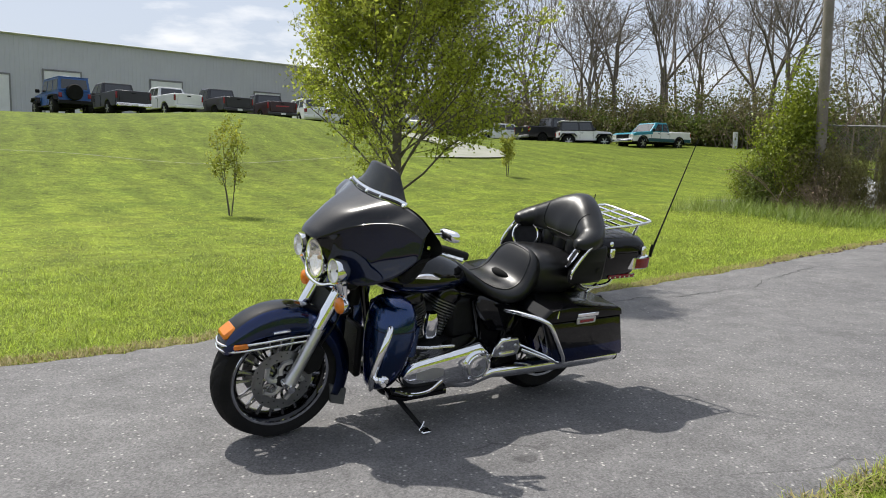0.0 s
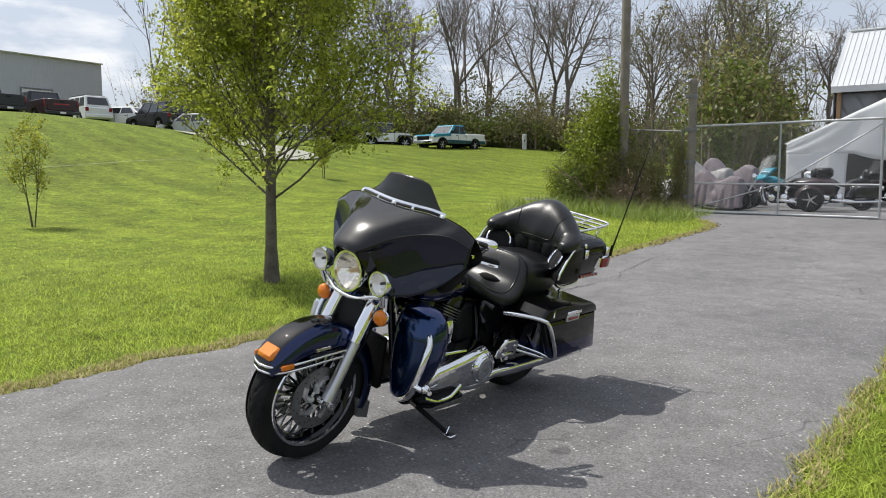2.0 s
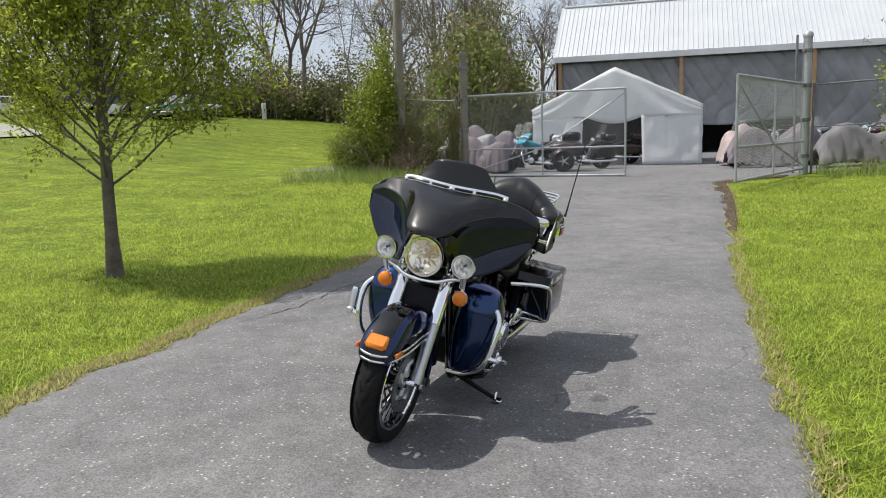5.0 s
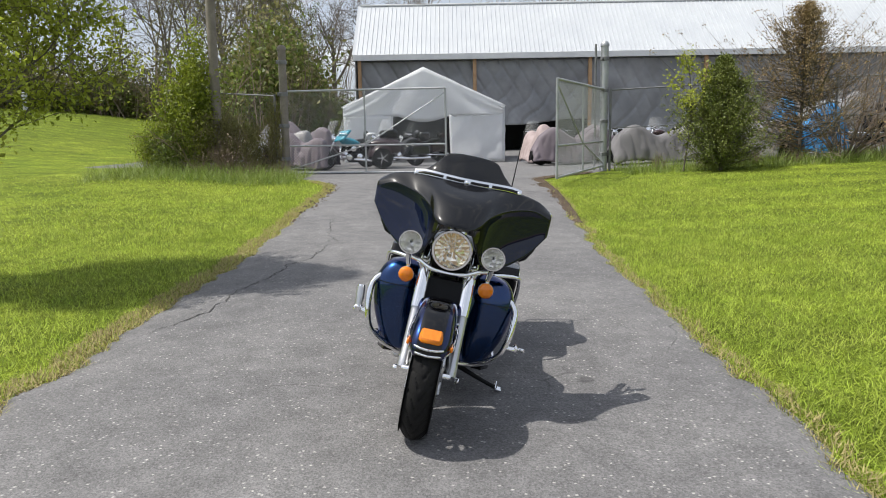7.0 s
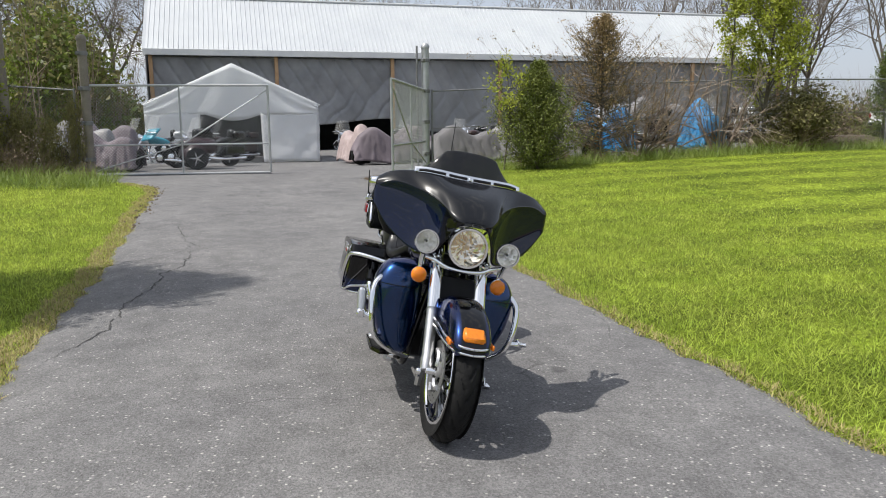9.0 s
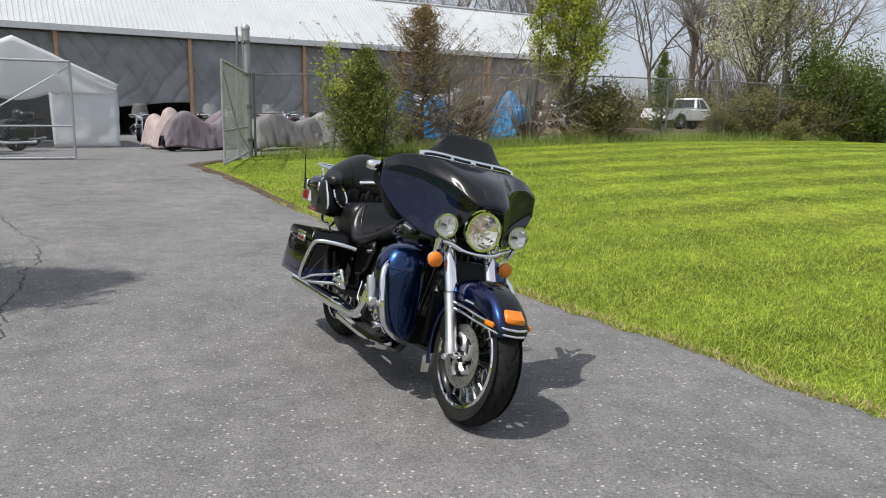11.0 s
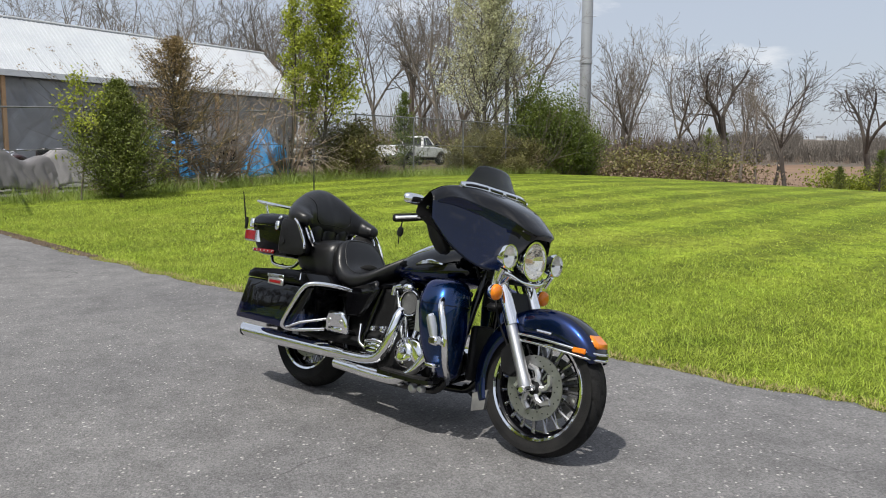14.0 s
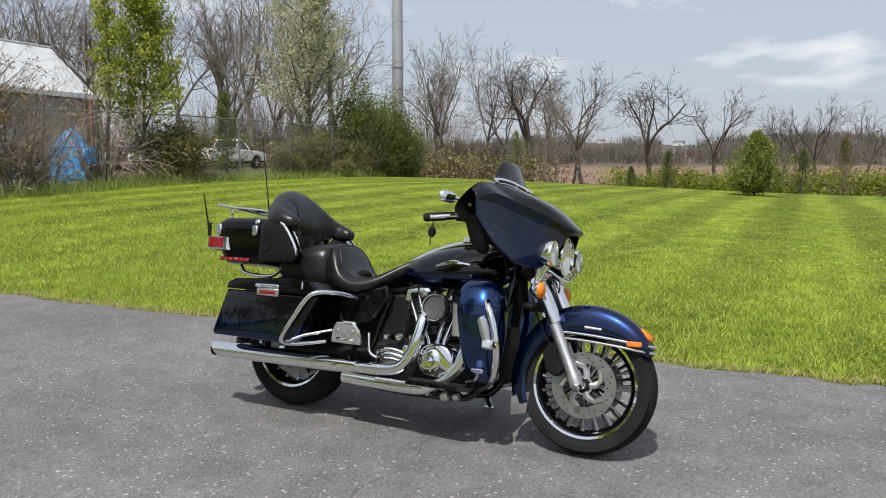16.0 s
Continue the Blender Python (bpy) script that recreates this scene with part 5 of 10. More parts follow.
# lamps
def lamp(name, x, y, z, r, depth, parent, label):
    e = group(name, parent, at(x, y, z, TO_X))
    g = Geo()
    g.lathe([(0, -depth), (r * 0.45, -depth), (r * 0.8, -depth * 0.75), (r * 0.98, -depth * 0.25), (r * 1.0, 0.0)], None, 36, cap=False)
    bp("shell", g, CHROME, e)
    g = Geo()
    g.lathe([(r * 0.90, 0.0), (r * 1.02, -0.012), (r * 1.06, 0.0), (r * 1.03, 0.012), (r * 0.93, 0.012), (r * 0.90, 0.0)], None, 40, cap=False)
    bp("bezel", g, CHROME, e)
    g = Geo()
    rf = np.random.default_rng(int(r * 1000))
    rings = []
    for q in (0.04, 0.30, 0.46, 0.62, 0.76, 0.90):
        dz = -depth * 0.60 * (1 - (q / 0.9) ** 1.8)
        rings.append([(r * q * math.cos(2 * math.pi * j / 22), r * q * math.sin(2 * math.pi * j / 22), dz + (rf.uniform(-0.03, 0.03) * r if 0.1 < q < 0.85 else 0)) for j in range(22)])
    g.loft(rings, caps=False)
    bp("reflector", g, WARM_REFLECTOR if r > 0.07 else REFLECTOR, e, 0)
    g = Geo()
    g.lathe([(r * 0.13, -depth * 0.55), (r * 0.13, -depth * 0.2), (r * 0.10, -depth * 0.08), (0, -depth * 0.05)], None, 16)
    bp("bulb", g, BULB if r > 0.07 else PAINT_BLACK, e)
    g = Geo()
    g.lathe([(r * 0.92, 0.004), (r * 0.75, 0.013), (r * 0.4, 0.019), (0, 0.021)], None, 36, cap=False)
    lens = bp("lens", g, GLASS, e)
    lens.visible_shadow = False
    e["label"] = label
    return e


lamp("headlamp", 1.405, 0, 0.855, 0.090, 0.09, front_end, "round chrome headlamp")
for sg in (1, -1):
    pl = lamp("passing_lamp", 1.402, sg * 0.195, 0.855, 0.054, 0.06, front_end, "small round chrome passing lamp")
    e = group("turn_signal", front_end, at(1.352, sg * 0.192, 0.692, TO_X))
    g = Geo()
    g.lathe([(0.0, -0.036), (0.018, -0.032), (0.033, -0.014), (0.037, 0.0), (0.037, 0.008)], None, 24)
    bp("shell", g, CHROME, e)
    g = Geo()
    g.lathe([(0.036, 0.008), (0.0355, 0.018), (0.030, 0.026), (0.016, 0.031), (0, 0.032)], None, 24)
    bp("lens", g, AMBER, e, 50, "amber lens")
    g = Geo()
    g.tube([(0.0, 0, -0.012), (-0.05, 0, -0.01), (-0.095, 0, 0.0)], [0.011, 0.009, 0.013], 10)
    bp("stalk", g, CHROME, e)
    g = Geo()
    g.tube([(1.385, sg * 0.195, 0.80), (1.372, sg * 0.195, 0.775), (1.36, sg * 0.19, 0.745)], [0.016, 0.014, 0.012], 12)
    bp("lamp_mount", g, CHROME, front_end)
g = Geo()
g.tube([tuple(p) for p in spline([(1.365, 0.20, 0.785), (1.385, 0.14, 0.775), (1.405, 0.08, 0.752), (1.41, 0.0, 0.745), (1.405, -0.08, 0.752), (1.385, -0.14, 0.775), (1.365, -0.20, 0.785)], 33)], 0.010, 10)
for sg in (1, -1):
    g.tube([(1.385, sg * 0.14, 0.772), (1.34, sg * 0.125, 0.735), (1.31, sg * 0.11, 0.70)], 0.013, 10)
bp("lamp_bar", g, CHROME, front_end, 60)
for sg in (1, -1):
    g = Geo()
    g.prism([(1.30, 0.80), (1.375, 0.80), (1.365, 0.765), (1.33, 0.70), (1.285, 0.72)], sg * 0.100, sg * 0.138)
    nac = bp("fork_nacelle", g, CHROME, front_end)
    nac.modifiers.new("bevel", "BEVEL").width = 0.01

# handlebar
bar = group("handlebar", front_end)
for sg in (1, -1):
    g = Geo()
    g.tube([tuple(p) for p in spline([(1.14, sg * 0.0, 0.93), (1.12, sg * 0.12, 0.955), (1.08, sg * 0.24, 1.0), (1.02, sg * 0.31, 0.992), (0.985, sg * 0.335, 0.985)], 18)], 0.0135, 10)
    bp("bar_tube", g, CHROME, bar, 60)
    g = Geo()
    g.tube([(0.99, sg * 0.332, 0.986), (0.94, sg * 0.368, 0.975), (0.885, sg * 0.408, 0.963), (0.876, sg * 0.414, 0.961)], [0.017, 0.0195, 0.0195, 0.014], 14)
    grip = bp("grip", g, RUBBER, bar)
    g = Geo()
    g.box((-0.035, -0.025, -0.028), (0.035, 0.025, 0.026), 0.012, 0, at(1.015, sg * 0.315, 0.992, Matrix.Rotation(radians(-36 * sg), 4, "Z")))
    bp("switch_box", g, PLASTIC, bar)
    g = Geo()
    g.tube([tuple(p) for p in spline([(1.05, sg * 0.325, 0.99), (1.035, sg * 0.36, 0.985), (0.98, sg * 0.41, 0.972), (0.925, sg * 0.445, 0.96)], 12)], [0.010] * 4 + [0.008] * 7 + [0.010], 8)
    bp("lever", g, CHROME, bar)
    g = Geo()
    g.box((-0.03, -0.022, -0.018), (0.03, 0.022, 0.02), 0.008, 0, at(1.045, sg * 0.30, 1.012, Matrix.Rotation(radians(-36 * sg), 4, "Z")))
    bp("reservoir", g, CHROME, bar)
    mir = group("mirror", bar)
    g = Geo()
    g.tube([tuple(p) for p in spline([(1.03, sg * 0.315, 1.02), (1.025, sg * 0.345, 1.05), (0.995, sg * 0.375, 1.06)], 8)], 0.006, 8)
    bp("stem", g, CHROME, mir)
    mm = at(0.975, sg * 0.395, 1.058, Matrix.Rotation(radians(-90), 4, "Y") @ Matrix.Rotation(radians(12 * sg), 4, "X"))
    g = Geo()
    rings = []
    for h, s in ((-0.024, 0.35), (-0.020, 0.7), (-0.008, 0.97), (0.004, 1.0), (0.006, 0.93)):
        rings.append([(a, b, h) for a, b in rounded(0.026 * s, 0.058 * s, 3, 22)])
    g.loft(rings, m=mm)
    bp("shell", g, CHROME, mir, 50)
    g = Geo()
    g.loft([[(a, b, 0.0065) for a, b in rounded(0.022, 0.053, 3, 22)], [(a, b, 0.0075) for a, b in rounded(0.022, 0.053, 3, 22)]], m=mm)
    bp("mirror_glass", g, CHROME, mir)
g = Geo()
g.tube([(0.915, -0.39, 0.953), (0.912, -0.39, 0.925)], 0.003, 6)
g.loft([[(0.912 + a, -0.39 + b * 0.4, z) for a, b in rounded(0.02 * s, 0.02 * s, 2.2, 14)] for z, s in ((0.928, 0.3), (0.918, 0.8), (0.902, 1.0), (0.886, 0.8), (0.878, 0.3))])
g.tube([(0.908, -0.39, 0.88), (0.906, -0.385, 0.845)], 0.0025, 6)
bp("key_fob", g, PLASTIC, bar, 50, "black key fob hanging from the grip")
for sg in (1, -1):
    g = Geo()
    g.tube([tuple(p) for p in spline([(1.04, sg * 0.28, 0.985), (1.08, sg * 0.20, 0.95), (1.13, sg * 0.12, 0.87), (1.18, sg * 0.09, 0.74)], 16)], 0.006, 6)
    bp("cable", g, PLASTIC, bar)

# fuel tank
g = Geo()
rings = []
for x, hw, zt, zb in spline([(0.565, 0.030, 0.735, 0.70), (0.60, 0.075, 0.765, 0.69), (0.68, 0.125, 0.812, 0.675), (0.78, 0.158, 0.852, 0.665), (0.90, 0.174, 0.880, 0.665), (1.00, 0.170, 0.884, 0.675), (1.08, 0.148, 0.868, 0.70), (1.125, 0.115, 0.838, 0.73), (1.14, 0.07, 0.81, 0.76)], 30):
    zc, hh = zb + (zt - zb) * 0.40, None
    ring = []
    for a, b in rounded(1, 1, 2.35, 28):
        hh = (zt - zc) if b > 0 else (zc - zb)
        ring.append((x, hw * a * (1 - 0.12 * max(b, 0)), zc + hh * b))
    rings.append(ring)
g.loft(rings)
tank = bp("fuel_tank", g, PAINT_TANK, bike, 70, "teardrop tank, black over dark blue")
for sg in (1, -1):
    g = Geo()
    rings = []
    for q in np.linspace(0, 1, 14):
        x = 0.835 + 0.175 * q
        z = 0.768 + 0.016 * q + 0.012 * math.sin(q * 3.1)
        h = 0.006 + 0.008 * math.sin(math.pi * min(1, q * 1.2))
        y = sg * (0.1755 - 0.05 * (q - 0.55) ** 2)
        rings.append([(x, y - 0.006 * sg, z - h), (x, y + 0.006 * sg, z - h * 0.6), (x, y + 0.006 * sg, z + h * 0.6), (x, y - 0.006 * sg, z + h)])
    g.loft(rings)
    bp("tank_badge", g, CHROME, tank, 40, "long chrome tank badge")
g = Geo()
rings = []
for x, hw, z in spline([(0.62, 0.020, 0.795), (0.72, 0.034, 0.845), (0.85, 0.046, 0.888), (0.97, 0.050, 0.908), (1.06, 0.040, 0.898), (1.10, 0.02, 0.872)], 20):
    rings.append([(x, hw * a, z - 0.012 + 0.018 * b) for a, b in rounded(1, 1, 3, 16)])
g.loft(rings)
console = bp("tank_console", g, CHROME, tank, 50, "chrome console along the tank top")
g = Geo()
g.lathe([(0.036, 0), (0.04, 0.008), (0.036, 0.02), (0.02, 0.026), (0, 0.027)], at(0.95, -0.055, 0.895, Matrix.Rotation(radians(10), 4, "X")), 24)
bp("fuel_cap", g, CHROME, tank)
g = Geo()
g.lathe([(0.028, 0), (0.03, 0.01), (0.024, 0.026), (0, 0.03)], at(1.04, 0, 0.905), 20)
bp("ignition_switch", g, CHROME, console)


# seats
def cushion(name, ctrl, mat, parent, p=2.8, n=34, label=""):
    """A padded form: stations of x, half width, top, bottom and crown dip."""
    g = Geo()
    rings = []
    for x, hw, zt, zb in spline(ctrl, n):
        zc = (zt + zb) / 2
        rings.append([(x, hw * a, zc + (zt - zc) * b) for a, b in rounded(1, 1, p, 30)])
    g.loft(rings)
    return bp(name, g, mat, parent, 60, label)


SEAT = [(0.685, 0.030, 0.800, 0.745), (0.66, 0.070, 0.806, 0.725), (0.60, 0.115, 0.770, 0.690), (0.53, 0.160, 0.722, 0.640), (0.45, 0.190, 0.695, 0.600), (0.38, 0.202, 0.696, 0.590), (0.32, 0.200, 0.735, 0.590), (0.275, 0.188, 0.815, 0.595), (0.24, 0.172, 0.858, 0.600), (0.205, 0.155, 0.850, 0.61), (0.19, 0.13, 0.82, 0.63)]
cushion("rider_seat", SEAT, LEATHER, bike, 2.7, 46, "black vinyl bucket seat")


def seat_top(x, y):
    rows_ = spline(SEAT, 200)
    _, hw, zt, zb = rows_[np.argmin(abs(rows_[:, 0] - x))]
    return (zt + zb) / 2 + (zt - zb) / 2 * max(0.0, 1 - min(1.0, abs(y) / hw) ** 2.7) ** (1 / 2.7)

g = Geo()
for sg in (1, -1):
    pts = spline([(0.60, sg * 0.105, 0.768), (0.50, sg * 0.145, 0.706), (0.41, sg * 0.155, 0.694), (0.33, sg * 0.15, 0.738), (0.27, sg * 0.13, 0.836), (0.245, sg * 0.09, 0.862)], 26)
    g.tube([(p[0], p[1], seat_top(p[0], p[1])) for p in pts], 0.004, 6)
g.tube([(0.245, y, seat_top(0.245, y)) for y in (0.09, 0.045, 0.0, -0.045, -0.09)], 0.004, 6)
bp("seat_piping", g, LEATHER, bike, 60)
# black tube laid on the seat in place of the shadow in its fold
g = Geo()
g.tube([(0.352 - 0.35 * abs(y) ** 1.4, y, seat_top(0.352, y) + 0.002) for y in np.linspace(-0.075, 0.075, 11)], [0.003, 0.011, 0.017, 0.021, 0.023, 0.023, 0.023, 0.021, 0.017, 0.011, 0.003], 8)
bp("seat_fold", g, CAR_TYRE, bike, 60, "dull black strip standing for the shadow in the seat fold")
cushion("passenger_seat", [(0.235, 0.13, 0.795, 0.62), (0.20, 0.172, 0.842, 0.605), (0.12, 0.190, 0.846, 0.60), (0.03, 0.190, 0.835, 0.61), (-0.06, 0.180, 0.83, 0.64), (-0.10, 0.15, 0.80, 0.68)], LEATHER, bike, 3.2, 24, "black vinyl passenger seat")

# wrap-round backrest: a domed cushion whose sides run forward as short arms
BACK_HALF = [(0.084, 0.246, 0.930, 0.010, 0.010), (0.074, 0.248, 0.931, 0.030, 0.026), (0.032, 0.252, 0.936, 0.050, 0.042), (-0.030, 0.234, 0.946, 0.064, 0.064), (-0.078, 0.176, 0.964, 0.077, 0.092), (-0.106, 0.096, 0.988, 0.086, 0.119)]
ctrl = [(x, -y, z, ht, hh) for x, y, z, ht, hh in BACK_HALF] + [(-0.117, 0.0, 1.004, 0.091, 0.130)] + list(reversed(BACK_HALF))
rings = [tuple(p) for p in spline(ctrl, 61)]
rr = []
for i, (x, y, z, ht, hh) in enumerate(rings):
    x0, y0 = rings[max(i - 1, 0)][:2]
    x1, y1 = rings[min(i + 1, 60)][:2]
    dx, dy = x1 - x0, y1 - y0
    ln = math.hypot(dx, dy) or 1
    nx, ny = -dy / ln, dx / ln
    back_lean = 0.05 * max(0.0, 1 - abs(y) / 0.22)
    rr.append([(x + nx * ht * a - back_lean * b * hh / 0.124, y + ny * ht * a, z + hh * b) for a, b in rounded(1, 1, 2.4, 28)])
g = Geo()
g.loft(rr)
back = bp("backrest", g, LEATHER, bike, 70, "wide black vinyl wrap-round backrest")
seam = [(21, 8), (21, 10), (21, 12), (21, 14), (22, 15), (24, 16), (27, 16.4), (30, 16.5), (33, 16.4), (36, 16), (38, 15), (39, 14), (39, 12), (39, 10), (39, 8)]
g = Geo()
pts = []
for i, j in seam:
    j0 = int(j)
    pa, pb = Vector(rr[i][j0]), Vector(rr[i][j0 + 1])
    pts.append(tuple(pa.lerp(pb, j - j0)))
g.tube([tuple(p) for p in spline(pts, 60)], 0.0028, 6)
bp("stitching", g, PLASTIC, back, 60)
for y0 in (-0.10, 0.0, 0.10):
    g = Geo()
    rings = []
    for z, s in ((0.79, 0.7), (0.82, 1.0), (0.88, 1.05), (0.93, 1.0), (0.955, 0.7)):
        rings.append([(-0.075 + 0.055 * s * a, y0 + 0.056 * b, z) for a, b in rounded(1, 1, 3, 16)])
    g.loft(rings)
    bp("lumbar_pad", g, LEATHER, back, 60)

# speaker pods: their faces turn in towards the passenger
for sg in (1, -1):
    g = Geo()
    rings = []
    for z, tip_x, k in ((0.728, 0.105, 0.90), (0.742, 0.128, 0.97), (0.780, 0.130, 1.0), (0.845, 0.092, 1.0), (0.895, 0.050, 1.0), (0.915, 0.026, 0.96), (0.922, 0.010, 0.9)):
        plan = [(-0.12, 0.135), (-0.12, 0.285), (-0.10, 0.297), (tip_x - 0.03, 0.300), (tip_x - 0.006, 0.297), (tip_x, 0.286), (tip_x - 0.012, 0.272), (tip_x - 0.128, 0.135)]
        rings.append([(-0.02 + (x + 0.02) * k, sg * (0.215 + (y - 0.215) * k), z) for x, y in plan])
    g.loft(rings)
    pod = bp("speaker_pod", g, PLASTIC, bike, 30)
    pod.modifiers.new("bevel", "BEVEL").width = 0.005
    e1, e2 = Vector((0.116, sg * 0.137, 0)), Vector((-0.098, 0, 0.148))
    nrm = e1.cross(e2).normalized()
    nrm = nrm if nrm.x > 0 else -nrm
    m = at(0.032, sg * 0.207, 0.848, nrm.to_track_quat("Z", "Y").to_matrix().to_4x4()) @ at(0, 0, 0.004)
    g = Geo()
    g.lathe([(0.066, -0.008), (0.075, -0.004), (0.078, 0.004), (0.071, 0.010), (0.064, 0.004)], m, 36, cap=False)
    bp("speaker_ring", g, CHROME, pod, 50, "chrome speaker ring")
    g = Geo()
    g.lathe([(0.065, 0.0), (0.035, 0.005), (0, 0.007)], m, 28, cap=False)
    bp("speaker_grille", g, CAST_BLACK, pod, 50)
    for i in range(3):
        a = 2 * math.pi * (i + 0.5) / 3
        g = Geo()
        g.lathe([(0.005, 0.004), (0.005, 0.013), (0, 0.014)], m @ at(0.071 * math.cos(a), 0.071 * math.sin(a), 0), 8)
        bp("ring_screw", g, CHROME, pod)
    g = Geo()
    g.tube([tuple(p) for p in spline([(0.126, sg * 0.299, 0.765), (0.122, sg * 0.301, 0.795), (0.088, sg * 0.302, 0.850), (0.045, sg * 0.302, 0.902), (0.012, sg * 0.298, 0.924)], 14)], 0.007, 8)
    bp("pod_trim", g, CHROME, pod)
    g = Geo()
    g.lathe([(0.016, 0), (0.018, 0.004), (0.010, 0.006), (0, 0.004)], at(-0.065, sg * 0.299, 0.795, Matrix.Rotation(radians(-90 * sg), 4, "X")), 16)
    bp("plug", g, CAST_BLACK, pod)

# tour trunk
g = Geo()
rings = []
for z, x0, x1, hy in ((0.705, -0.405, -0.075, 0.205), (0.712, -0.425, -0.06, 0.225), (0.76, -0.445, -0.045, 0.248), (0.865, -0.470, -0.035, 0.272), (0.872, -0.470, -0.035, 0.272)):
    rings.append([((x0 + x1) / 2 + (x1 - x0) / 2 * a, hy * b, z) for a, b in rounded(1, 1, 5.5, 36)])
g.loft(rings)
trunk = bp("tour_trunk", g, TRUNK_BLACK, bike, 35, "gloss black luggage trunk with red lamps")
g = Geo()
rings = []
for z, x0, x1, hy in ((0.876, -0.474, -0.033, 0.275), (0.884, -0.478, -0.032, 0.278), (0.915, -0.470, -0.036, 0.270), (0.940, -0.445, -0.05, 0.248), (0.952, -0.39, -0.09, 0.20), (0.955, -0.3, -0.15, 0.1)):
    rings.append([((x0 + x1) / 2 + (x1 - x0) / 2 * a, hy * b, z) for a, b in rounded(1, 1, 5.0, 36)])
g.loft(rings)
bp("trunk_lid", g, TRUNK_BLACK, trunk, 35)
for sg in (1, -1):
    for x in (-0.405, -0.165):
        g = Geo()
        g.box((x - 0.017, sg * 0.276 - 0.010, 0.852), (x + 0.017, sg * 0.276 + 0.010, 0.905), 0.006)
        bp("latch", g, CHROME, trunk, 40, "chrome latch")
    g = Geo()
    g.lathe([(0, -0.004), (0.012, -0.003), (0.014, 0.004), (0.006, 0.008), (0, 0.008)], at(-0.165, sg * 0.262, 0.925, Matrix.Rotation(radians(-70 * sg), 4, "X")), 14)
    bp("lock", g, CHROME, trunk)
    g = Geo()
    rings = []
    for x, dy in ((-0.352, 0.0), (-0.40, 0.006), (-0.455, 0.004), (-0.482, -0.012), (-0.488, -0.05), (-0.488, -0.15)):
        yy = sg * (0.262 + dy)
        rings.append([(x, yy, 0.772), (x, yy + sg * 0.008, 0.777), (x, yy + sg * 0.008, 0.838), (x, yy, 0.842), (x + 0.012, yy - sg * 0.012, 0.842), (x + 0.012, yy - sg * 0.012, 0.772)])
    g.loft(rings)
    hs_ = bp("lamp_housing", g, CHROME, trunk)
    g = Geo()
    rings = []
    for x, dy in ((-0.372, 0.004), (-0.41, 0.0075), (-0.455, 0.0055), (-0.483, -0.011), (-0.490, -0.05), (-0.490, -0.145)):
        yy = sg * (0.269 + dy)
        rings.append([(x - 0.001, yy, 0.779), (x - 0.001, yy + sg * 0.006, 0.783), (x - 0.001, yy + sg * 0.006, 0.832), (x - 0.001, yy, 0.836), (x + 0.01, yy - sg * 0.01, 0.836), (x + 0.01, yy - sg * 0.01, 0.779)])
    g.loft(rings)
    bp("tail_lamp", g, RED_LENS, trunk, 40, "red wrap-round tail lamp")
    g = Geo()
    g.box((-0.418, sg * 0.236 - 0.006, 0.716), (-0.215, sg * 0.236 + 0.006, 0.737), 0.004)
    led = bp("led_strip", g, RED_LENS, trunk, 40, "red light strip with six diodes")
    for i in range(6):
        g = Geo()
        g.lathe([(0.005, -0.001), (0.005, 0.0035), (0, 0.005)], at(-0.405 + 0.036 * i, sg * 0.242, 0.7265, Matrix.Rotation(radians(-90 * sg), 4, "X")), 8)
        bp("diode", g, CHROME, led)
g = Geo()
g.box((-0.488, -0.11, 0.72), (-0.47, 0.11, 0.738), 0.005)
bp("led_strip", g, RED_LENS, trunk)
# luggage rack
rack = group("luggage_rack")
g = Geo()
loop = spline([(-0.08, -0.10, 0.965), (-0.13, -0.175, 0.985), (-0.22, -0.195, 0.995), (-0.40, -0.195, 1.005), (-0.505, -0.19, 1.018), (-0.528, -0.15, 1.022), (-0.53, 0.0, 1.022), (-0.528, 0.15, 1.022), (-0.505, 0.19, 1.018), (-0.40, 0.195, 1.005), (-0.22, 0.195, 0.995), (-0.13, 0.175, 0.985), (-0.08, 0.10, 0.965)], 61)
g.tube([tuple(p) for p in loop], 0.0075, 8)
bp("rack_loop", g, CHROME, rack, 60)
for x, z in ((-0.20, 0.996), (-0.29, 1.0), (-0.38, 1.004), (-0.46, 1.012)):
    g = Geo()
    g.tube([(x, -0.195, z), (x, 0.195, z)], 0.006, 8)
    bp("rack_bar", g, CHROME, rack)
for y in (-0.07, 0.07):
    g = Geo()
    g.tube([(-0.12, y, 0.985), (-0.53, y, 1.02)], 0.005, 8)
    bp("rack_bar", g, CHROME, rack)
for x in (-0.17, -0.42):
    for sg in (1, -1):
        g = Geo()
        g.tube([(x, sg * 0.19, 0.996), (x + 0.01, sg * 0.175, 0.94)], 0.008, 8)
        bp("rack_foot", g, CHROME, rack)
# aerials
for sg, tip_, r0 in ((1, (-0.66, 0.275, 1.51), 0.0045), (-1, (-0.535, -0.285, 1.06), 0.005)):
    aer = group("aerial")
    g = Geo()
    b0 = (-0.485, sg * 0.262, 0.86)
    v1 = Vector(b0).lerp(Vector(tip_), 0.22)
    g.tube([b0, tuple(v1), tip_], [r0 * 1.6, r0, r0 * 0.55], 8)
    bp("whip", g, PLASTIC, aer)
    g = Geo()
    g.lathe([(0.009, -0.02), (0.010, 0.02), (0.006, 0.05), (0, 0.052)], at(*b0), 10)
    bp("aerial_base", g, PLASTIC, aer)

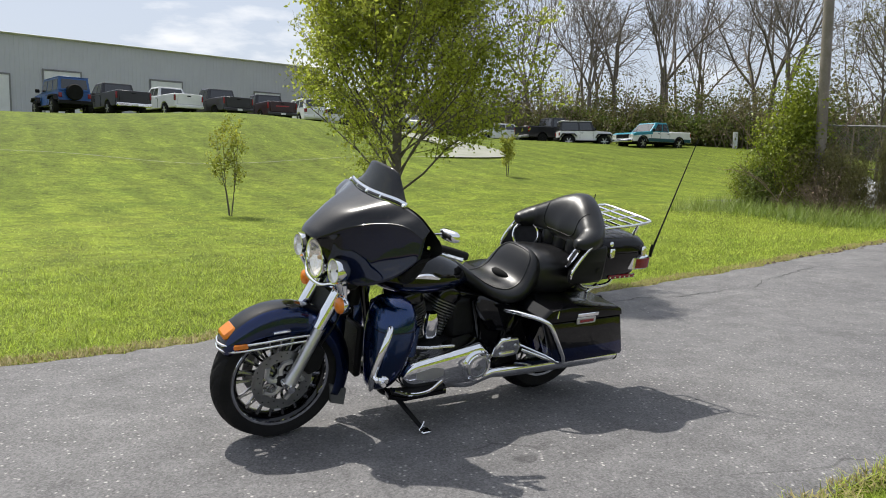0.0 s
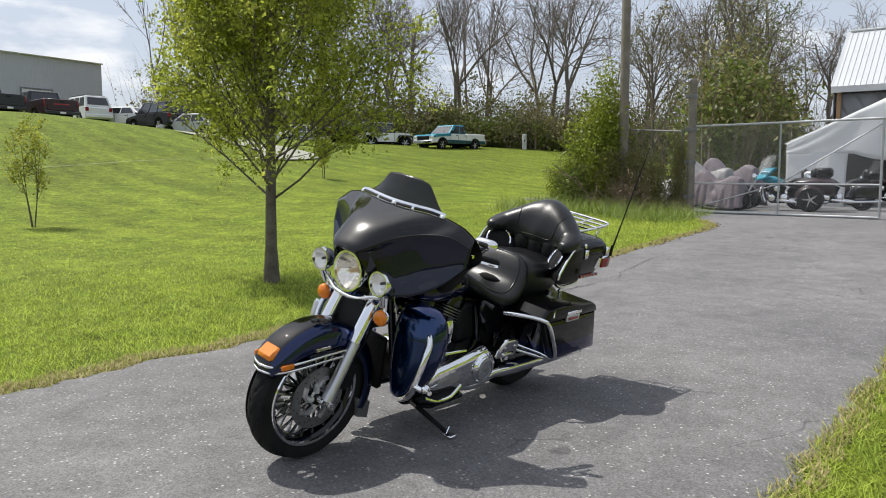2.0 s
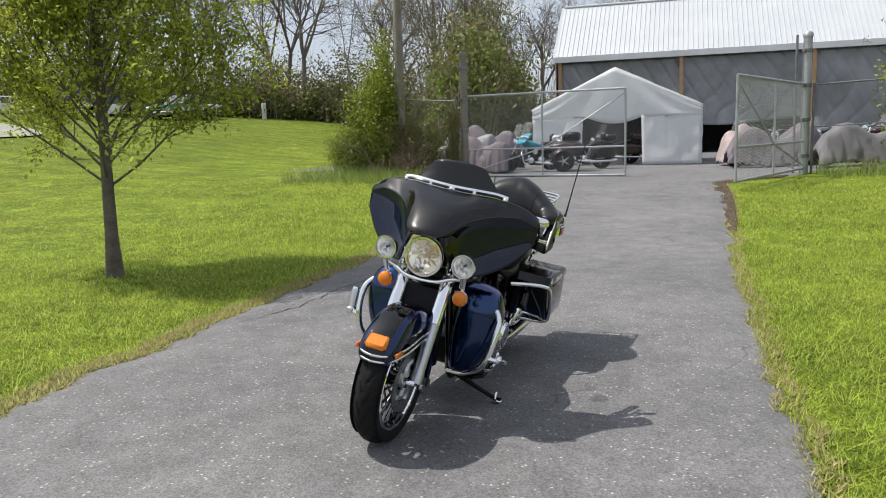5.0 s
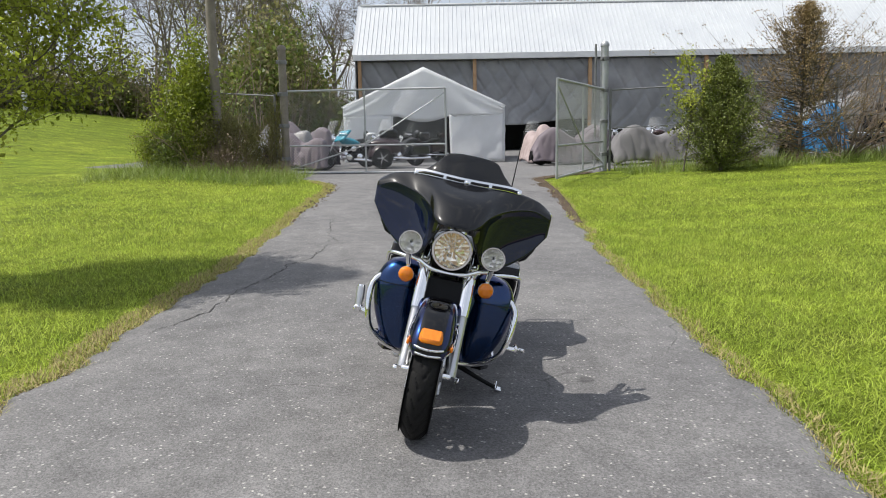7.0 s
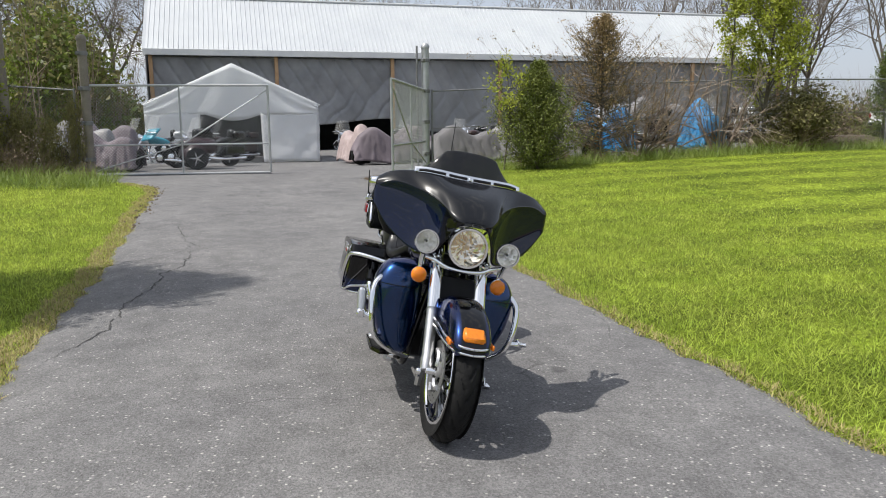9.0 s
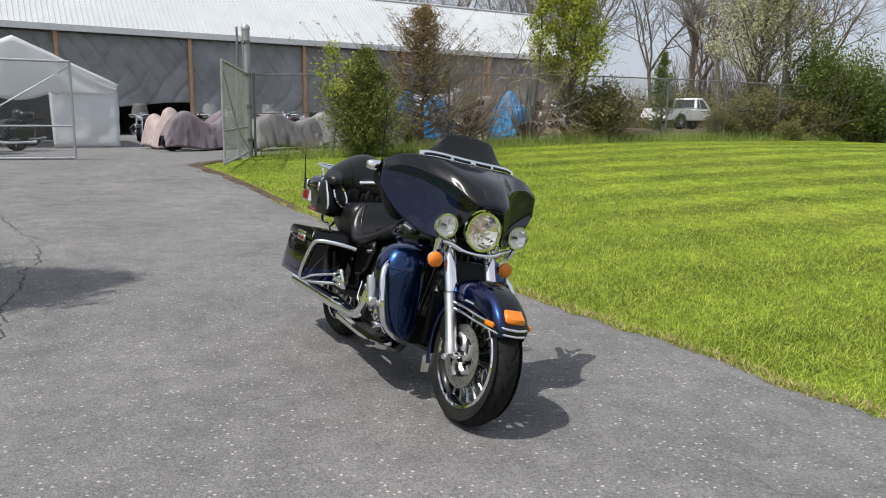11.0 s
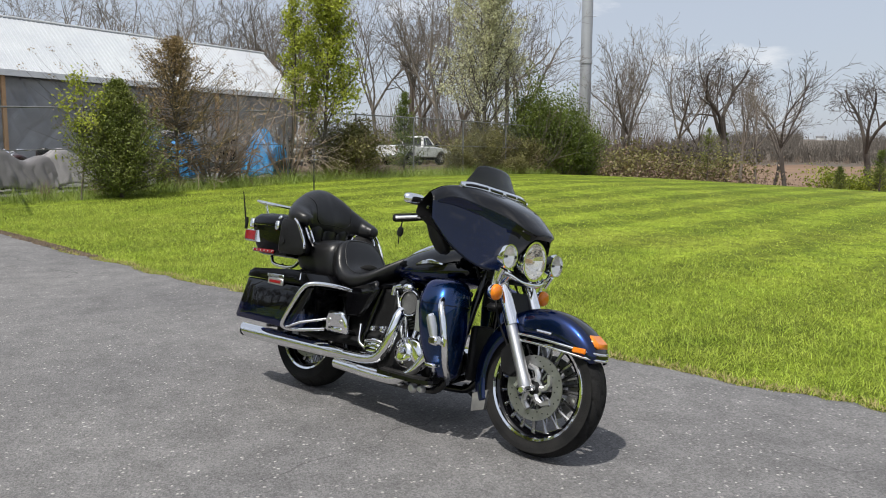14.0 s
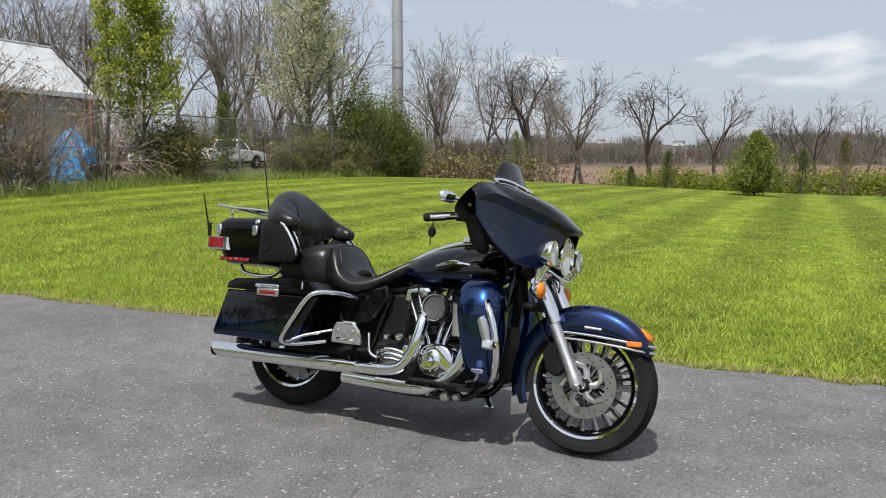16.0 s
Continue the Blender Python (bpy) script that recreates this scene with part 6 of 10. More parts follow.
# trunk bracket
g = Geo()
for sg in (1, -1):
    g.tube([tuple(p) for p in spline([(-0.33, sg * 0.16, 0.70), (-0.28, sg * 0.17, 0.66), (-0.12, sg * 0.17, 0.655), (-0.05, sg * 0.17, 0.70)], 14)], 0.010, 8)
    g.tube([(-0.22, sg * 0.16, 0.66), (-0.05, sg * 0.15, 0.56)], 0.010, 8)
bp("trunk_bracket", g, CHROME, bike, 60)

# saddlebags
BODY = [(-0.205, 0.570), (-0.272, 0.352), (-0.262, 0.338), (0.195, 0.338), (0.22, 0.350), (0.335, 0.570)]
LID = [(-0.212, 0.574), (-0.200, 0.606), (-0.16, 0.626), (0.18, 0.650), (0.300, 0.640), (0.345, 0.600), (0.345, 0.574)]


def shell(outline, y0, y1, sg, bulge=0.012):
    cx = sum(p[0] for p in outline) / len(outline)
    cz = sum(p[1] for p in outline) / len(outline)
    rings = []
    for y, s in ((y0, 0.95), (y0 + 0.012, 1.0), (y1 - 0.03, 1.0), (y1 - 0.012, 0.99), (y1 - 0.003, 0.965), (y1, 0.93)):
        rings.append([(cx + (x - cx) * s, sg * y, cz + (z - cz) * s) for x, z in outline])
    rings.append([(cx + (x - cx) * 0.5, sg * (y1 + bulge), cz + (z - cz) * 0.5) for x, z in outline])
    g = Geo()
    g.loft(rings)
    return g


for sg in (1, -1):
    bag = group("saddlebag")
    bp("bag_body", shell(BODY, 0.165, 0.392, sg), PAINT_BAG, bag, 28, "hard saddlebag, black over dark blue")
    l_ = bp("bag_lid", shell(LID, 0.165, 0.397, sg, 0.004), TRUNK_BLACK, bag, 28)
    g = Geo()
    g.box((-0.02, sg * 0.398 - 0.005, 0.590), (0.125, sg * 0.398 + 0.006, 0.612), 0.004)
    bp("bag_latch", g, CHROME, l_, 40, "chrome latch strip")
    g = Geo()
    g.box((-0.005, sg * 0.398 - 0.006, 0.553), (0.125, sg * 0.398 + 0.005, 0.590), 0.003)
    pl_ = bp("latch_plate", g, SATIN, bag)
    g = Geo()
    g.box((0.012, sg * 0.403, 0.562), (0.108, sg * 0.407, 0.578), 0.003)
    bp("reflector", g, RED_LENS, pl_, 40, "red reflector")
    g = Geo()
    g.tube([(0.255, sg * 0.394, 0.638), (0.262, sg * 0.402, 0.60)], 0.004, 6)
    bp("lid_seam", g, CHROME, l_)
    # guard rails round the bag
    g = Geo()
    g.tube([tuple(p) for p in spline([(0.44, sg * 0.20, 0.585), (0.40, sg * 0.30, 0.596), (0.345, sg * 0.385, 0.592), (0.30, sg * 0.408, 0.56), (0.235, sg * 0.412, 0.46), (0.180, sg * 0.405, 0.375), (0.175, sg * 0.39, 0.345), (0.20, sg * 0.33, 0.338), (0.30, sg * 0.22, 0.36)], 40)], 0.0115, 10)
    gr = bp("bag_guard", g, CHROME, bike, 60, "chrome saddlebag guard")
    g = Geo()
    g.tube([(0.195, sg * 0.39, 0.348), (0.27, sg * 0.36, 0.385), (0.40, sg * 0.26, 0.43)], 0.007, 8)
    bp("guard_brace", g, CHROME, gr)
    # silencer
    pipe = group("exhaust")
    z0 = 0.262
    g = Geo()
    rings = []
    for x, r in ((0.50, 0.029), (0.46, 0.033), (0.40, 0.038), (0.30, 0.041), (-0.20, 0.041), (-0.34, 0.040)):
        rings.append((x, r))
    pts = [(x, sg * (0.222 + 0.012 * (0.5 - x)), z0 - 0.010 * (0.5 - x)) for x, r in rings]
    g.tube(pts, [r for _, r in rings], 22, caps=False)
    e_ = pts[-1]
    g.loft([[(e_[0] - (0.0 if k == 0 else 0.02 + 0.03 * math.sin(2 * math.pi * j / 22)), e_[1] + 0.040 * math.cos(2 * math.pi * j / 22), e_[2] + 0.040 * math.sin(2 * math.pi * j / 22)) for j in range(22)] for k in (0, 1)], caps=False)
    bp("silencer", g, CHROME, pipe, 50, "long chrome silencer")
    g = Geo()
    g.lathe([(0, 0), (0.036, 0.0), (0.036, 0.03)], at(e_[0] - 0.006, e_[1], e_[2], Matrix.Rotation(radians(-90), 4, "Y")), 20)
    bp("silencer_mouth", g, CAST_BLACK, pipe)
    g = Geo()
    if sg < 0:
        g.tube([tuple(p) for p in spline([(0.815, -0.13, 0.545), (0.822, -0.205, 0.52), (0.812, -0.232, 0.44), (0.790, -0.236, 0.36), (0.745, -0.236, 0.295), (0.66, -0.232, 0.268), (0.50, -0.224, z0)], 26)], 0.029, 18)
        bp("header_shield", g, CHROME, pipe, 60)
        g = Geo()
        g.tube([tuple(p) for p in spline([(1.045, -0.10, 0.545), (1.075, -0.185, 0.50), (1.06, -0.215, 0.40), (0.98, -0.225, 0.27), (0.88, -0.22, 0.215), (0.76, -0.215, 0.20), (0.42, -0.205, 0.205)], 28)], [0.024] * 18 + [0.031] * 10, 16)
        bp("front_header", g, CHROME, pipe, 60)
    else:
        g.tube([tuple(p) for p in spline([(0.70, 0.14, 0.20), (0.62, 0.20, 0.215), (0.56, 0.222, 0.245), (0.49, 0.224, z0)], 14)], 0.030, 16)
        bp("crossover_pipe", g, CHROME, pipe, 60)
    # side cover, passenger board
    g = Geo()
    g.prism([(0.36, 0.60), (0.585, 0.66), (0.60, 0.60), (0.50, 0.46), (0.38, 0.44)], sg * 0.135, sg * 0.168)
    sc = bp("side_cover", g, PAINT_BLACK, bike, 40)
    sc.modifiers.new("bevel", "BEVEL").width = 0.012
    m = at(0.446, sg * 0.272, 0.418, Matrix.Rotation(radians(-14 * sg), 4, "X") @ Matrix.Diagonal((1.34, 1.0, 1.34, 1)))
    g = Geo()
    g.prism([(-0.062, -0.042), (-0.058, 0.01), (-0.038, 0.042), (0.042, 0.042), (0.060, 0.01), (0.064, -0.042)], -0.014, 0.014, "y", 0, m)
    pb = bp("passenger_board", g, CHROME, bike, 40, "chrome passenger footboard folded up")
    bv = pb.modifiers.new("bevel", "BEVEL")
    bv.width, bv.segments = 0.013, 3
    for x in (-0.030, 0.034):
        g = Geo()
        g.lathe([(0.008, 0), (0.008, 0.006), (0.004, 0.008), (0, 0.008)], m @ at(x, sg * 0.013, 0.006, Matrix.Rotation(radians(-90 * sg), 4, "X")), 10)
        bp("bolt", g, SATIN, pb)
    g = Geo()
    g.box((-0.036, sg * 0.016 - 0.006, -0.036), (0.038, sg * 0.016 + 0.008, -0.018), 0.005, 0, m)
    bp("tread_bar", g, CHROME, pb)
    g = Geo()
    g.tube([(0.42, sg * 0.12, 0.36), (0.44, sg * 0.255, 0.372)], 0.014, 8)
    bp("board_bracket", g, CAST_BLACK, bike)

# rear mudguard and swing arm
g = Geo()
rings = []
for th in np.linspace(-5, 165, 30):
    t = radians(th)
    ring = []
    for j in range(13):
        a = math.pi * j / 12
        y = 0.115 * math.copysign(abs(math.cos(a)) ** 0.5, math.cos(a))
        r = 0.30 + 0.075 * abs(math.sin(a)) ** 0.6
        ring.append((-r * math.cos(t) * 1.0, y, 0.312 + r * math.sin(t)))
    rings.append(ring)
g.loft(rings, closed=False, caps=False)
rf = bp("rear_fender", g, PAINT_BLACK, bike, 60)
rf.modifiers.new("thick", "SOLIDIFY").thickness = 0.006
g = Geo()
for sg in (1, -1):
    g.tube([(0.0, sg * 0.12, 0.312), (0.50, sg * 0.13, 0.325)], 0.026, 10)
    g.tube([(0.02, sg * 0.125, 0.33), (0.20, sg * 0.13, 0.56)], 0.022, 10)
    g.tube([(-0.30, sg * 0.13, 0.56), (0.55, sg * 0.12, 0.56)], 0.018, 8)
    g.tube([(-0.20, sg * 0.14, 0.33), (0.25, sg * 0.14, 0.33)], 0.012, 8)
bp("swing_arm", g, CAST_BLACK, bike, 50)
# frame
g = Geo()
for sg in (1, -1):
    g.tube([tuple(p) for p in spline([(1.20, sg * 0.05, 0.80), (1.17, sg * 0.085, 0.60), (1.13, sg * 0.115, 0.35), (1.07, sg * 0.12, 0.21), (0.95, sg * 0.12, 0.175), (0.55, sg * 0.12, 0.175), (0.40, sg * 0.12, 0.25), (0.36, sg * 0.12, 0.45)], 34)], 0.019, 10)
    g.tube([(1.18, sg * 0.04, 0.78), (0.85, sg * 0.06, 0.69), (0.40, sg * 0.10, 0.60)], 0.018, 8)
    g.tube([(0.58, sg * 0.11, 0.62), (0.46, sg * 0.12, 0.22)], 0.018, 8)
bp("frame", g, PAINT_BLACK, bike, 60)
# added black blocks that keep daylight out of the frame
g = Geo()
g.box((0.16, -0.105, 0.30), (0.56, 0.105, 0.60), 0.03)
g.box((0.42, -0.115, 0.19), (0.66, 0.115, 0.40), 0.03)
bp("battery_box", g, CAST_BLACK, bike)
g = Geo()
g.box((1.155, -0.075, 0.26), (1.195, 0.075, 0.52), 0.012)
bp("oil_cooler", g, CAST_BLACK, bike)

# engine
engine = group("engine")
g = Geo()
rings = []
for y, s in ((-0.135, 0.80), (-0.115, 0.97), (-0.06, 1.0), (0.06, 1.0), (0.115, 0.97), (0.14, 0.85)):
    rings.append([(0.80 + 0.20 * s * a, y, 0.305 + 0.125 * s * b) for a, b in rounded(1, 1, 2.8, 28)])
g.loft(rings)
bp("crankcase", g, CAST_BLACK, engine, 40)
for tilt, nm in ((22.5, "front"), (-22.5, "rear")):
    m = at(0.815, 0, 0.36, Matrix.Rotation(radians(tilt), 4, "Y"))
    cy = group("cylinder", engine)
    g = Geo()
    g.lathe([(0.066, 0.05), (0.066, 0.27), (0, 0.27)], m, 24)
    bp("barrel", g, CAST_BLACK, cy)
    for k in range(13):
        d = 0.085 + 0.0148 * k
        big = 0.0 if k < 8 else 0.008
        g = Geo()
        g.loft([[(a, b, z) for a, b in rounded(0.072 + big, 0.092 + big, 3.5, 20)] for z in (d, d + 0.0055)], m=m)
        bp("fin", g, FIN_EDGE, cy, 30)
    g = Geo()
    g.loft([[(a, b, z) for a, b in rounded(0.078 * s, 0.10 * s, 3.5, 24)] for z, s in ((0.275, 1.0), (0.31, 1.02), (0.335, 0.98), (0.35, 0.86), (0.356, 0.6))], m=m)
    bp("rocker_cover", g, PAINT_BLACK, cy, 40)
    for dx in (-0.024, 0.024):
        g = Geo()
        p0 = (0.835 + (0.045 if tilt > 0 else -0.02) + dx * 0.7, -0.14, 0.395)
        p1 = m @ Vector((dx, -0.105, 0.29))
        g.tube([p0, tuple(Vector(p0).lerp(p1, 0.45)), tuple(Vector(p0).lerp(p1, 0.5)), tuple(p1)], [0.011, 0.011, 0.008, 0.008], 10)
        bp("pushrod_tube", g, CHROME, cy)
# right side: cam cover, gearbox cover, air cleaner
g = Geo()
rings = []
for y, s in ((-0.125, 1.0), (-0.165, 1.0), (-0.182, 0.94), (-0.188, 0.85)):
    rings.append([(0.885 + 0.095 * s * a, y, 0.335 + 0.078 * s * b) for a, b in rounded(1, 1, 2.4, 28)])
g.loft(rings)
cc = bp("cam_cover", g, CHROME, engine, 40)
g = Geo()
g.lathe([(0.052, 0), (0.054, 0.010), (0.044, 0.018), (0.030, 0.018), (0.026, 0.024), (0, 0.026)], at(0.862, -0.186, 0.330, Matrix.Rotation(radians(90), 4, "X")), 32)
bp("timer_cover", g, CHROME, cc)
for a in range(5):
    t = 2 * math.pi * a / 5
    g = Geo()
    g.lathe([(0.006, 0), (0.006, 0.006), (0, 0.007)], at(0.862 + 0.045 * math.cos(t), -0.199, 0.330 + 0.045 * math.sin(t), Matrix.Rotation(radians(90), 4, "X")), 8)
    bp("cover_screw", g, CHROME, cc)
g = Geo()
rings = []
for y, s in ((-0.11, 1.0), (-0.165, 1.0), (-0.178, 0.9)):
    rings.append([(0.645 + 0.085 * s * a, y, 0.330 + 0.040 * s * b) for a, b in rounded(1, 1, 3, 24)])
g.loft(rings)
bp("gearbox_cover", g, CHROME, engine, 40)
for k in range(3):
    g = Geo()
    g.tube([tuple(p) for p in spline([(0.575, -0.170, 0.300 + 0.022 * k), (0.60, -0.184, 0.312 + 0.022 * k), (0.66, -0.186, 0.318 + 0.022 * k), (0.712, -0.172, 0.306 + 0.022 * k)], 10)], 0.008, 8)
    bp("cover_rib", g, CHROME, engine)
# chrome carburettor cover, oil lines and switches that glint between the black castings
g = Geo()
g.box((0.735, -0.150, 0.622), (0.815, -0.085, 0.672), 0.018)
g.tube([(0.74, -0.14, 0.65), (0.70, -0.15, 0.64), (0.69, -0.145, 0.60)], 0.012, 8)
bp("throttle_body_cover", g, CHROME, engine, 50, "chrome throttle body cover")
for pts in ([(0.965, -0.155, 0.275), (0.99, -0.185, 0.32), (1.01, -0.175, 0.40), (1.03, -0.15, 0.46)], [(0.93, -0.19, 0.225), (1.02, -0.20, 0.30), (1.06, -0.18, 0.37)], [(0.60, -0.15, 0.30), (0.53, -0.17, 0.33), (0.50, -0.15, 0.42)]):
    g = Geo()
    g.tube([tuple(p) for p in spline(pts, 12)], 0.009, 8)
    bp("oil_line", g, CHROME, engine, 60)
g = Geo()
g.lathe([(0.034, 0), (0.036, 0.05), (0.030, 0.075), (0, 0.078)], at(0.965, -0.10, 0.20, Matrix.Rotation(radians(75), 4, "X")), 20)
bp("oil_filter", g, PAINT_BLACK, engine, 50)
for x, z, r in ((0.90, 0.215, 0.020), (0.955, 0.18, 0.024), (1.01, 0.185, 0.018), (0.87, 0.185, 0.014), (1.05, 0.215, 0.016)):
    g = Geo()
    g.lathe([(r, 0), (r, 0.02), (r * 0.7, 0.03), (r * 0.35, 0.032), (0, 0.03)], at(x, -0.175, z, Matrix.Rotation(radians(90), 4, "X")), 14)
    bp("pivot_bolt", g, SATIN if r > 0.017 else CHROME, engine, 40)
g = Geo()
g.tube([(0.62, -0.245, 0.222), (0.98, -0.245, 0.222)], 0.009, 8)
bp("board_edge", g, CHROME, engine, 40, "chrome edge strip of the footboard")
# two added black blocks, to stop light showing through between the castings
g = Geo()
g.box((0.70, -0.09, 0.46), (0.93, 0.09, 0.60), 0.03)
bp("intake_housing", g, CAST_BLACK, engine)
g = Geo()
g.box((0.52, -0.10, 0.40), (0.70, 0.10, 0.64), 0.03)
bp("oil_tank", g, CAST_BLACK, engine)
for dx, dz, r in ((0.03, 0.075, 0.020), (-0.04, 0.07, 0.016), (0.075, 0.02, 0.022), (0.10, 0.08, 0.017)):
    g = Geo()
    g.lathe([(r, 0), (r, 0.03), (r * 0.6, 0.04), (0, 0.042)], at(0.645 + dx, -0.14, 0.345 + dz, Matrix.Rotation(radians(90), 4, "X")), 14)
    bp("fitting", g, CHROME, engine)
g = Geo()
g.lathe([(0.060, -0.06), (0.066, -0.03), (0.070, 0.0), (0.067, 0.012), (0.055, 0.018), (0.055, 0.010)], at(0.866, -0.190, 0.575, Matrix.Rotation(radians(90), 4, "X")), 36)
ac = bp("air_cleaner", g, PAINT_BLACK, engine, 40, "round air cleaner with a mesh face")
g = Geo()
g.lathe([(0.055, 0.010), (0.035, 0.016), (0, 0.018)], at(0.866, -0.190, 0.575, Matrix.Rotation(radians(90), 4, "X")), 32, cap=False)
bp("mesh_face", g, surface("grey_mesh", (0.10, 0.10, 0.10), (0.18, 0.18, 0.18), 200, 0.4, 0.7, bump=0.8, bscale=400, grain=0.5), ac, 40)
g = Geo()
g.lathe([(0.056, 0.016), (0.061, 0.020), (0.064, 0.014)], at(0.866, -0.190, 0.575, Matrix.Rotation(radians(90), 4, "X")), 36, cap=False)
bp("rim_ring", g, CHROME, ac, 40)
# left side: primary cover
g = Geo()
rings = []
for y, s in ((0.12, 1.0), (0.175, 1.0), (0.205, 0.985), (0.226, 0.94), (0.239, 0.86), (0.246, 0.74), (0.249, 0.5)):
    ring = []
    for i in range(40):
        t = 2 * math.pi * i / 40
        c, s_ = math.cos(t), math.sin(t)
        cx, r = (0.955, 0.070) if c > 0 else (0.608, 0.112)
        ring.append((cx + r * s * c, y, (0.312 if c > 0 else 0.328) + r * s * s_ * (1.0 if c <= 0 else 1.0)))
    rings.append(ring)
g.loft(rings)
pc = bp("primary_cover", g, CHROME, engine, 40, "polished primary drive cover")
g = Geo()
g.lathe([(0.082, 0.0), (0.084, 0.010), (0.076, 0.018), (0.066, 0.016), (0.062, 0.022), (0.030, 0.026), (0, 0.027)], at(0.606, 0.244, 0.322, TO_Y), 40)
dc = bp("derby_cover", g, CHROME, pc)
g = Geo()
g.lathe([(0.060, 0.0235), (0.050, 0.0250), (0.050, 0.0262), (0.060, 0.0247)], at(0.606, 0.244, 0.322, TO_Y), 40, cap=False)
bp("ring_inlay", g, SATIN, dc)
g = Geo()
g.box((0.580, 0.268, 0.315), (0.632, 0.2735, 0.329), 0.002)
g.prism([(0.606, 0.302), (0.624, 0.322), (0.606, 0.342), (0.588, 0.322)], 0.268, 0.272)
bp("emblem", g, STEEL_DARK, dc, 0, "plain raised emblem shape")
for i in range(5):
    t = 2 * math.pi * i / 5 + 0.3
    g = Geo()
    g.lathe([(0.006, 0), (0.006, 0.005), (0, 0.006)], at(0.606 + 0.072 * math.cos(t), 0.262, 0.322 + 0.072 * math.sin(t), TO_Y), 8)
    bp("cover_screw", g, CHROME, dc)
g = Geo()
g.prism([(0.80, 0.335), (0.86, 0.35), (0.955, 0.335), (0.955, 0.298), (0.86, 0.283), (0.80, 0.298)], 0.240, 0.2505)
bp("inspection_cover", g, SATIN, pc)
g = Geo()
rings = []
for z, s in ((0.475, 0.7), (0.49, 1.0), (0.57, 1.0), (0.60, 0.75)):
    rings.append([(0.858 + 0.040 * s * a, 0.165 + 0.030 * s * b, z) for a, b in rounded(1, 1, 2.6, 20)])
g.loft(rings)
bp("horn_cover", g, CHROME, engine, 50, "chrome horn cover")
g = Geo()
g.tube([tuple(p) for p in spline([(1.03, 0.19, 0.455), (0.90, 0.21, 0.44), (0.74, 0.22, 0.435)], 8)], 0.007, 8)
bp("shift_rod", g, CHROME, engine)

# floorboards, controls, stand
for sg in (1, -1):
    fb = group("floorboard")
    g = Geo()
    g.prism([(0.76, 0.0), (0.80, 0.085), (1.04, 0.09), (1.10, 0.05), (1.09, 0.0)], 0.222, 0.240, "z", 0, Matrix.Diagonal((1, sg, 1, 1)) @ at(0, 0.205, 0))
    pad = bp("board", g, PAINT_BLACK, fb)
    g = Geo()
    g.prism([(0.775, 0.008), (0.81, 0.075), (1.03, 0.08), (1.08, 0.045), (1.07, 0.008)], 0.240, 0.249, "z", 0, Matrix.Diagonal((1, sg, 1, 1)) @ at(0, 0.205, 0))
    bp("rubber_pad", g, RUBBER, fb)
    g = Geo()
    g.tube([(0.93, sg * 0.10, 0.20), (0.93, sg * 0.24, 0.225)], 0.014, 8)
    bp("bracket", g, CAST_BLACK, fb)
    # crash bar and highway peg
    g = Geo()
    g.tube([tuple(p) for p in spline([(1.15, sg * 0.10, 0.66), (1.155, sg * 0.20, 0.655), (1.165, sg * 0.30, 0.635), (1.195, sg * 0.352, 0.595), (1.225, sg * 0.362, 0.53), (1.245, sg * 0.350, 0.43), (1.235, sg * 0.315, 0.345), (1.18, sg * 0.22, 0.275), (1.10, sg * 0.12, 0.235)], 40)], 0.0155, 12)
    bar_ = bp("crash_bar", g, CHROME, bike, 60, "chrome engine guard")
    hp = group("highway_peg")
    g = Geo()
    if sg > 0:
        g.tube([(1.245, 0.345, 0.405), (1.245, 0.385, 0.405), (1.225, 0.402, 0.41)], [0.014, 0.014, 0.012], 10)
        g.box((1.20, 0.385, 0.39), (1.25, 0.41, 0.425), 0.008)
        bp("clamp", g, CHROME, hp)
        g = Geo()
        g.tube([(1.222, 0.395, 0.43), (1.225, 0.398, 0.408), (1.245, 0.44, 0.41)], [0.008, 0.010, 0.011], 10)
        bp("peg", g, CHROME, hp)
    else:
        g.tube([(1.24, -0.345, 0.43), (1.235, -0.395, 0.445)], 0.014, 10)
        g.box((1.205, -0.425, 0.425), (1.255, -0.385, 0.465), 0.008)
        bp("clamp", g, CHROME, hp)
        g = Geo()
        g.tube([(1.225, -0.405, 0.45), (1.21, -0.408, 0.50), (1.195, -0.412, 0.545)], [0.016, 0.021, 0.020], 12)
        peg = bp("peg", g, SATIN, hp)
        g = Geo()
        g.tube([(1.190, -0.412, 0.552), (1.197, -0.411, 0.54)], 0.017, 12)
        bp("peg_cap", g, CHROME, peg)
    # leg shields
    g = Geo()
    rings = []
    for z, cx, hx, hy, cy in spline([(0.262, 1.135, 0.025, 0.030, 0.18), (0.28, 1.135, 0.052, 0.055, 0.19), (0.34, 1.13, 0.072, 0.085, 0.208), (0.46, 1.128, 0.092, 0.113, 0.228), (0.58, 1.122, 0.104, 0.120, 0.235), (0.65, 1.115, 0.098, 0.110, 0.228), (0.700, 1.11, 0.076, 0.084, 0.215), (0.722, 1.108, 0.032, 0.035, 0.20)], 30):
        rings.append([(cx + hx * a, sg * (cy + hy * b), z) for a, b in rounded(1, 1, 2.8, 30)])
    g.loft(rings)
    ls = bp("leg_shield", g, PAINT_BLUE_LIT, bike, 60, "blue leg fairing")
    g = Geo()
    g.loft([[(1.121 + 0.1045 * a, sg * (0.2352 + 0.1202 * b), z) for a, b in rounded(1, 1, 2.8, 30)] for z in (0.598, 0.602)])
    bp("vent_seam", g, PAINT_BLACK, ls)
    g = Geo()
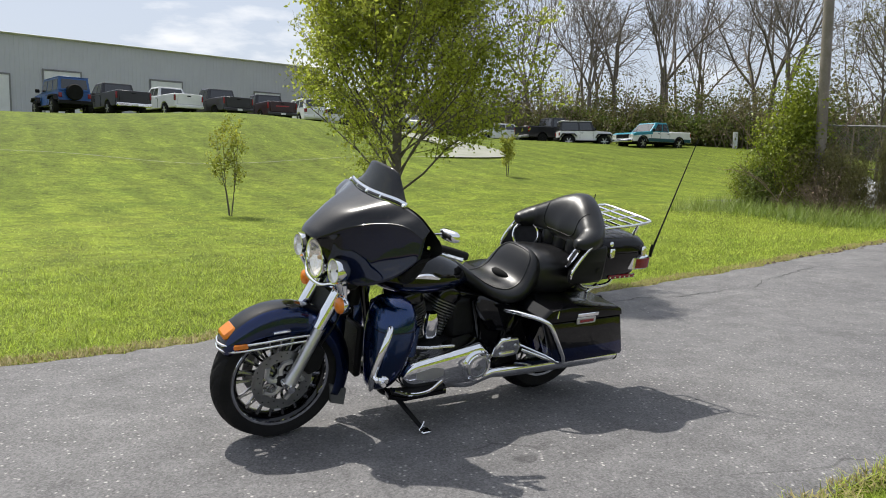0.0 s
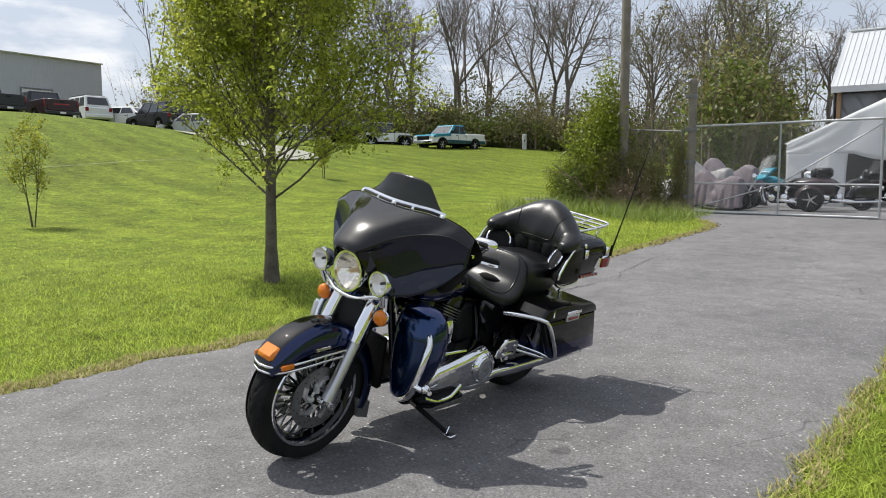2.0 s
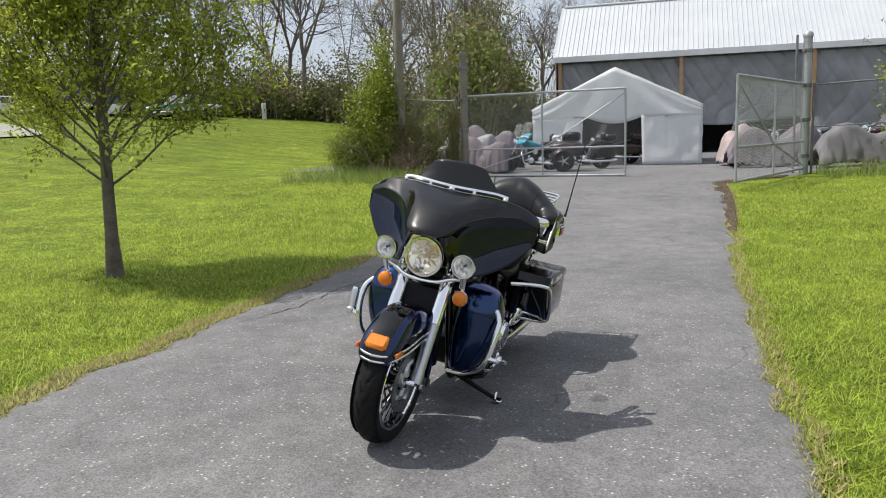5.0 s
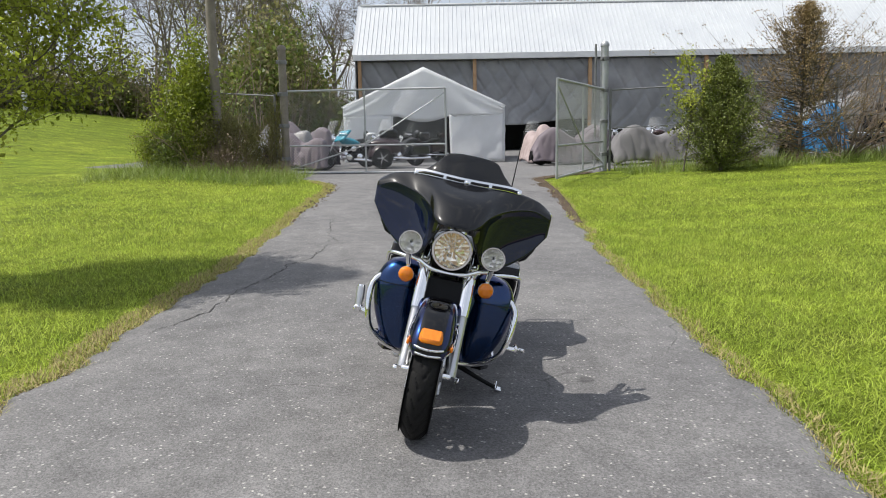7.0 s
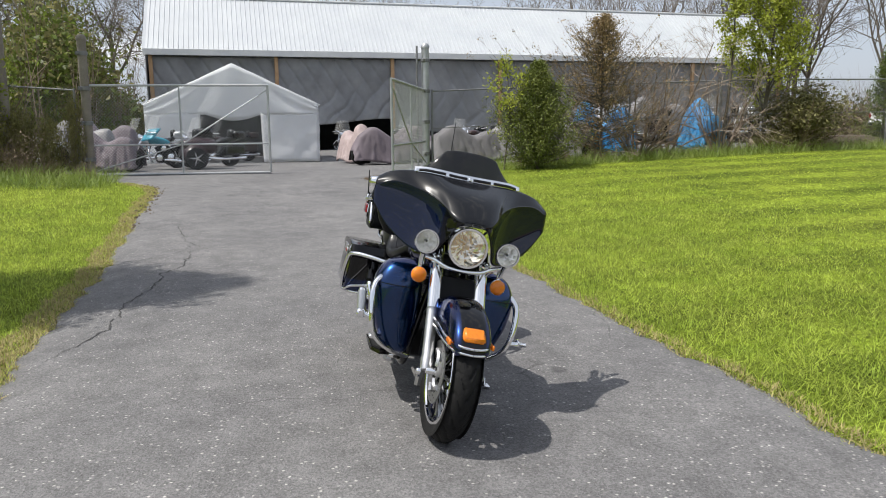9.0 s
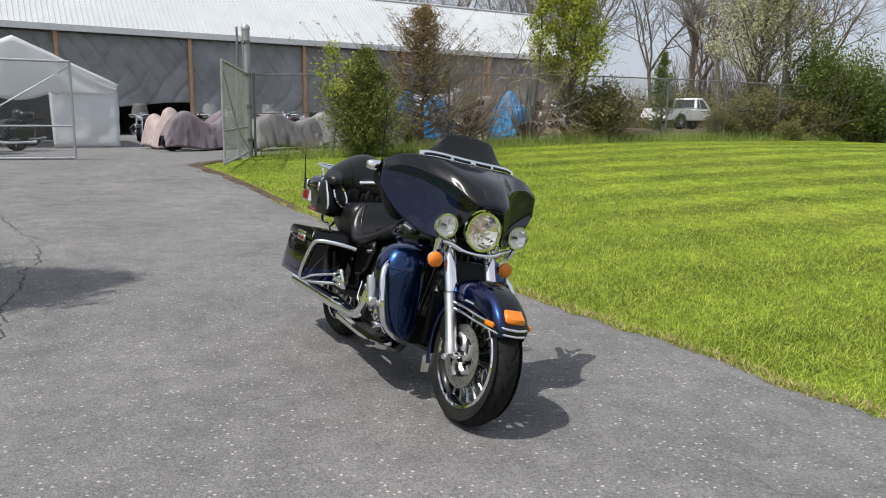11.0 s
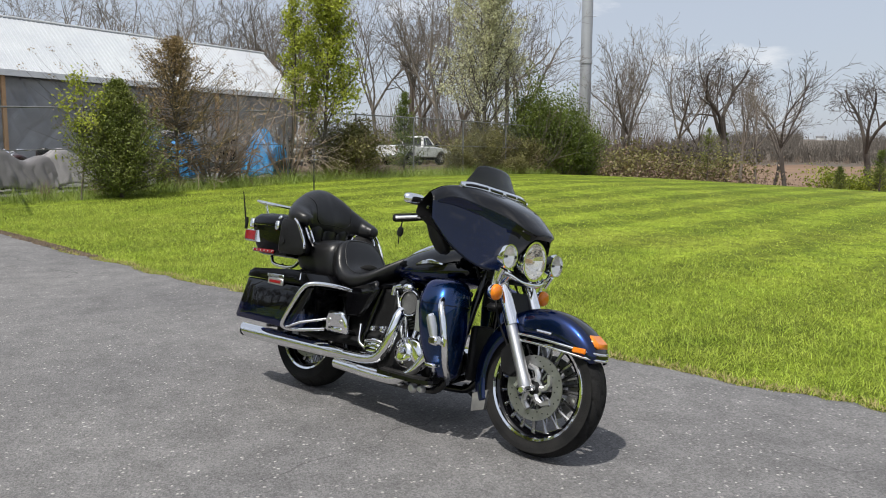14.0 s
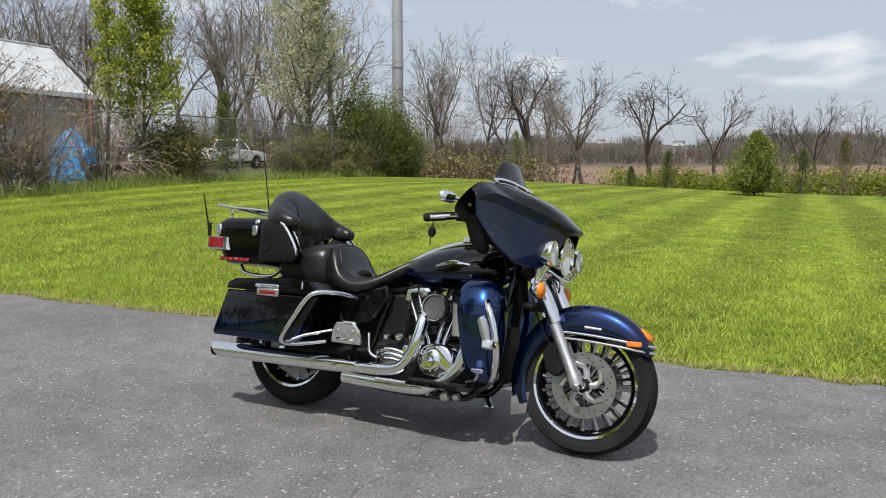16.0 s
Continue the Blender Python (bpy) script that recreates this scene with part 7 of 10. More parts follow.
    rings = [[(cx + 0.028 * a, sg * (0.30 + 0.018 * b), z) for a, b in rounded(1, 1, 3, 14)] for z, cx in ((0.46, 1.045), (0.60, 1.035))]
    g.loft(rings)
    bp("side_grip", g, SATIN if sg < 0 else PAINT_BLUE_LIT, ls)
g = Geo()
g.tube([(1.02, 0.13, 0.20), (0.985, 0.25, 0.145), (0.957, 0.365, 0.098)], [0.015, 0.012, 0.011], 10)
st = bp("side_stand", g, CAST_BLACK, bike)
g = Geo()
g.box((0.925, 0.35, 0.088), (0.975, 0.395, 0.099), 0.004)
g.tube([(0.965, 0.36, 0.10), (0.95, 0.36, 0.135)], 0.006, 8)
bp("stand_foot", g, CHROME, st)
g = Geo()
g.tube([tuple(p) for p in spline([(1.06, -0.20, 0.255), (1.12, -0.25, 0.28), (1.155, -0.30, 0.325)], 8)], 0.008, 8)
g.box((1.13, -0.335, 0.315), (1.185, -0.285, 0.335), 0.006)
bp("brake_pedal", g, CHROME, bike)
g = Geo()
g.tube([tuple(p) for p in spline([(1.10, 0.30, 0.29), (1.02, 0.31, 0.262), (0.92, 0.31, 0.262), (0.84, 0.30, 0.30)], 14)], 0.008, 8)
bp("shift_lever", g, CHROME, bike)

# ---- trees and shrubs ----
def grow(rng, base, heading, length, r, levels, kids, spread, lift, taper=0.6, wob=0.12, seg=4, out=None, depth=0, shrink=0.62):
    """Recursive branching: collects (points, radii, depth)."""
    if out is None:
        out = []
    p, d = np.array(base, float), np.array(heading, float)
    d /= np.linalg.norm(d)
    pts, rad = [p.copy()], [r]
    for i in range(seg):
        d = d + rng.normal(0, wob, 3) + np.array([0, 0, lift])
        d /= np.linalg.norm(d)
        p = p + d * length / seg
        pts.append(p.copy())
        rad.append(r * (1 - (1 - taper) * (i + 1) / seg))
    out.append((pts, rad, depth))
    if levels > 0:
        n = kids[min(depth, len(kids) - 1)]
        for k in range(n):
            q = 0.25 + 0.75 * (k + rng.random()) / n if depth else 0.3 + 0.7 * (k + rng.random()) / n
            j = min(int(q * seg), seg - 1)
            t = q * seg - j
            b = pts[j] * (1 - t) + pts[j + 1] * t
            rr = (rad[j] * (1 - t) + rad[j + 1] * t)
            axis = pts[j + 1] - pts[j]
            axis /= np.linalg.norm(axis)
            side = rng.normal(0, 1, 3)
            side -= axis * side.dot(axis)
            side /= np.linalg.norm(side)
            a = radians(rng.uniform(*spread))
            grow(rng, b, axis * math.cos(a) + side * math.sin(a), length * shrink * rng.uniform(0.7, 1.2) * (1.15 - 0.45 * q), max(rr * rng.uniform(0.45, 0.62), 0.003), levels - 1, kids, spread, lift, taper, wob, seg if depth < 1 else (3 if depth < 2 else 1), out, depth + 1, shrink)
    return out


def limbs(out, sides=(8, 6, 4, 3, 3), skip=99):
    """Tubes for grown branches, as one geometry."""
    g = Geo()
    for pts, rad, d in out:
        if d < skip:
            g.tube([tuple(p) for p in pts], rad, sides[min(d, len(sides) - 1)], caps=False)
    return g


def sprays(rng, out, depth, per, size, spread):
    c = []
    for pts, rad, d in out:
        if d >= depth:
            for i in range(per):
                q = rng.random() * (len(pts) - 1)
                j = min(int(q), len(pts) - 2)
                c.append(pts[j] * (1 - q + j) + pts[j + 1] * (q - j))
    return leaves(rng, np.array(c), size, spread)


# ornamental pear on the lawn
def pear_tree(x, y, seed, height, trunk_r, n_limb, label, per=9, size=0.045):
    rng = np.random.default_rng(seed)
    t = thing("tree", Matrix.Translation(on(x, y, -0.04)), label, "tree", "trees on the lawn")
    out = []
    fork = 0.98 * height / 6.4
    p = np.zeros(3)
    pts, rad = [], []
    for i in range(15):
        q = i / 14
        pts.append(np.array([0.10 * math.sin(q * 5) * q, 0.08 * math.sin(q * 4 + 1) * q, height * q]))
        rad.append(trunk_r * (1.35 if i == 0 else 1.0) * (1 - 0.93 * q ** 0.85) + 0.004)
    out.append((pts, rad, 0))
    for k in range(n_limb):
        q = (fork + (height * 0.86 - fork) * (k / n_limb) ** 1.05) / height
        a = k * 2.39996 + rng.uniform(-0.3, 0.3)
        i = min(int(q * 14), 13)
        b = pts[i] + (pts[i + 1] - pts[i]) * (q * 14 - i)
        el = radians(36 + 34 * (k / n_limb) ** 0.8 + rng.uniform(-8, 8))
        ln = (2.08 - 1.22 * (k / n_limb) ** 1.2) * height / 6.4 * rng.uniform(0.78, 1.14)
        grow(rng, b, (math.cos(a) * math.cos(el), math.sin(a) * math.cos(el), math.sin(el)), ln, trunk_r * 0.21 * (1 - 0.5 * k / n_limb), 2, (0, 10, 6), (26, 66), 0.075, 0.35, 0.13, 5, out, 1, 0.43)
    obj("trunk", limbs(out, (14, 7, 4, 3)), BARK, t, 60)
    v, f = sprays(rng, out, 2, per, size, 0.06)
    raw_mesh("crown", v, f, LEAF, t, "fresh yellow-green leaves with gaps between")
    return t


pear_tree(-0.6, 9.39, 3, 6.4, 0.072, 86, "young ornamental pear tree in fresh yellow-green leaf on the lawn", 14, 0.0275)


def sapling(x, y, seed, h, mat, n, label, size=0.05, w=0.13):
    rng = np.random.default_rng(seed)
    t = thing("sapling", Matrix.Translation(on(x, y, -0.05)), label, "sapling", "saplings on the lawn")
    out = []
    for k in range(n):
        a = rng.random() * 6.28
        grow(rng, (0.03 * math.cos(a), 0.03 * math.sin(a), 0), (w * math.cos(a), w * math.sin(a), 1.0), h * rng.uniform(0.75, 1.0), 0.014, 2, (7, 4), (20, 50), 0.06, 0.4, 0.06, 6, out, 0, 0.33)
    obj("stem", limbs(out, (6, 4, 3)), BARK, t)
    v, f = sprays(rng, out, 1, 9, size * 0.75, 0.05)
    raw_mesh("foliage", v, f, mat, t)
    return t


sapling(-5.34, 19.07, 8, 2.25, SAPLING, 4, "slender multi-stemmed sapling in thin yellow-green leaf")
sapling(2.5, 30.0, 9, 1.6, SAPLING, 3, "small thin sapling on the grass bank", 0.06)


# shrubs: a few forms, set out many times
def shrub(name, seed, mat, twig, h, r, n_leaf, size, label, hollow=0.55, twigs=11, group_="shrubs by the fence", thick=1.0):
    rng = np.random.default_rng(seed)
    t = thing(name, Matrix.Identity(4), label, "shrub", group_)
    out = []
    for k in range(twigs):
        a = rng.random() * 6.28
        e = rng.uniform(0.2, 1.0)
        grow(rng, (0.15 * r * math.cos(a), 0.15 * r * math.sin(a), 0), (math.cos(a) * (1 - e * 0.6), math.sin(a) * (1 - e * 0.6), e), (0.55 + 0.45 * e) * h, (0.012 + 0.008 * h / 3) * thick, 2, (4, 2), (25, 65), 0.03, 0.4, 0.14, 4, out, 0, 0.45)
    obj("stem", limbs(out, (4, 3, 3)), twig, t)
    # leaves in clumps over a lumpy dome
    k = max(10, n_leaf // 38)
    c = rng.normal(0, 1, (k, 3))
    c /= np.linalg.norm(c, axis=1)[:, None]
    c *= (hollow + (1 - hollow) * rng.random((k, 1)))
    lump = 1 + 0.38 * np.sin(c[:, :1] * 5 + seed) * np.cos(c[:, 1:2] * 4)
    c = c * lump * np.array([r, r, h * 0.5]) + np.array([0, 0, h * 0.52])
    idx = rng.integers(0, k, n_leaf)
    v, f = leaves(rng, c[idx], size, 0.16 * r + 0.05)
    v = v[...]
    v[:, 2] = np.maximum(v[:, 2], 0.02)
    raw_mesh("foliage", v, f, mat, t)
    return t


def put(template, used, x, y, sx, sz, turn, dz=-0.08):
    m = Matrix.Translation(on(x, y, dz)) @ Matrix.Rotation(turn, 4, "Z") @ Matrix.Diagonal((sx, sx, sz, 1))
    if template.name not in used:
        used.add(template.name)
        template.matrix_world = m
        return template
    return copy_thing(template, m)


used = set()
S_IVY = shrub("ivy_bush", 21, IVY, DEAD_VINE, 2.0, 1.0, 6500, 0.045, "bright green ivy bush at the fence")
S_OLIVE = shrub("scrub_bush", 22, OLIVE, DEAD_VINE, 2.0, 1.0, 6500, 0.045, "olive-brown scrub tangled with dry vines", 0.45, 18)
S_GREEN = shrub("green_bush", 23, SHRUB, BARK, 2.0, 1.0, 2600, 0.066, "dense mid-green bush in the hedge", 0.5)
S_TALL = shrub("ivy_bush", 26, IVY, DEAD_VINE, 3.3, 0.62, 8000, 0.046, "tall ivy climbing beside the wooden pole")
S_BIG = shrub("green_bush", 27, SHRUB, BARK, 3.4, 1.35, 11000, 0.055, "large ragged bright green bush at the yard corner", 0.5, 16)
S_SCRUB = shrub("scrub_bush", 28, OLIVE, DEAD_VINE, 3.4, 1.5, 9500, 0.074, "tall olive-brown scrub in the fence line", 0.35, 26)
S_TANGLE = shrub("vine_thicket", 29, DEAD_VINE, DEAD_VINE, 3.2, 1.7, 300, 0.04, "tall leafless tangle of vines over the fence", 0.3, 46, thick=1.25)
S_VINE = shrub("vine_thicket", 24, DEAD_VINE, DEAD_VINE, 1.8, 1.1, 500, 0.045, "leafless reddish vine thicket over the fence", 0.3, 44)
S_DARK = shrub("cedar_bush", 25, CEDAR, BARK, 2.0, 0.9, 2200, 0.06, "dark green evergreen bush at the wood edge")

rs = np.random.default_rng(77)
# ivy by the utility pole
for x, y, sx, sz, tp in ((8.4, 18.3, 0.95, 0.98, S_TALL), (8.15, 18.5, 0.75, 0.9, S_IVY), (7.85, 18.6, 0.62, 0.72, S_IVY), (7.5, 18.75, 0.55, 0.6, S_IVY), (8.3, 18.05, 0.6, 0.75, S_OLIVE), (7.65, 18.2, 0.5, 0.5, S_GREEN), (8.1, 18.0, 0.5, 0.75, S_IVY),
                         (8.9, 17.6, 0.6, 1.0, S_OLIVE), (9.3, 17.2, 0.55, 0.9, S_OLIVE), (8.6, 17.1, 0.5, 0.6, S_VINE), (9.5, 17.3, 0.6, 1.05, S_VINE), (9.8, 16.9, 0.35, 1.3, S_OLIVE), (8.8, 18.7, 0.7, 0.95, S_GREEN), (9.3, 18.3, 0.7, 1.0, S_OLIVE), (7.9, 17.7, 0.55, 0.45, S_VINE), (9.6, 16.4, 0.45, 0.45, S_VINE)):
    put(tp, used, x, y, sx, sz, rs.random() * 6)
# along the yard fence
for s, o, sx, sz, tp in ((17.5, -2.2, 0.35, 0.45, S_VINE), (17.9, -4.6, 0.5, 0.5, S_VINE), (18.5, -7.3, 0.7, 0.95, S_TANGLE), (18.3, -9.9, 0.65, 0.85, S_TANGLE), (17.8, -12.3, 0.7, 0.55, S_SCRUB), (18.1, -13.0, 0.6, 0.5, S_TANGLE), (17.7, -11.3, 0.5, 0.35, S_SCRUB), (17.8, -5.6, 0.6, 0.4, S_VINE), (17.6, -3.4, 0.6, 0.4, S_VINE), (17.6, -13.4, 0.7, 0.5, S_VINE),
                         (18.6, -13.2, 0.55, 0.8, S_OLIVE), (18.2, -15.0, 0.6, 0.3, S_VINE), (17.8, -17.3, 0.6, 0.3, S_VINE), (18.2, -19.4, 0.6, 0.75, S_SCRUB), (18.0, -20.3, 0.8, 0.9, S_SCRUB), (18.4, -21.2, 0.9, 1.0, S_SCRUB), (17.6, -22.4, 0.9, 0.85, S_SCRUB), (16.8, -20.8, 0.5, 0.4, S_SCRUB),
                         (17.6, -23.7, 0.95, 1.12, S_BIG), (16.9, -25.4, 0.95, 0.86, S_BIG), (16.6, -26.5, 0.75, 0.6, S_BIG), (18.6, -22.2, 0.8, 0.8, S_SCRUB), (18.0, -18.6, 0.6, 0.62, S_SCRUB), (16.6, -27.0, 0.7, 0.5, S_IVY), (17.6, -24.4, 1.5, 2.0, S_OLIVE), (19.5, -22.5, 1.4, 1.6, S_OLIVE),
                         (20.5, -26, 1.6, 1.6, S_OLIVE), (21.5, -31, 1.8, 1.5, S_OLIVE), (23, -36, 1.6, 1.3, S_DARK)):
    x, y = D(s, o)
    put(tp, used, x, y, sx, sz, rs.random() * 6)


# wide bare bush whose pale twigs arch over the fence
def bare_bush(x, y, seed, h, label):
    rng = np.random.default_rng(seed)
    t = thing("bare_bush", Matrix.Translation(on(x, y, -0.05)), label, "shrub", "shrubs by the fence")
    out = []
    for k in range(9):
        a = 2 * math.pi * k / 9 + rng.uniform(-0.3, 0.3)
        e = rng.uniform(0.45, 1.0)
        grow(rng, (0.1 * math.cos(a), 0.1 * math.sin(a), 0), (math.cos(a) * (1.15 - e), math.sin(a) * (1.15 - e), e), h * rng.uniform(0.6, 0.9), 0.024, 3, (5, 5, 3), (22, 58), -0.01, 0.4, 0.13, 6, out, 0, 0.52)
    obj("stem", limbs([o for o in out if o[2] < 1], (6,)), DEAD_VINE, t, 60)
    g = Geo()
    for pts, rad, d in out:
        if d >= 1:
            g.tube([tuple(p) for p in pts], [max(q, 0.0045) for q in rad], 3, caps=False)
    obj("crown", g, PALE_TWIG, t)
    return t


PALE_TWIG = surface("pale_bare_twig", (0.26, 0.20, 0.15), (0.38, 0.31, 0.25), 2, 0.8, island=0.25)
bare_bush(*D(18.6, -8.4), 141, 4.4, "wide leafless bush with pale arching twigs")
bare_bush(*D(18.9, -10.6), 142, 3.3, "leafless bush with pale twigs before the shed")


# red cedars: stems clothed in short upswept sprays
def cedar(x, y, seed, h, r, mat, dens, label, gap=0.0, low=0.8, fine=1):
    rng = np.random.default_rng(seed)
    t = thing("cedar", Matrix.Translation(on(x, y, -0.05)), label, "conifer", "conifers by the fence")
    out = [([np.array([0, 0, h * q]) for q in np.linspace(0, 1, 9)], list(np.linspace(0.05, 0.006, 9)), 0)]
    cs = []
    for k in range(dens):
        q = rng.random() ** low
        z = h * (0.04 + 0.94 * q)
        a = rng.random() * 6.28
        reach = r * 1.1 * (1 - q) ** 0.9 * rng.uniform(0.5, 1.1) * (1 + 0.25 * math.sin(a * 3 + seed + q * 9)) + 0.06
        e = rng.uniform(0.25, 0.9)
        pts = [np.array([math.cos(a) * reach * u, math.sin(a) * reach * u, z + reach * e * u * u]) for u in (0, 0.5, 1.0)]
        out.append((pts, [0.012, 0.008, 0.003], 1))
        for u in np.linspace(0.25, 1.0, 7):
            if rng.random() > gap:
                cs += [np.array([math.cos(a) * reach * u, math.sin(a) * reach * u, z + reach * e * u * u])] * 5
    obj("trunk", limbs(out, (8, 3)), BARK, t)
    v, f = leaves(rng, np.repeat(np.array(cs), fine, 0), 0.036 / fine ** 0.5, 0.05)
    raw_mesh("foliage", v, f, mat, t)
    return t


cedar(15.1, 7.15, 31, 2.65, 1.1, CEDAR, 640, "dense dark green cedar in front of the fence", 0.0, 1.05, 2)
cedar(18.05, 6.1, 32, 4.0, 2.7, RUST_CEDAR, 460, "tall ragged cedar turning brown", 0.45, 0.8, 2)
cedar(*D(20.0, -17.6), 33, 3.3, 0.9, SHRUB, 150, "small bright green conifer behind the fence")
cedar(13.83, -16.6, 34, 2.15, 0.98, YOUNG_FIR, 620, "bright yellow-green young conifer on the lawn", 0.1, 1.25)
for i, (x, y, h, mt) in enumerate(((27.7, -27.1, 2.3, SHRUB), (22.3, -31.4, 2.6, SHRUB), (20.7, -32.5, 3.3, OLIVE), (36.3, -32.6, 1.8, SHRUB), (46, -31, 4.2, CEDAR), (41.5, -26.5, 4.0, CEDAR))):
    cedar(x, y, 35 + i, h, 0.5 * h * 0.8, mt, 110, "young evergreen tree beyond the lawn", 0.15)


def leafy_tree(x, y, seed, h, r, mat, label, per=8, size=0.06, n=26, low=0.12, steep=58):
    rng = np.random.default_rng(seed)
    t = thing("tree", Matrix.Translation(on(x, y, -0.05)), label, "tree", "trees by the fence")
    out = []
    pts = [np.array([0.08 * math.sin(q * 6), 0.08 * math.cos(q * 5), h * q]) for q in np.linspace(0, 1, 11)]
    out.append((pts, list(np.linspace(0.05 * h / 5, 0.006, 11)), 0))
    for k in range(n):
        q = low + (0.95 - low) * k / n
        a = k * 2.4 + rng.uniform(-0.4, 0.4)
        el = radians(rng.uniform(steep - 15, steep + 12))
        i = min(int(q * 10), 9)
        b = pts[i] + (pts[i + 1] - pts[i]) * (q * 10 - i)
        grow(rng, b, (math.cos(a) * math.cos(el), math.sin(a) * math.cos(el), math.sin(el)), r * 2.0 * (1.1 - 0.75 * q), 0.022 * h / 5, 2, (0, 7, 5), (25, 60), 0.05, 0.35, 0.12, 4, out, 1, 0.5)
    obj("trunk", limbs(out, (8, 4, 3, 3)), BARK, t)
    v, f = sprays(rng, out, 2, per, size, 0.10)
    raw_mesh("crown", v, f, mat, t)
    return t


leafy_tree(20.9, 1.75, 41, 6.6, 0.85, LEAF, "narrow leafy tree in bright spring green by the fence", 10, 0.05, 30, 0.14, 66)
leafy_tree(*D(17.9, -9.9), 45, 5.6, 0.35, LEAF, "slender sapling with a few green leaves", 5, 0.05, 10, 0.45, 66)
leafy_tree(*D(16.6, -2.6), 42, 2.6, 0.5, LEAF, "slender sapling with fresh green leaves", 2, 0.045, 10, 0.3, 44)
PALE = surface("pale_blossom_leaf", (0.40, 0.40, 0.22), (0.58, 0.57, 0.38), 1.1, 0.6, island=0.3, translucent=0.4)
leafy_tree(*D(19.0, -21.9), 43, 8.6, 1.6, PALE, "tall thin tree in pale early blossom", 13, 0.05, 26, 0.15, 62)
leafy_tree(*D(20.2, -23.6), 44, 8.2, 1.7, PALE, "tall thin tree with pale new leaves", 6, 0.05, 24, 0.15, 62)


# bare woodland round the place
def bare_tree(seed, h, kids, spread, label, stems=1, shrink=0.6, lift=0.06, levels=4, trunk=0.0135, crook=0.10, bark=None):
    rng = np.random.default_rng(seed)
    t = thing("bare_tree", Matrix.Identity(4), label, "tree", "bare woodland trees")
    out = []
    for k in range(stems):
        a = rng.random() * 6.28
        lean = 0.07 if stems == 1 else 0.12
        off = 0.0 if stems == 1 else rng.uniform(0.5, 1.6)
        hh = h * rng.uniform(0.82, 1.05)
        base = np.array([off * math.cos(a), off * math.sin(a), 0.0])
        lead = []
        grow(rng, base, (lean * math.cos(a * 2), lean * math.sin(a * 2), 1), hh * 0.34, hh * trunk, 0, kids, spread, 0.03, 0.82, crook * 0.4, 4, lead)
        out += lead
        pts, rad, _ = lead[0]
        # two to four crooked leaders rise from the fork
        n_lead = int(rng.integers(2, 5)) if spread[1] > 45 else 2
        for j in range(n_lead):
            b = 2 * math.pi * (j + rng.random() * 0.6) / n_lead
            tilt = radians(rng.uniform(spread[0] * 0.35, spread[1] * 0.62))
            d = (math.cos(b) * math.sin(tilt), math.sin(b) * math.sin(tilt), math.cos(tilt))
            grow(rng, pts[-1], d, hh * 0.52 * rng.uniform(0.8, 1.1), rad[-1] * rng.uniform(0.6, 0.8), levels - 1, kids, spread, lift, 0.4, crook, 6, out, 1, shrink)
    big = [o for o in out if o[2] <= 2]
    fine = [o for o in out if o[2] > 2]
    obj("trunk", limbs(big, (9, 7, 5)), bark or BARK_FAR, t, 60)
    g = Geo()
    for pts, rad, d in fine:
        rr = [max(q, 0.011) for q in rad]
        g.tube([tuple(p) for p in pts], rr, 3, caps=False)
    obj("crown", g, bark or BARK_FAR, t)
    return t


BT = [bare_tree(51, 15, (8, 8, 6, 4), (34, 74), "large leafless woodland tree with spreading limbs", 1, 0.60, 0.02, 4, 0.016, 0.15),
      bare_tree(52, 14, (8, 8, 6, 3), (24, 56), "leafless woodland tree with rising limbs", 1, 0.58, 0.045, 4, 0.014, 0.12),
      bare_tree(53, 12, (6, 6, 5, 3), (20, 52), "slender leafless trees growing close together", 3, 0.52, 0.07, 4, 0.0095, 0.10),
      bare_tree(64, 9, (7, 6, 6, 4), (34, 74), "gnarled leafless tree with wide crooked limbs", 1, 0.60, 0.10, 4, 0.024, 0.24, DARK_BARK),
      bare_tree(55, 13, (6, 6, 5, 3), (16, 44), "tall thin leafless trees in the wood", 3, 0.48, 0.08, 4, 0.0085, 0.09),
      bare_tree(56, 12, (6, 6, 5, 3), (24, 54), "leafless field tree with dark rising limbs", 1, 0.56, 0.08, 4, 0.017, 0.20, DARK_BARK)]
used_t = set()
rw = np.random.default_rng(91)


def wood(path, n, kinds, jitter, s0, s1):
    """Trees set along a line, unevenly."""
    path = np.array(path, float)
    for i in range(n):
        u = (i + rw.random() * 0.8) / n * (len(path) - 1)
        j = min(int(u), len(path) - 2)
        p = path[j] + (path[j + 1] - path[j]) * (u - j) + rw.normal(0, jitter, 2)
        k = kinds[rw.integers(0, len(kinds))]
        s = rw.uniform(s0, s1)
        # a clearing before the steel monopole
        if p[0] > 36 and abs((p[0] - 50.5) * 0.42 + (p[1] + 21.6) * 0.907) < 2.6 and p[0] < 51.5:
            continue
        put(BT[k], used_t, p[0], p[1], s, s * rw.uniform(0.95, 1.1), rw.random() * 6.28)


wood([(-7, 68), (6, 65), (16, 64), (27, 60), (36, 51), (41, 45)], 15, (0, 1, 0, 1, 4), 1.4, 0.9, 1.15)
wood([(-5, 76), (12, 75), (28, 70), (42, 58)], 9, (1, 2, 4), 2.0, 0.9, 1.15)
wood([(38, 47), (50, 38), (58, 26), (62, 12)], 12, (1, 4, 0, 2), 2.0, 0.8, 1.0)
wood([(54, 10), (55, 2), (53, -6), (52, -12), (49, -16)], 18, (4, 1, 0, 2, 1), 2.2, 0.85, 1.05)
wood([(50, -18), (50, -23), (48, -27), (46, -31)], 13, (1, 4, 0, 3, 2), 1.8, 0.6, 0.8)
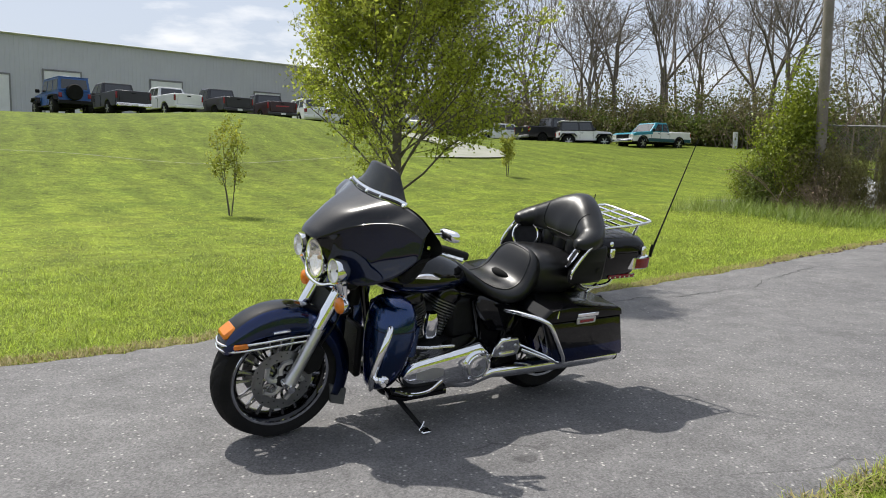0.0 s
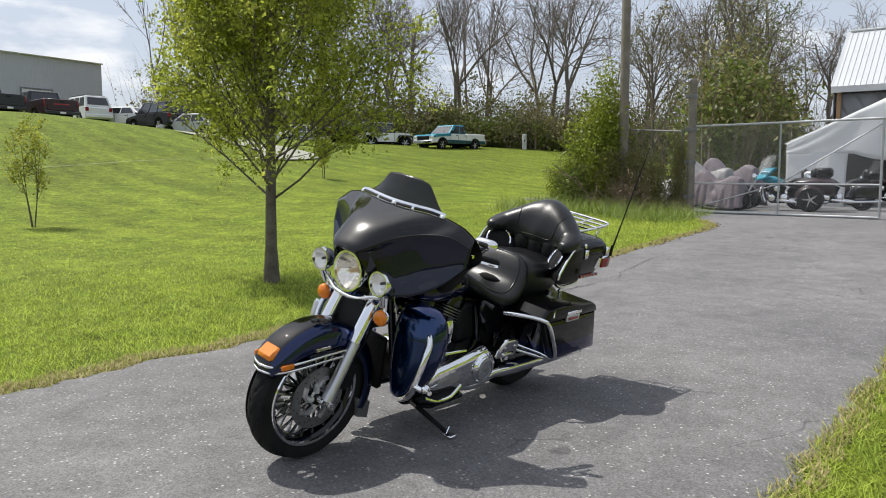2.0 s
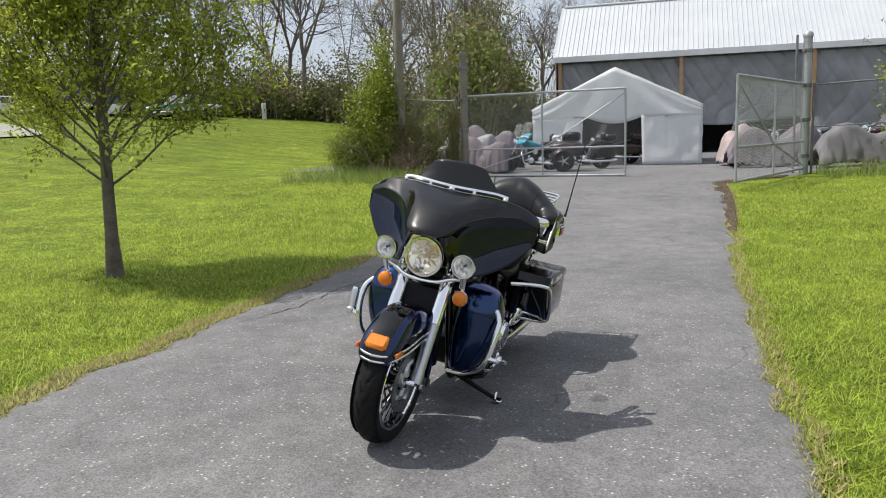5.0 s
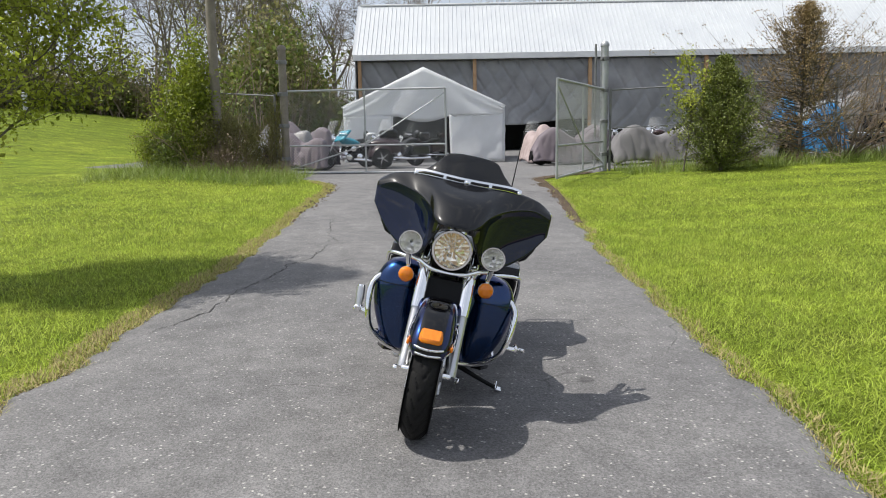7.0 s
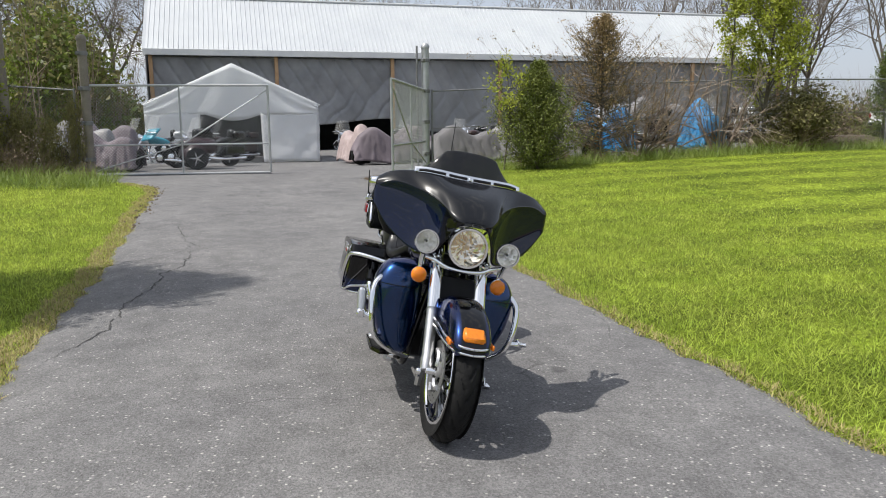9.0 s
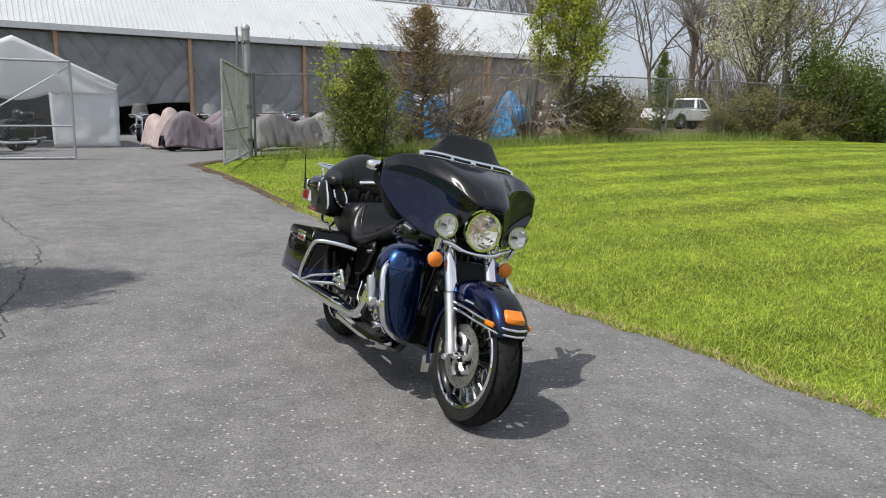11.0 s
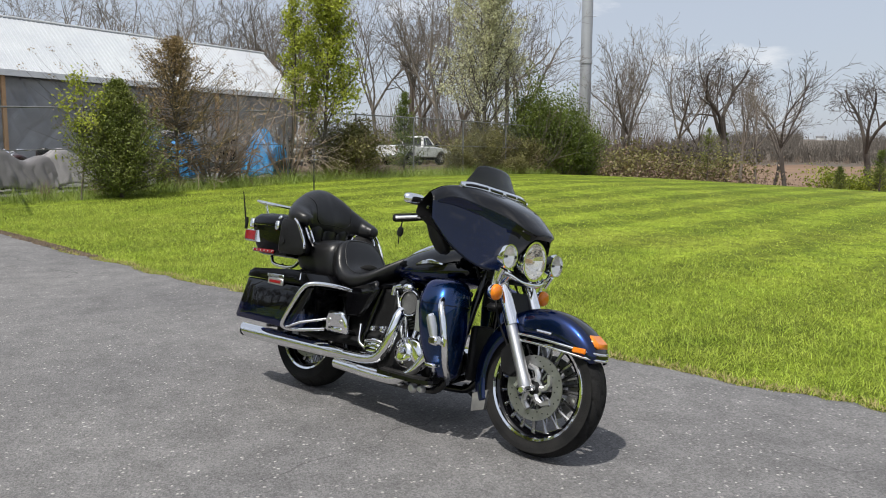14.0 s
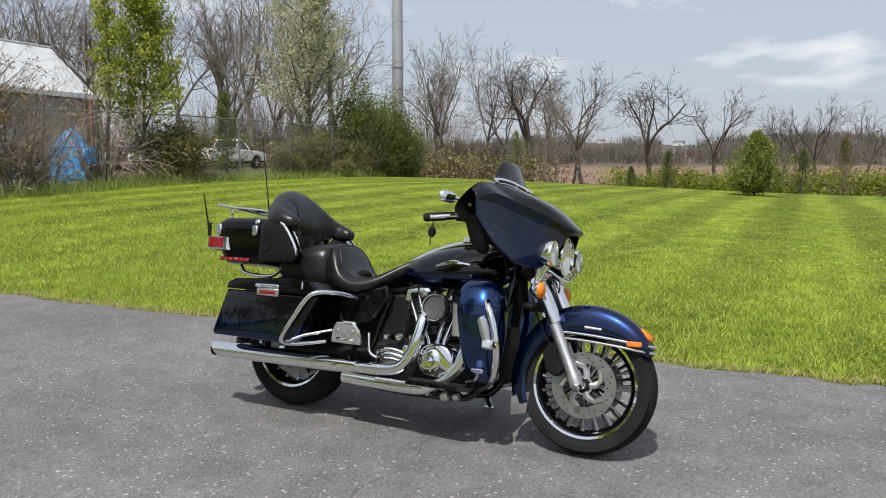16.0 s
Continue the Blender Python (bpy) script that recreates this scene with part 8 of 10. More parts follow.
for x, y, s, k in ((45.1, -30.5, 1.3, 3), (47.5, -35.0, 0.66, 1), (48.6, -37.6, 0.85, 5), (50, -39.9, 1.16, 5), (53, -51.3, 1.45, 3), (51.5, -59.5, 1.14, 5), (49.7, -67.2, 1.0, 5), (48.9, -69.0, 0.94, 5), (46.6, -69.3, 1.06, 5), (45.6, -75.9, 1.0, 5)):
    s = s / BT[k].scale.x if BT[k].name in used_t else s
    put(BT[k], used_t, x, y, s, s, rw.random() * 6.28)

# undergrowth along the wood's edge: leafing thickets through bare brush, too tangled to count
def thicket(name, label, paths, leaf_mat, seed, size):
    """Leaf clumps of uneven height along lines; paths: points, clumps per metre, depth, lowest and highest top."""
    rng = np.random.default_rng(seed)
    cs_ = []
    for path, per_m, deep, z0, z1 in paths:
        path = np.array(path, float)
        for a_, b_ in zip(path[:-1], path[1:]):
            k = int(np.linalg.norm(b_ - a_) * per_m)
            p = a_ + (b_ - a_) * rng.random((k, 1)) + rng.normal(0, deep, (k, 2))
            lump = 0.5 + 0.5 * np.sin(p[:, 0] * 0.9 + seed) * np.cos(p[:, 1] * 0.7 + 1.3 * seed)
            top = z0 + (z1 - z0) * np.clip(0.65 * lump + 0.5 * rng.random(k), 0, 1)
            z = H(p[:, 0], p[:, 1]) + top * rng.random(k) ** 0.8
            cs_.append(np.stack([p[:, 0], p[:, 1], z], 1))
    c = np.concatenate(cs_)
    v, f = leaves(rng, np.repeat(c, 9, 0), size * 1.35, 0.30)
    return tagged(raw_mesh(name, v, f, leaf_mat), label, "undergrowth", kind="stuff")


EDGE_A = [(-6, 64), (2, 63.2), (9, 62.4), (18, 60.5), (28, 56), (35, 49), (44, 39), (54, 28)]
EDGE_B = [(-7, 72), (-1, 68.5), (12, 66), (26, 62), (38, 52)]
YARD_L = [(31, 45), (28, 37), (23, 31), (18.5, 28)]
EAST = [(48, 10), (50, -6), (46, -16), (47, -26), (44, -31)]
thicket("green_undergrowth", "dark green leafing undergrowth along the wood's edge", [(EDGE_A, 95, 0.9, 0.6, 3.0), (EDGE_B, 34, 1.2, 2.0, 5.0), (YARD_L, 130, 0.9, 2.0, 6.2)], SHRUB, 71, 0.09)
thicket("olive_undergrowth", "olive-brown scrub leaves along the wood's edge", [(EDGE_A, 70, 1.0, 0.8, 3.6), (EDGE_B, 40, 1.4, 2.5, 6.5), (YARD_L, 70, 1.0, 2.2, 6.8), (EAST, 44, 1.4, 0.6, 3.4)], OLIVE, 72, 0.09)
thicket("brown_undergrowth", "dry brown leaves and vines along the wood's edge", [(EDGE_A, 22, 1.0, 0.5, 2.4), (EAST, 34, 1.4, 0.5, 2.4), ([(52, -36), (55, -48), (54, -60), (50, -74)], 12, 1.6, 0.4, 1.4)], DEAD_VINE, 73, 0.07)
thicket("field_hedge", "low green hedge beyond the lawn", [([(44, -38), (38, -40), (33, -40), (25, -41.5), (16, -43)], 80, 0.7, 1.0, 2.0), ([(20, -46), (10, -46)], 80, 0.9, 1.6, 3.4)], IVY, 74, 0.08)
# taller leafing trees left of the shed
for i, (x, y, h) in enumerate(((22.5, 32.5, 9.5), (25.5, 35.5, 11), (19.5, 34.5, 8), (29.0, 38.0, 10))):
    leafy_tree(x, y, 61 + i, h, 2.0, SHRUB if i % 2 else OLIVE, "woodland tree coming into leaf behind the yard", 2, 0.065, 22, 0.12, 52)

# far wooded ridge, hedgerow and ploughed field, beyond the lawn
def brush(rng, centres, h, n, width):
    """Bare stems fanning up from each centre, with forked tops."""
    c = np.repeat(np.asarray(centres, float), n, 0)
    k = len(c)
    h = h * (0.25 + 0.95 * np.sin(c[:, :1] * 0.13 + c[:, 1:2] * 0.21) ** 2 * rng.random((k, 1)) + 0.3 * rng.random((k, 1)))
    b = c + np.concatenate([rng.normal(0, 1, (k, 2)) * 0.16 * h, np.full((k, 1), -0.3)], 1)
    top = b + np.concatenate([rng.normal(0, 1, (k, 2)) * 0.17 * h, h * rng.uniform(0.45, 1.0, (k, 1))], 1)
    out = []
    for p, q, w in ((b, top, width), (b * 0.5 + top * 0.5, top + rng.normal(0, 1, (k, 3)) * 0.10 * h, width * 0.5), (b * 0.35 + top * 0.65, top + rng.normal(0, 1, (k, 3)) * 0.10 * h, width * 0.5)):
        a = rng.random(k) * 6.283
        d = np.stack([np.cos(a), np.sin(a), np.zeros(k)], 1) * w
        out.append(np.stack([p - d, p + d, q + d * 0.25], 1).reshape(-1, 3))
    v = np.concatenate(out)
    return v, np.arange(len(v)).reshape(-1, 3)


rf_ = np.random.default_rng(17)
cs = []
for i in range(6800):
    a = radians(rf_.uniform(-172, -12))
    d = 296 + 270 * rf_.random() ** 1.25
    x, y = d * math.cos(a), d * math.sin(a)
    # clearings round the farm buildings
    if min(math.hypot(x - 330, y + 355), math.hypot(x - 372, y + 330)) < 34 or min(abs(x * 355 - y * -330) / 485 + (d < 380) * 99, abs(x * 330 - y * -372) / 497 + (d < 380) * 99) < 11:
        continue
    cs.append((x, y, float(H(x, y))))
v, f = brush(rf_, cs, 9.0, 15, 0.16)
lc = np.repeat(np.array(cs), 4, 0) + np.array([0, 0, 2.4])
lv, lf = leaves(rf_, lc, 0.6, np.array([3.2, 3.2, 2.0]))
v, f = np.concatenate([v, lv]), np.concatenate([f, lf[:, [0, 1, 2]] + len(v), lf[:, [0, 2, 3]] + len(v)])
WOODS = surface("far_brown_woods", (0.135, 0.118, 0.10), (0.19, 0.165, 0.14), 0.02, 0.9, island=0.2, translucent=0.3)
tagged(raw_mesh("far_woods", v, f, WOODS), "distant band of bare brown woodland on a ridge", "woods", kind="stuff")
cs = []
for i in range(420):
    a = radians(rf_.uniform(-80, -22))
    d = rf_.uniform(284, 300)
    x, y = d * math.cos(a), d * math.sin(a)
    cs.append((x, y, float(H(x, y))))
for path, n, jit in (([(57, -32), (58, -45), (58, -58), (54, -76)], 22, 2.5), ):
    path = np.array(path, float)
    for i in range(n):
        u = rf_.random() * (len(path) - 1)
        j = int(u)
        p = path[j] + (path[j + 1] - path[j]) * (u - j) + rf_.normal(0, jit, 2)
        cs.append((p[0], p[1], float(H(*p))))
v, f = brush(rf_, cs, 3.1, 16, 0.026)
c2 = []
for path, n, jit in ((EDGE_A, 90, 1.2), (EDGE_B, 130, 1.8), (YARD_L, 50, 0.9)):
    path = np.array(path, float)
    for i in range(n):
        u = rf_.random() * (len(path) - 1)
        j = int(u)
        p = path[j] + (path[j + 1] - path[j]) * (u - j) + rf_.normal(0, jit, 2)
        c2.append((p[0], p[1], float(H(*p))))
for i in range(330):
    q = rf_.random()
    x, y = 51 + 3 * math.sin(q * 3) + rf_.normal(0, 2.2), 12 - 42 * q
    c2.append((x, y, float(H(x, y))))
v2, f2 = brush(rf_, c2, 7.5, 16, 0.03)
v, f = np.concatenate([v, v2]), np.concatenate([f, f2 + len(v)])
tagged(raw_mesh("brush", v, f, surface("bare_reddish_brush", (0.17, 0.125, 0.095), (0.25, 0.195, 0.15), 0.15, 0.9, island=0.3)), "tangled bare brush along the field edge", "brush", kind="stuff")
# farm buildings on the ridge
for fx, fy, sc in ((330, -355, 0.45), (372, -330, 0.35)):
    fh = thing("farmhouse", Matrix.Translation(on(fx, fy, -0.5)) @ Matrix.Rotation(0.4, 4, "Z") @ Matrix.Diagonal((sc, sc, sc, 1)), "small pale farmhouse far off on the wooded ridge", "house", "farm buildings")
    g = Geo()
    g.box((-7, -4, 0), (7, 4, 5.5), 0.1)
    obj("wall", g, GUTTER, fh)
    g = Geo()
    g.prism([(-4.6, 5.4), (0, 8.6), (4.6, 5.4)], -7.4, 7.4, "x")
    obj("roof", g, STEEL_DARK, fh)

# ---- parked vehicles ----
CAR_GLASS = surface("dark_car_glass", (0.012, 0.014, 0.016), (0.02, 0.022, 0.025), 2, 0.06, coat=1.0, grain=0)


def paint(name, c, rough=0.3):
    return surface(name, c, tuple(min(1, q * 1.12) for q in c), 1.5, rough, coat=0.35, grain=0.05, spec=0.4)


P_BLUE, P_BLACK, P_WHITE, P_GREY, P_RED, P_TEAL, P_SILVER = paint("blue_car_paint", (0.015, 0.075, 0.26)), paint("black_car_paint", (0.012, 0.012, 0.014)), paint("white_car_paint", (0.72, 0.72, 0.71)), paint("dark_grey_car_paint", (0.022, 0.022, 0.024)), paint("dark_red_car_paint", (0.03, 0.008, 0.009)), paint("turquoise_car_paint", (0.02, 0.24, 0.33)), paint("silver_car_paint", (0.42, 0.43, 0.44))
P_DEEP_TEAL, P_BADGE = paint("deep_teal_car_paint", (0.012, 0.07, 0.085)), paint("red_badge_paint", (0.35, 0.02, 0.02))


def car_wheel(parent, x, y, r, w, rim_mat):
    e = group("wheel", parent, at(x, y, r, TO_Y))
    g = Geo()
    g.lathe([(r * 0.6, -w / 2), (r * 0.92, -w / 2), (r, -w * 0.3), (r, w * 0.3), (r * 0.92, w / 2), (r * 0.6, w / 2)], None, 28)
    obj("tyre", g, CAR_TYRE, e, 40)
    g = Geo()
    for sg in (-1, 1):
        g.lathe([(r * 0.64, sg * w * 0.5), (r * 0.58, sg * w * 0.40), (r * 0.56, sg * w * 0.30), (0, sg * w * 0.30)], None, 24, cap=False)
        for k in range(6):
            a = 2 * math.pi * k / 6
            g.tube([(r * 0.1 * math.cos(a), r * 0.1 * math.sin(a), sg * w * 0.47), (r * 0.6 * math.cos(a), r * 0.6 * math.sin(a), sg * w * 0.43)], [r * 0.07, r * 0.09], 6)
        g.lathe([(r * 0.17, sg * w * 0.42), (r * 0.15, sg * w * 0.52), (0, sg * w * 0.53)], None, 14, cap=False)
    obj("rim", g, rim_mat, e, 40)
    return e


def frustum(parent, name, xb, wb, zb, xt, wt, zt, mat, glass, rear=True):
    """A cabin with a window let into each side."""
    B = [(xb[0], -wb, zb), (xb[1], -wb, zb), (xb[1], wb, zb), (xb[0], wb, zb)]
    T = [(xt[0], -wt, zt), (xt[1], -wt, zt), (xt[1], wt, zt), (xt[0], wt, zt)]
    g = Geo()
    g.add(B + T, [(3, 2, 1, 0), (4, 5, 6, 7), (0, 1, 5, 4), (1, 2, 6, 5), (2, 3, 7, 6), (3, 0, 4, 7)])
    cab = obj(name, g, mat, parent, 0)
    bv = cab.modifiers.new("bevel", "BEVEL")
    bv.width, bv.segments = 0.06, 3

    def pane(a, b, c, d, u0, u1, v0, v1):
        a, b, c, d = [Vector(q) for q in (a, b, c, d)]
        nrm = (b - a).cross(d - a).normalized()
        mid_c = (Vector(B[0]) + Vector(B[2]) + Vector(T[0]) + Vector(T[2])) / 4
        if nrm.dot(a - mid_c) < 0:
            nrm = -nrm

        def q(u, v):
            return (a.lerp(b, u)).lerp(d.lerp(c, u), v) + nrm * 0.012
        g = Geo()
        o = [q(u0, v0), q(u1, v0), q(u1, v1), q(u0, v1)]
        i_ = [p - nrm * 0.03 for p in o]
        g.add(o + i_, [(0, 1, 2, 3), (4, 7, 6, 5), (0, 4, 5, 1), (1, 5, 6, 2), (2, 6, 7, 3), (3, 7, 4, 0)])
        obj("window", g, CAR_GLASS, cab)
    for i in range(4):
        if i in (0, 2):
            for u0, u1 in glass:
                if i == 0:
                    pane(B[0], B[1], T[1], T[0], u0, u1, 0.10, 0.84)
                else:
                    pane(B[2], B[3], T[3], T[2], 1 - u1, 1 - u0, 0.10, 0.84)
        elif i == 1:
            pane(B[1], B[2], T[2], T[1], 0.06, 0.94, 0.08, 0.88)
        elif rear:
            pane(B[3], B[0], T[0], T[3], 0.09, 0.91, 0.18, 0.85)
    return cab


def box_part(parent, name, lo, hi, mat, bevel=0.03, label=""):
    g = Geo()
    g.box(lo, hi, bevel)
    return obj(name, g, mat, parent, 40, label)


def side_body(parent, mat, top, xs, r, W, sill, k=1.17, name="body"):
    """A body from its side outline, with the wheel openings cut up into it and the flanks drawn in towards the top."""
    ra = r * k
    out = [(top[0][0], sill)] + list(top) + [(top[-1][0], sill)]
    a0 = math.asin(max(-0.9, min(0.9, (sill - r) / ra)))
    for x in sorted(xs, reverse=True):
        for q in np.linspace(a0, math.pi - a0, 13):
            out.append((x + ra * math.cos(q), r + ra * math.sin(q)))
    zt = max(z for _, z in top)

    def tuck(z):
        u = (z - sill) / (zt - sill)
        return 1.0 - 0.055 * max(0.0, (u - 0.62) / 0.38) ** 1.5 - 0.03 * max(0.0, (0.3 - u) / 0.3)
    n = len(out)
    vs = [(x, sg * W * tuck(z), z) for sg in (-1, 1) for x, z in out]
    g = Geo()
    g.add(vs, [tuple(range(n)), tuple(range(n, 2 * n))[::-1]] + [(i, i + n, (i + 1) % n + n, (i + 1) % n) for i in range(n)])
    b = obj(name, g, mat, parent, 25)
    bv = b.modifiers.new("bevel", "BEVEL")
    bv.width, bv.segments = 0.04, 2
    g = Geo()
    g.box((top[0][0] + 0.25, -W + 0.28, sill - 0.08), (top[-1][0] - 0.25, W - 0.28, sill + 0.5), 0.05)
    for x in xs:
        g.tube([(x, -W + 0.2, r), (x, W - 0.2, r)], 0.07, 8)
    obj("underbody", g, CAR_TYRE, parent)
    return b


def flares(parent, xs, r, W, mat, k0=1.12, k1=1.34):
    """Black lips round the wheel openings."""
    for x in xs:
        for sg in (1, -1):
            g = Geo()
            rings = []
            for q in np.linspace(radians(-8), radians(188), 17):
                c, s = math.cos(q), math.sin(q)
                rings.append([(x + r * k0 * c, sg * (W - 0.04), r + r * k0 * s), (x + r * k1 * c, sg * (W - 0.04), r + r * k1 * s), (x + r * (k1 - 0.03) * c, sg * (W + 0.045), r + r * (k1 - 0.03) * s), (x + r * k0 * c, sg * (W + 0.055), r + r * k0 * s)])
            g.loft(rings)
            obj("fender_flare", g, mat, parent, 40)


def door_lines(parent, W, lines, z0, z1, zt):
    """Shut lines and handles of the doors."""
    for x, handle in lines:
        for sg in (1, -1):
            g = Geo()
            y0, y1 = sg * (W + 0.002), sg * (W * 0.958 + 0.002)
            g.tube([(x, y0, z0), (x, y0, z0 + (z1 - z0) * 0.6), (x, y1, z1)], 0.009, 5)
            obj("shut_line", g, CAST_BLACK, parent)
            if handle:
                g = Geo()
                g.box((x + 0.06, sg * W * 0.985 - 0.012, zt), (x + 0.24, sg * W * 0.985 + 0.02, zt + 0.04), 0.01)
                obj("door_handle", g, CAST_BLACK, parent)


def pickup(m, body, cab_mat, label, length=5.7, rim=None, tall=1.90, wid=1.0, belt=1.26, bumper=None, flare=False, hood=None, low=None, single=False, badge=None):
    t = thing("pickup_truck", m, label, "pickup truck", "parked vehicles")
    L, W, r = length / 2, wid, 0.40
    rim, bumper = rim or SATIN, bumper or CHROME
    xs = (-L + 1.22, L - 0.95)
    nose = belt - 0.10
    side_body(t, body, [(-L, 0.58), (-L - 0.01, belt + 0.03), (-L + 0.06, belt + 0.06), (-0.80, belt + 0.04), (-0.72, belt), (1.05, belt), (1.22, belt - 0.01), (L - 0.35, nose), (L - 0.08, nose - 0.09), (L, nose - 0.22), (L, 0.56)], xs, r, W, 0.50)
    cabx = (-0.70, 1.20) if not single else (-0.15, 1.20)
    frustum(t, "cab", cabx, W - 0.05, belt - 0.02, (cabx[0] + 0.14, 0.50), W - 0.19, tall, cab_mat, ((0.07, 0.38), (0.43, 0.80)) if not single else ((0.08, 0.26), (0.32, 0.80)))
    box_part(t, "bed_floor", (-L + 0.1, -W + 0.14, belt - 0.05), (cabx[0] - 0.1, W - 0.14, belt + 0.064), CAST_BLACK, 0.01)
    if low is not None:
        for sg in (1, -1):
            for x0, x1 in ((-L + 0.04, xs[0] - r * 1.2), (xs[0] + r * 1.2, xs[1] - r * 1.2)):
                g = Geo()
                g.prism([(x0, 0.51), (x0, 0.74), (x1, 0.74), (x1, 0.51)], sg * W - 0.02, sg * W + 0.010)
                obj("lower_panel", g, low, t)
    if hood is not None:
        g = Geo()
        g.prism([(1.0, belt - 0.17), (1.0, belt + 0.012), (1.22, belt + 0.004), (L - 0.35, nose + 0.012), (L - 0.06, nose - 0.08), (L - 0.02, nose - 0.22), (L - 0.4, nose - 0.17)], -W - 0.006, W + 0.006)
        obj("hood", g, hood, t)
    if flare:
        flares(t, xs, r, W, CAST_BLACK, 1.15, 1.30)
    door_lines(t, W, ((1.12, False), (0.22, True), (-0.68, not single)), 0.56, belt - 0.02, belt - 0.14)
    for x in xs:
        for sg in (1, -1):
            car_wheel(t, x, sg * (W - 0.14), r, 0.27, rim)
    box_part(t, "rear_bumper", (-L - 0.16, -W + 0.05, 0.46), (-L + 0.02, W - 0.05, 0.66), bumper, 0.04)
    box_part(t, "front_bumper", (L - 0.06, -W + 0.03, 0.44), (L + 0.12, W - 0.03, 0.66), bumper, 0.05)
    box_part(t, "grille", (L - 0.03, -0.58, 0.70), (L + 0.025, 0.58, 0.97), CAST_BLACK, 0.02)
    gate = box_part(t, "tailgate", (-L - 0.035, -W + 0.21, 0.68), (-L + 0.01, W - 0.21, belt + 0.05), body, 0.025)
    box_part(gate, "gate_handle", (-L - 0.05, -0.12, belt - 0.12), (-L - 0.03, 0.12, belt - 0.05), CAST_BLACK, 0.008)
    if badge is not None:
        box_part(gate, "gate_badge", (-L - 0.045, -0.42, belt - 0.26), (-L - 0.03, 0.42, belt - 0.20), badge, 0.006)
    box_part(t, "number_plate", (-L - 0.175, -0.16, 0.50), (-L - 0.155, 0.16, 0.61), WHITE_PAINT, 0.004)
    for sg in (1, -1):
        box_part(t, "tail_light", (-L - 0.03, sg * (W - 0.08) - 0.05, 0.88), (-L + 0.10, sg * (W - 0.08) + 0.05, belt - 0.02), RED_LENS, 0.025)
        box_part(t, "head_light", (L - 0.10, sg * 0.78 - 0.18, 0.78), (L + 0.015, sg * 0.78 + 0.19, 0.97), REFLECTOR, 0.03)
        g = Geo()
        g.box((0.96, sg * (W + 0.10) - 0.10, belt + 0.0), (1.06, sg * (W + 0.10) + 0.10, belt + 0.22), 0.035)
        g.tube([(1.02, sg * (W - 0.06), belt + 0.04), (1.02, sg * (W + 0.06), belt + 0.08)], 0.025, 6)
        obj("mirror", g, CAST_BLACK, t, 40)
    return t


def jeep(m, body, top, label, spare=True, long=False):
    t = thing("jeep", m, label, "jeep", "parked vehicles")
    W, back, r = 0.80, (-2.25 if long else -1.9), 0.43
    xs = (back + 0.62, 1.28)
    side_body(t, body, [(back, 0.55), (back - 0.01, 1.14), (back + 0.06, 1.17), (0.50, 1.17), (0.62, 1.21), (1.70, 1.12), (1.80, 1.06), (1.84, 0.60)], xs, r, W, 0.50, 1.30)
    frustum(t, "hardtop", (back + 0.02, 0.66), W - 0.02, 1.16, (back + 0.10, 0.36), W - 0.09, 1.86, top, ((0.05, 0.30), (0.35, 0.62), (0.67, 0.93)) if long else ((0.05, 0.52), (0.58, 0.92)))
    box_part(t, "roof_panel", (back + 0.08, -W + 0.07, 1.845), (0.40, W - 0.07, 1.885), body if not long else top, 0.02)
    for x in xs:
        for sg in (1, -1):
            car_wheel(t, x, sg * 0.82, r, 0.28, SATIN if not spare else STEEL_DARK)
            g = Geo()
            g.prism([(x - 0.64, 0.70), (x - 0.46, 0.99), (x + 0.42, 1.0), (x + 0.62, 0.80), (x + 0.56, 0.78), (x + 0.38, 0.93), (x - 0.40, 0.92), (x - 0.56, 0.68)], sg * 0.76, sg * 0.98)
            obj("fender_flare", g, CAST_BLACK, t)
    for sg in (1, -1):
        box_part(t, "side_step", (xs[0] + 0.55, sg * 0.86 - 0.06, 0.46), (xs[1] - 0.55, sg * 0.86 + 0.06, 0.52), CAST_BLACK, 0.015)
    door_lines(t, W, ((0.50, False), (-0.45, True)) + (((-1.3, True),) if long else ()), 0.58, 1.14, 1.02)
    box_part(t, "front_bumper", (1.86, -0.82, 0.52), (2.06, 0.82, 0.70), CAST_BLACK, 0.03)
    box_part(t, "rear_bumper", (back - 0.16, -0.82, 0.50), (back + 0.02, 0.82, 0.70), CAST_BLACK, 0.03)
    g = Geo()
    for k in range(7):
        g.box((1.83, -0.33 + 0.095 * k, 0.74), (1.862, -0.28 + 0.095 * k, 1.02), 0.01)
    obj("grille", g, CAST_BLACK, t)
    for sg in (1, -1):
        g = Geo()
        g.lathe([(0.12, 0), (0.12, 0.05), (0, 0.06)], at(1.83, sg * 0.58, 0.92, TO_X), 16)
        obj("head_light", g, REFLECTOR, t, 40)
        box_part(t, "tail_light", (back - 0.06, sg * 0.70 - 0.08, 0.84), (back + 0.02, sg * 0.70 + 0.08, 1.06), RED_LENS, 0.015)
        box_part(t, "mirror", (0.56, sg * 0.96 - 0.11, 1.20), (0.64, sg * 0.96 + 0.11, 1.40), CAST_BLACK, 0.03)
    if spare:
        e = group("spare_wheel", t, at(back - 0.17, 0.05, 1.10, TO_X))
        g = Geo()
        g.lathe([(0.2, -0.13), (0.36, -0.13), (0.40, -0.07), (0.40, 0.07), (0.36, 0.13), (0.2, 0.13)], None, 24)
        obj("tyre", g, CAR_TYRE, e, 40)
        g = Geo()
        g.lathe([(0.22, -0.12), (0.20, -0.08), (0.09, -0.10), (0, -0.12)], None, 20, cap=False)
        obj("rim", g, STEEL_DARK, e, 40)
    return t


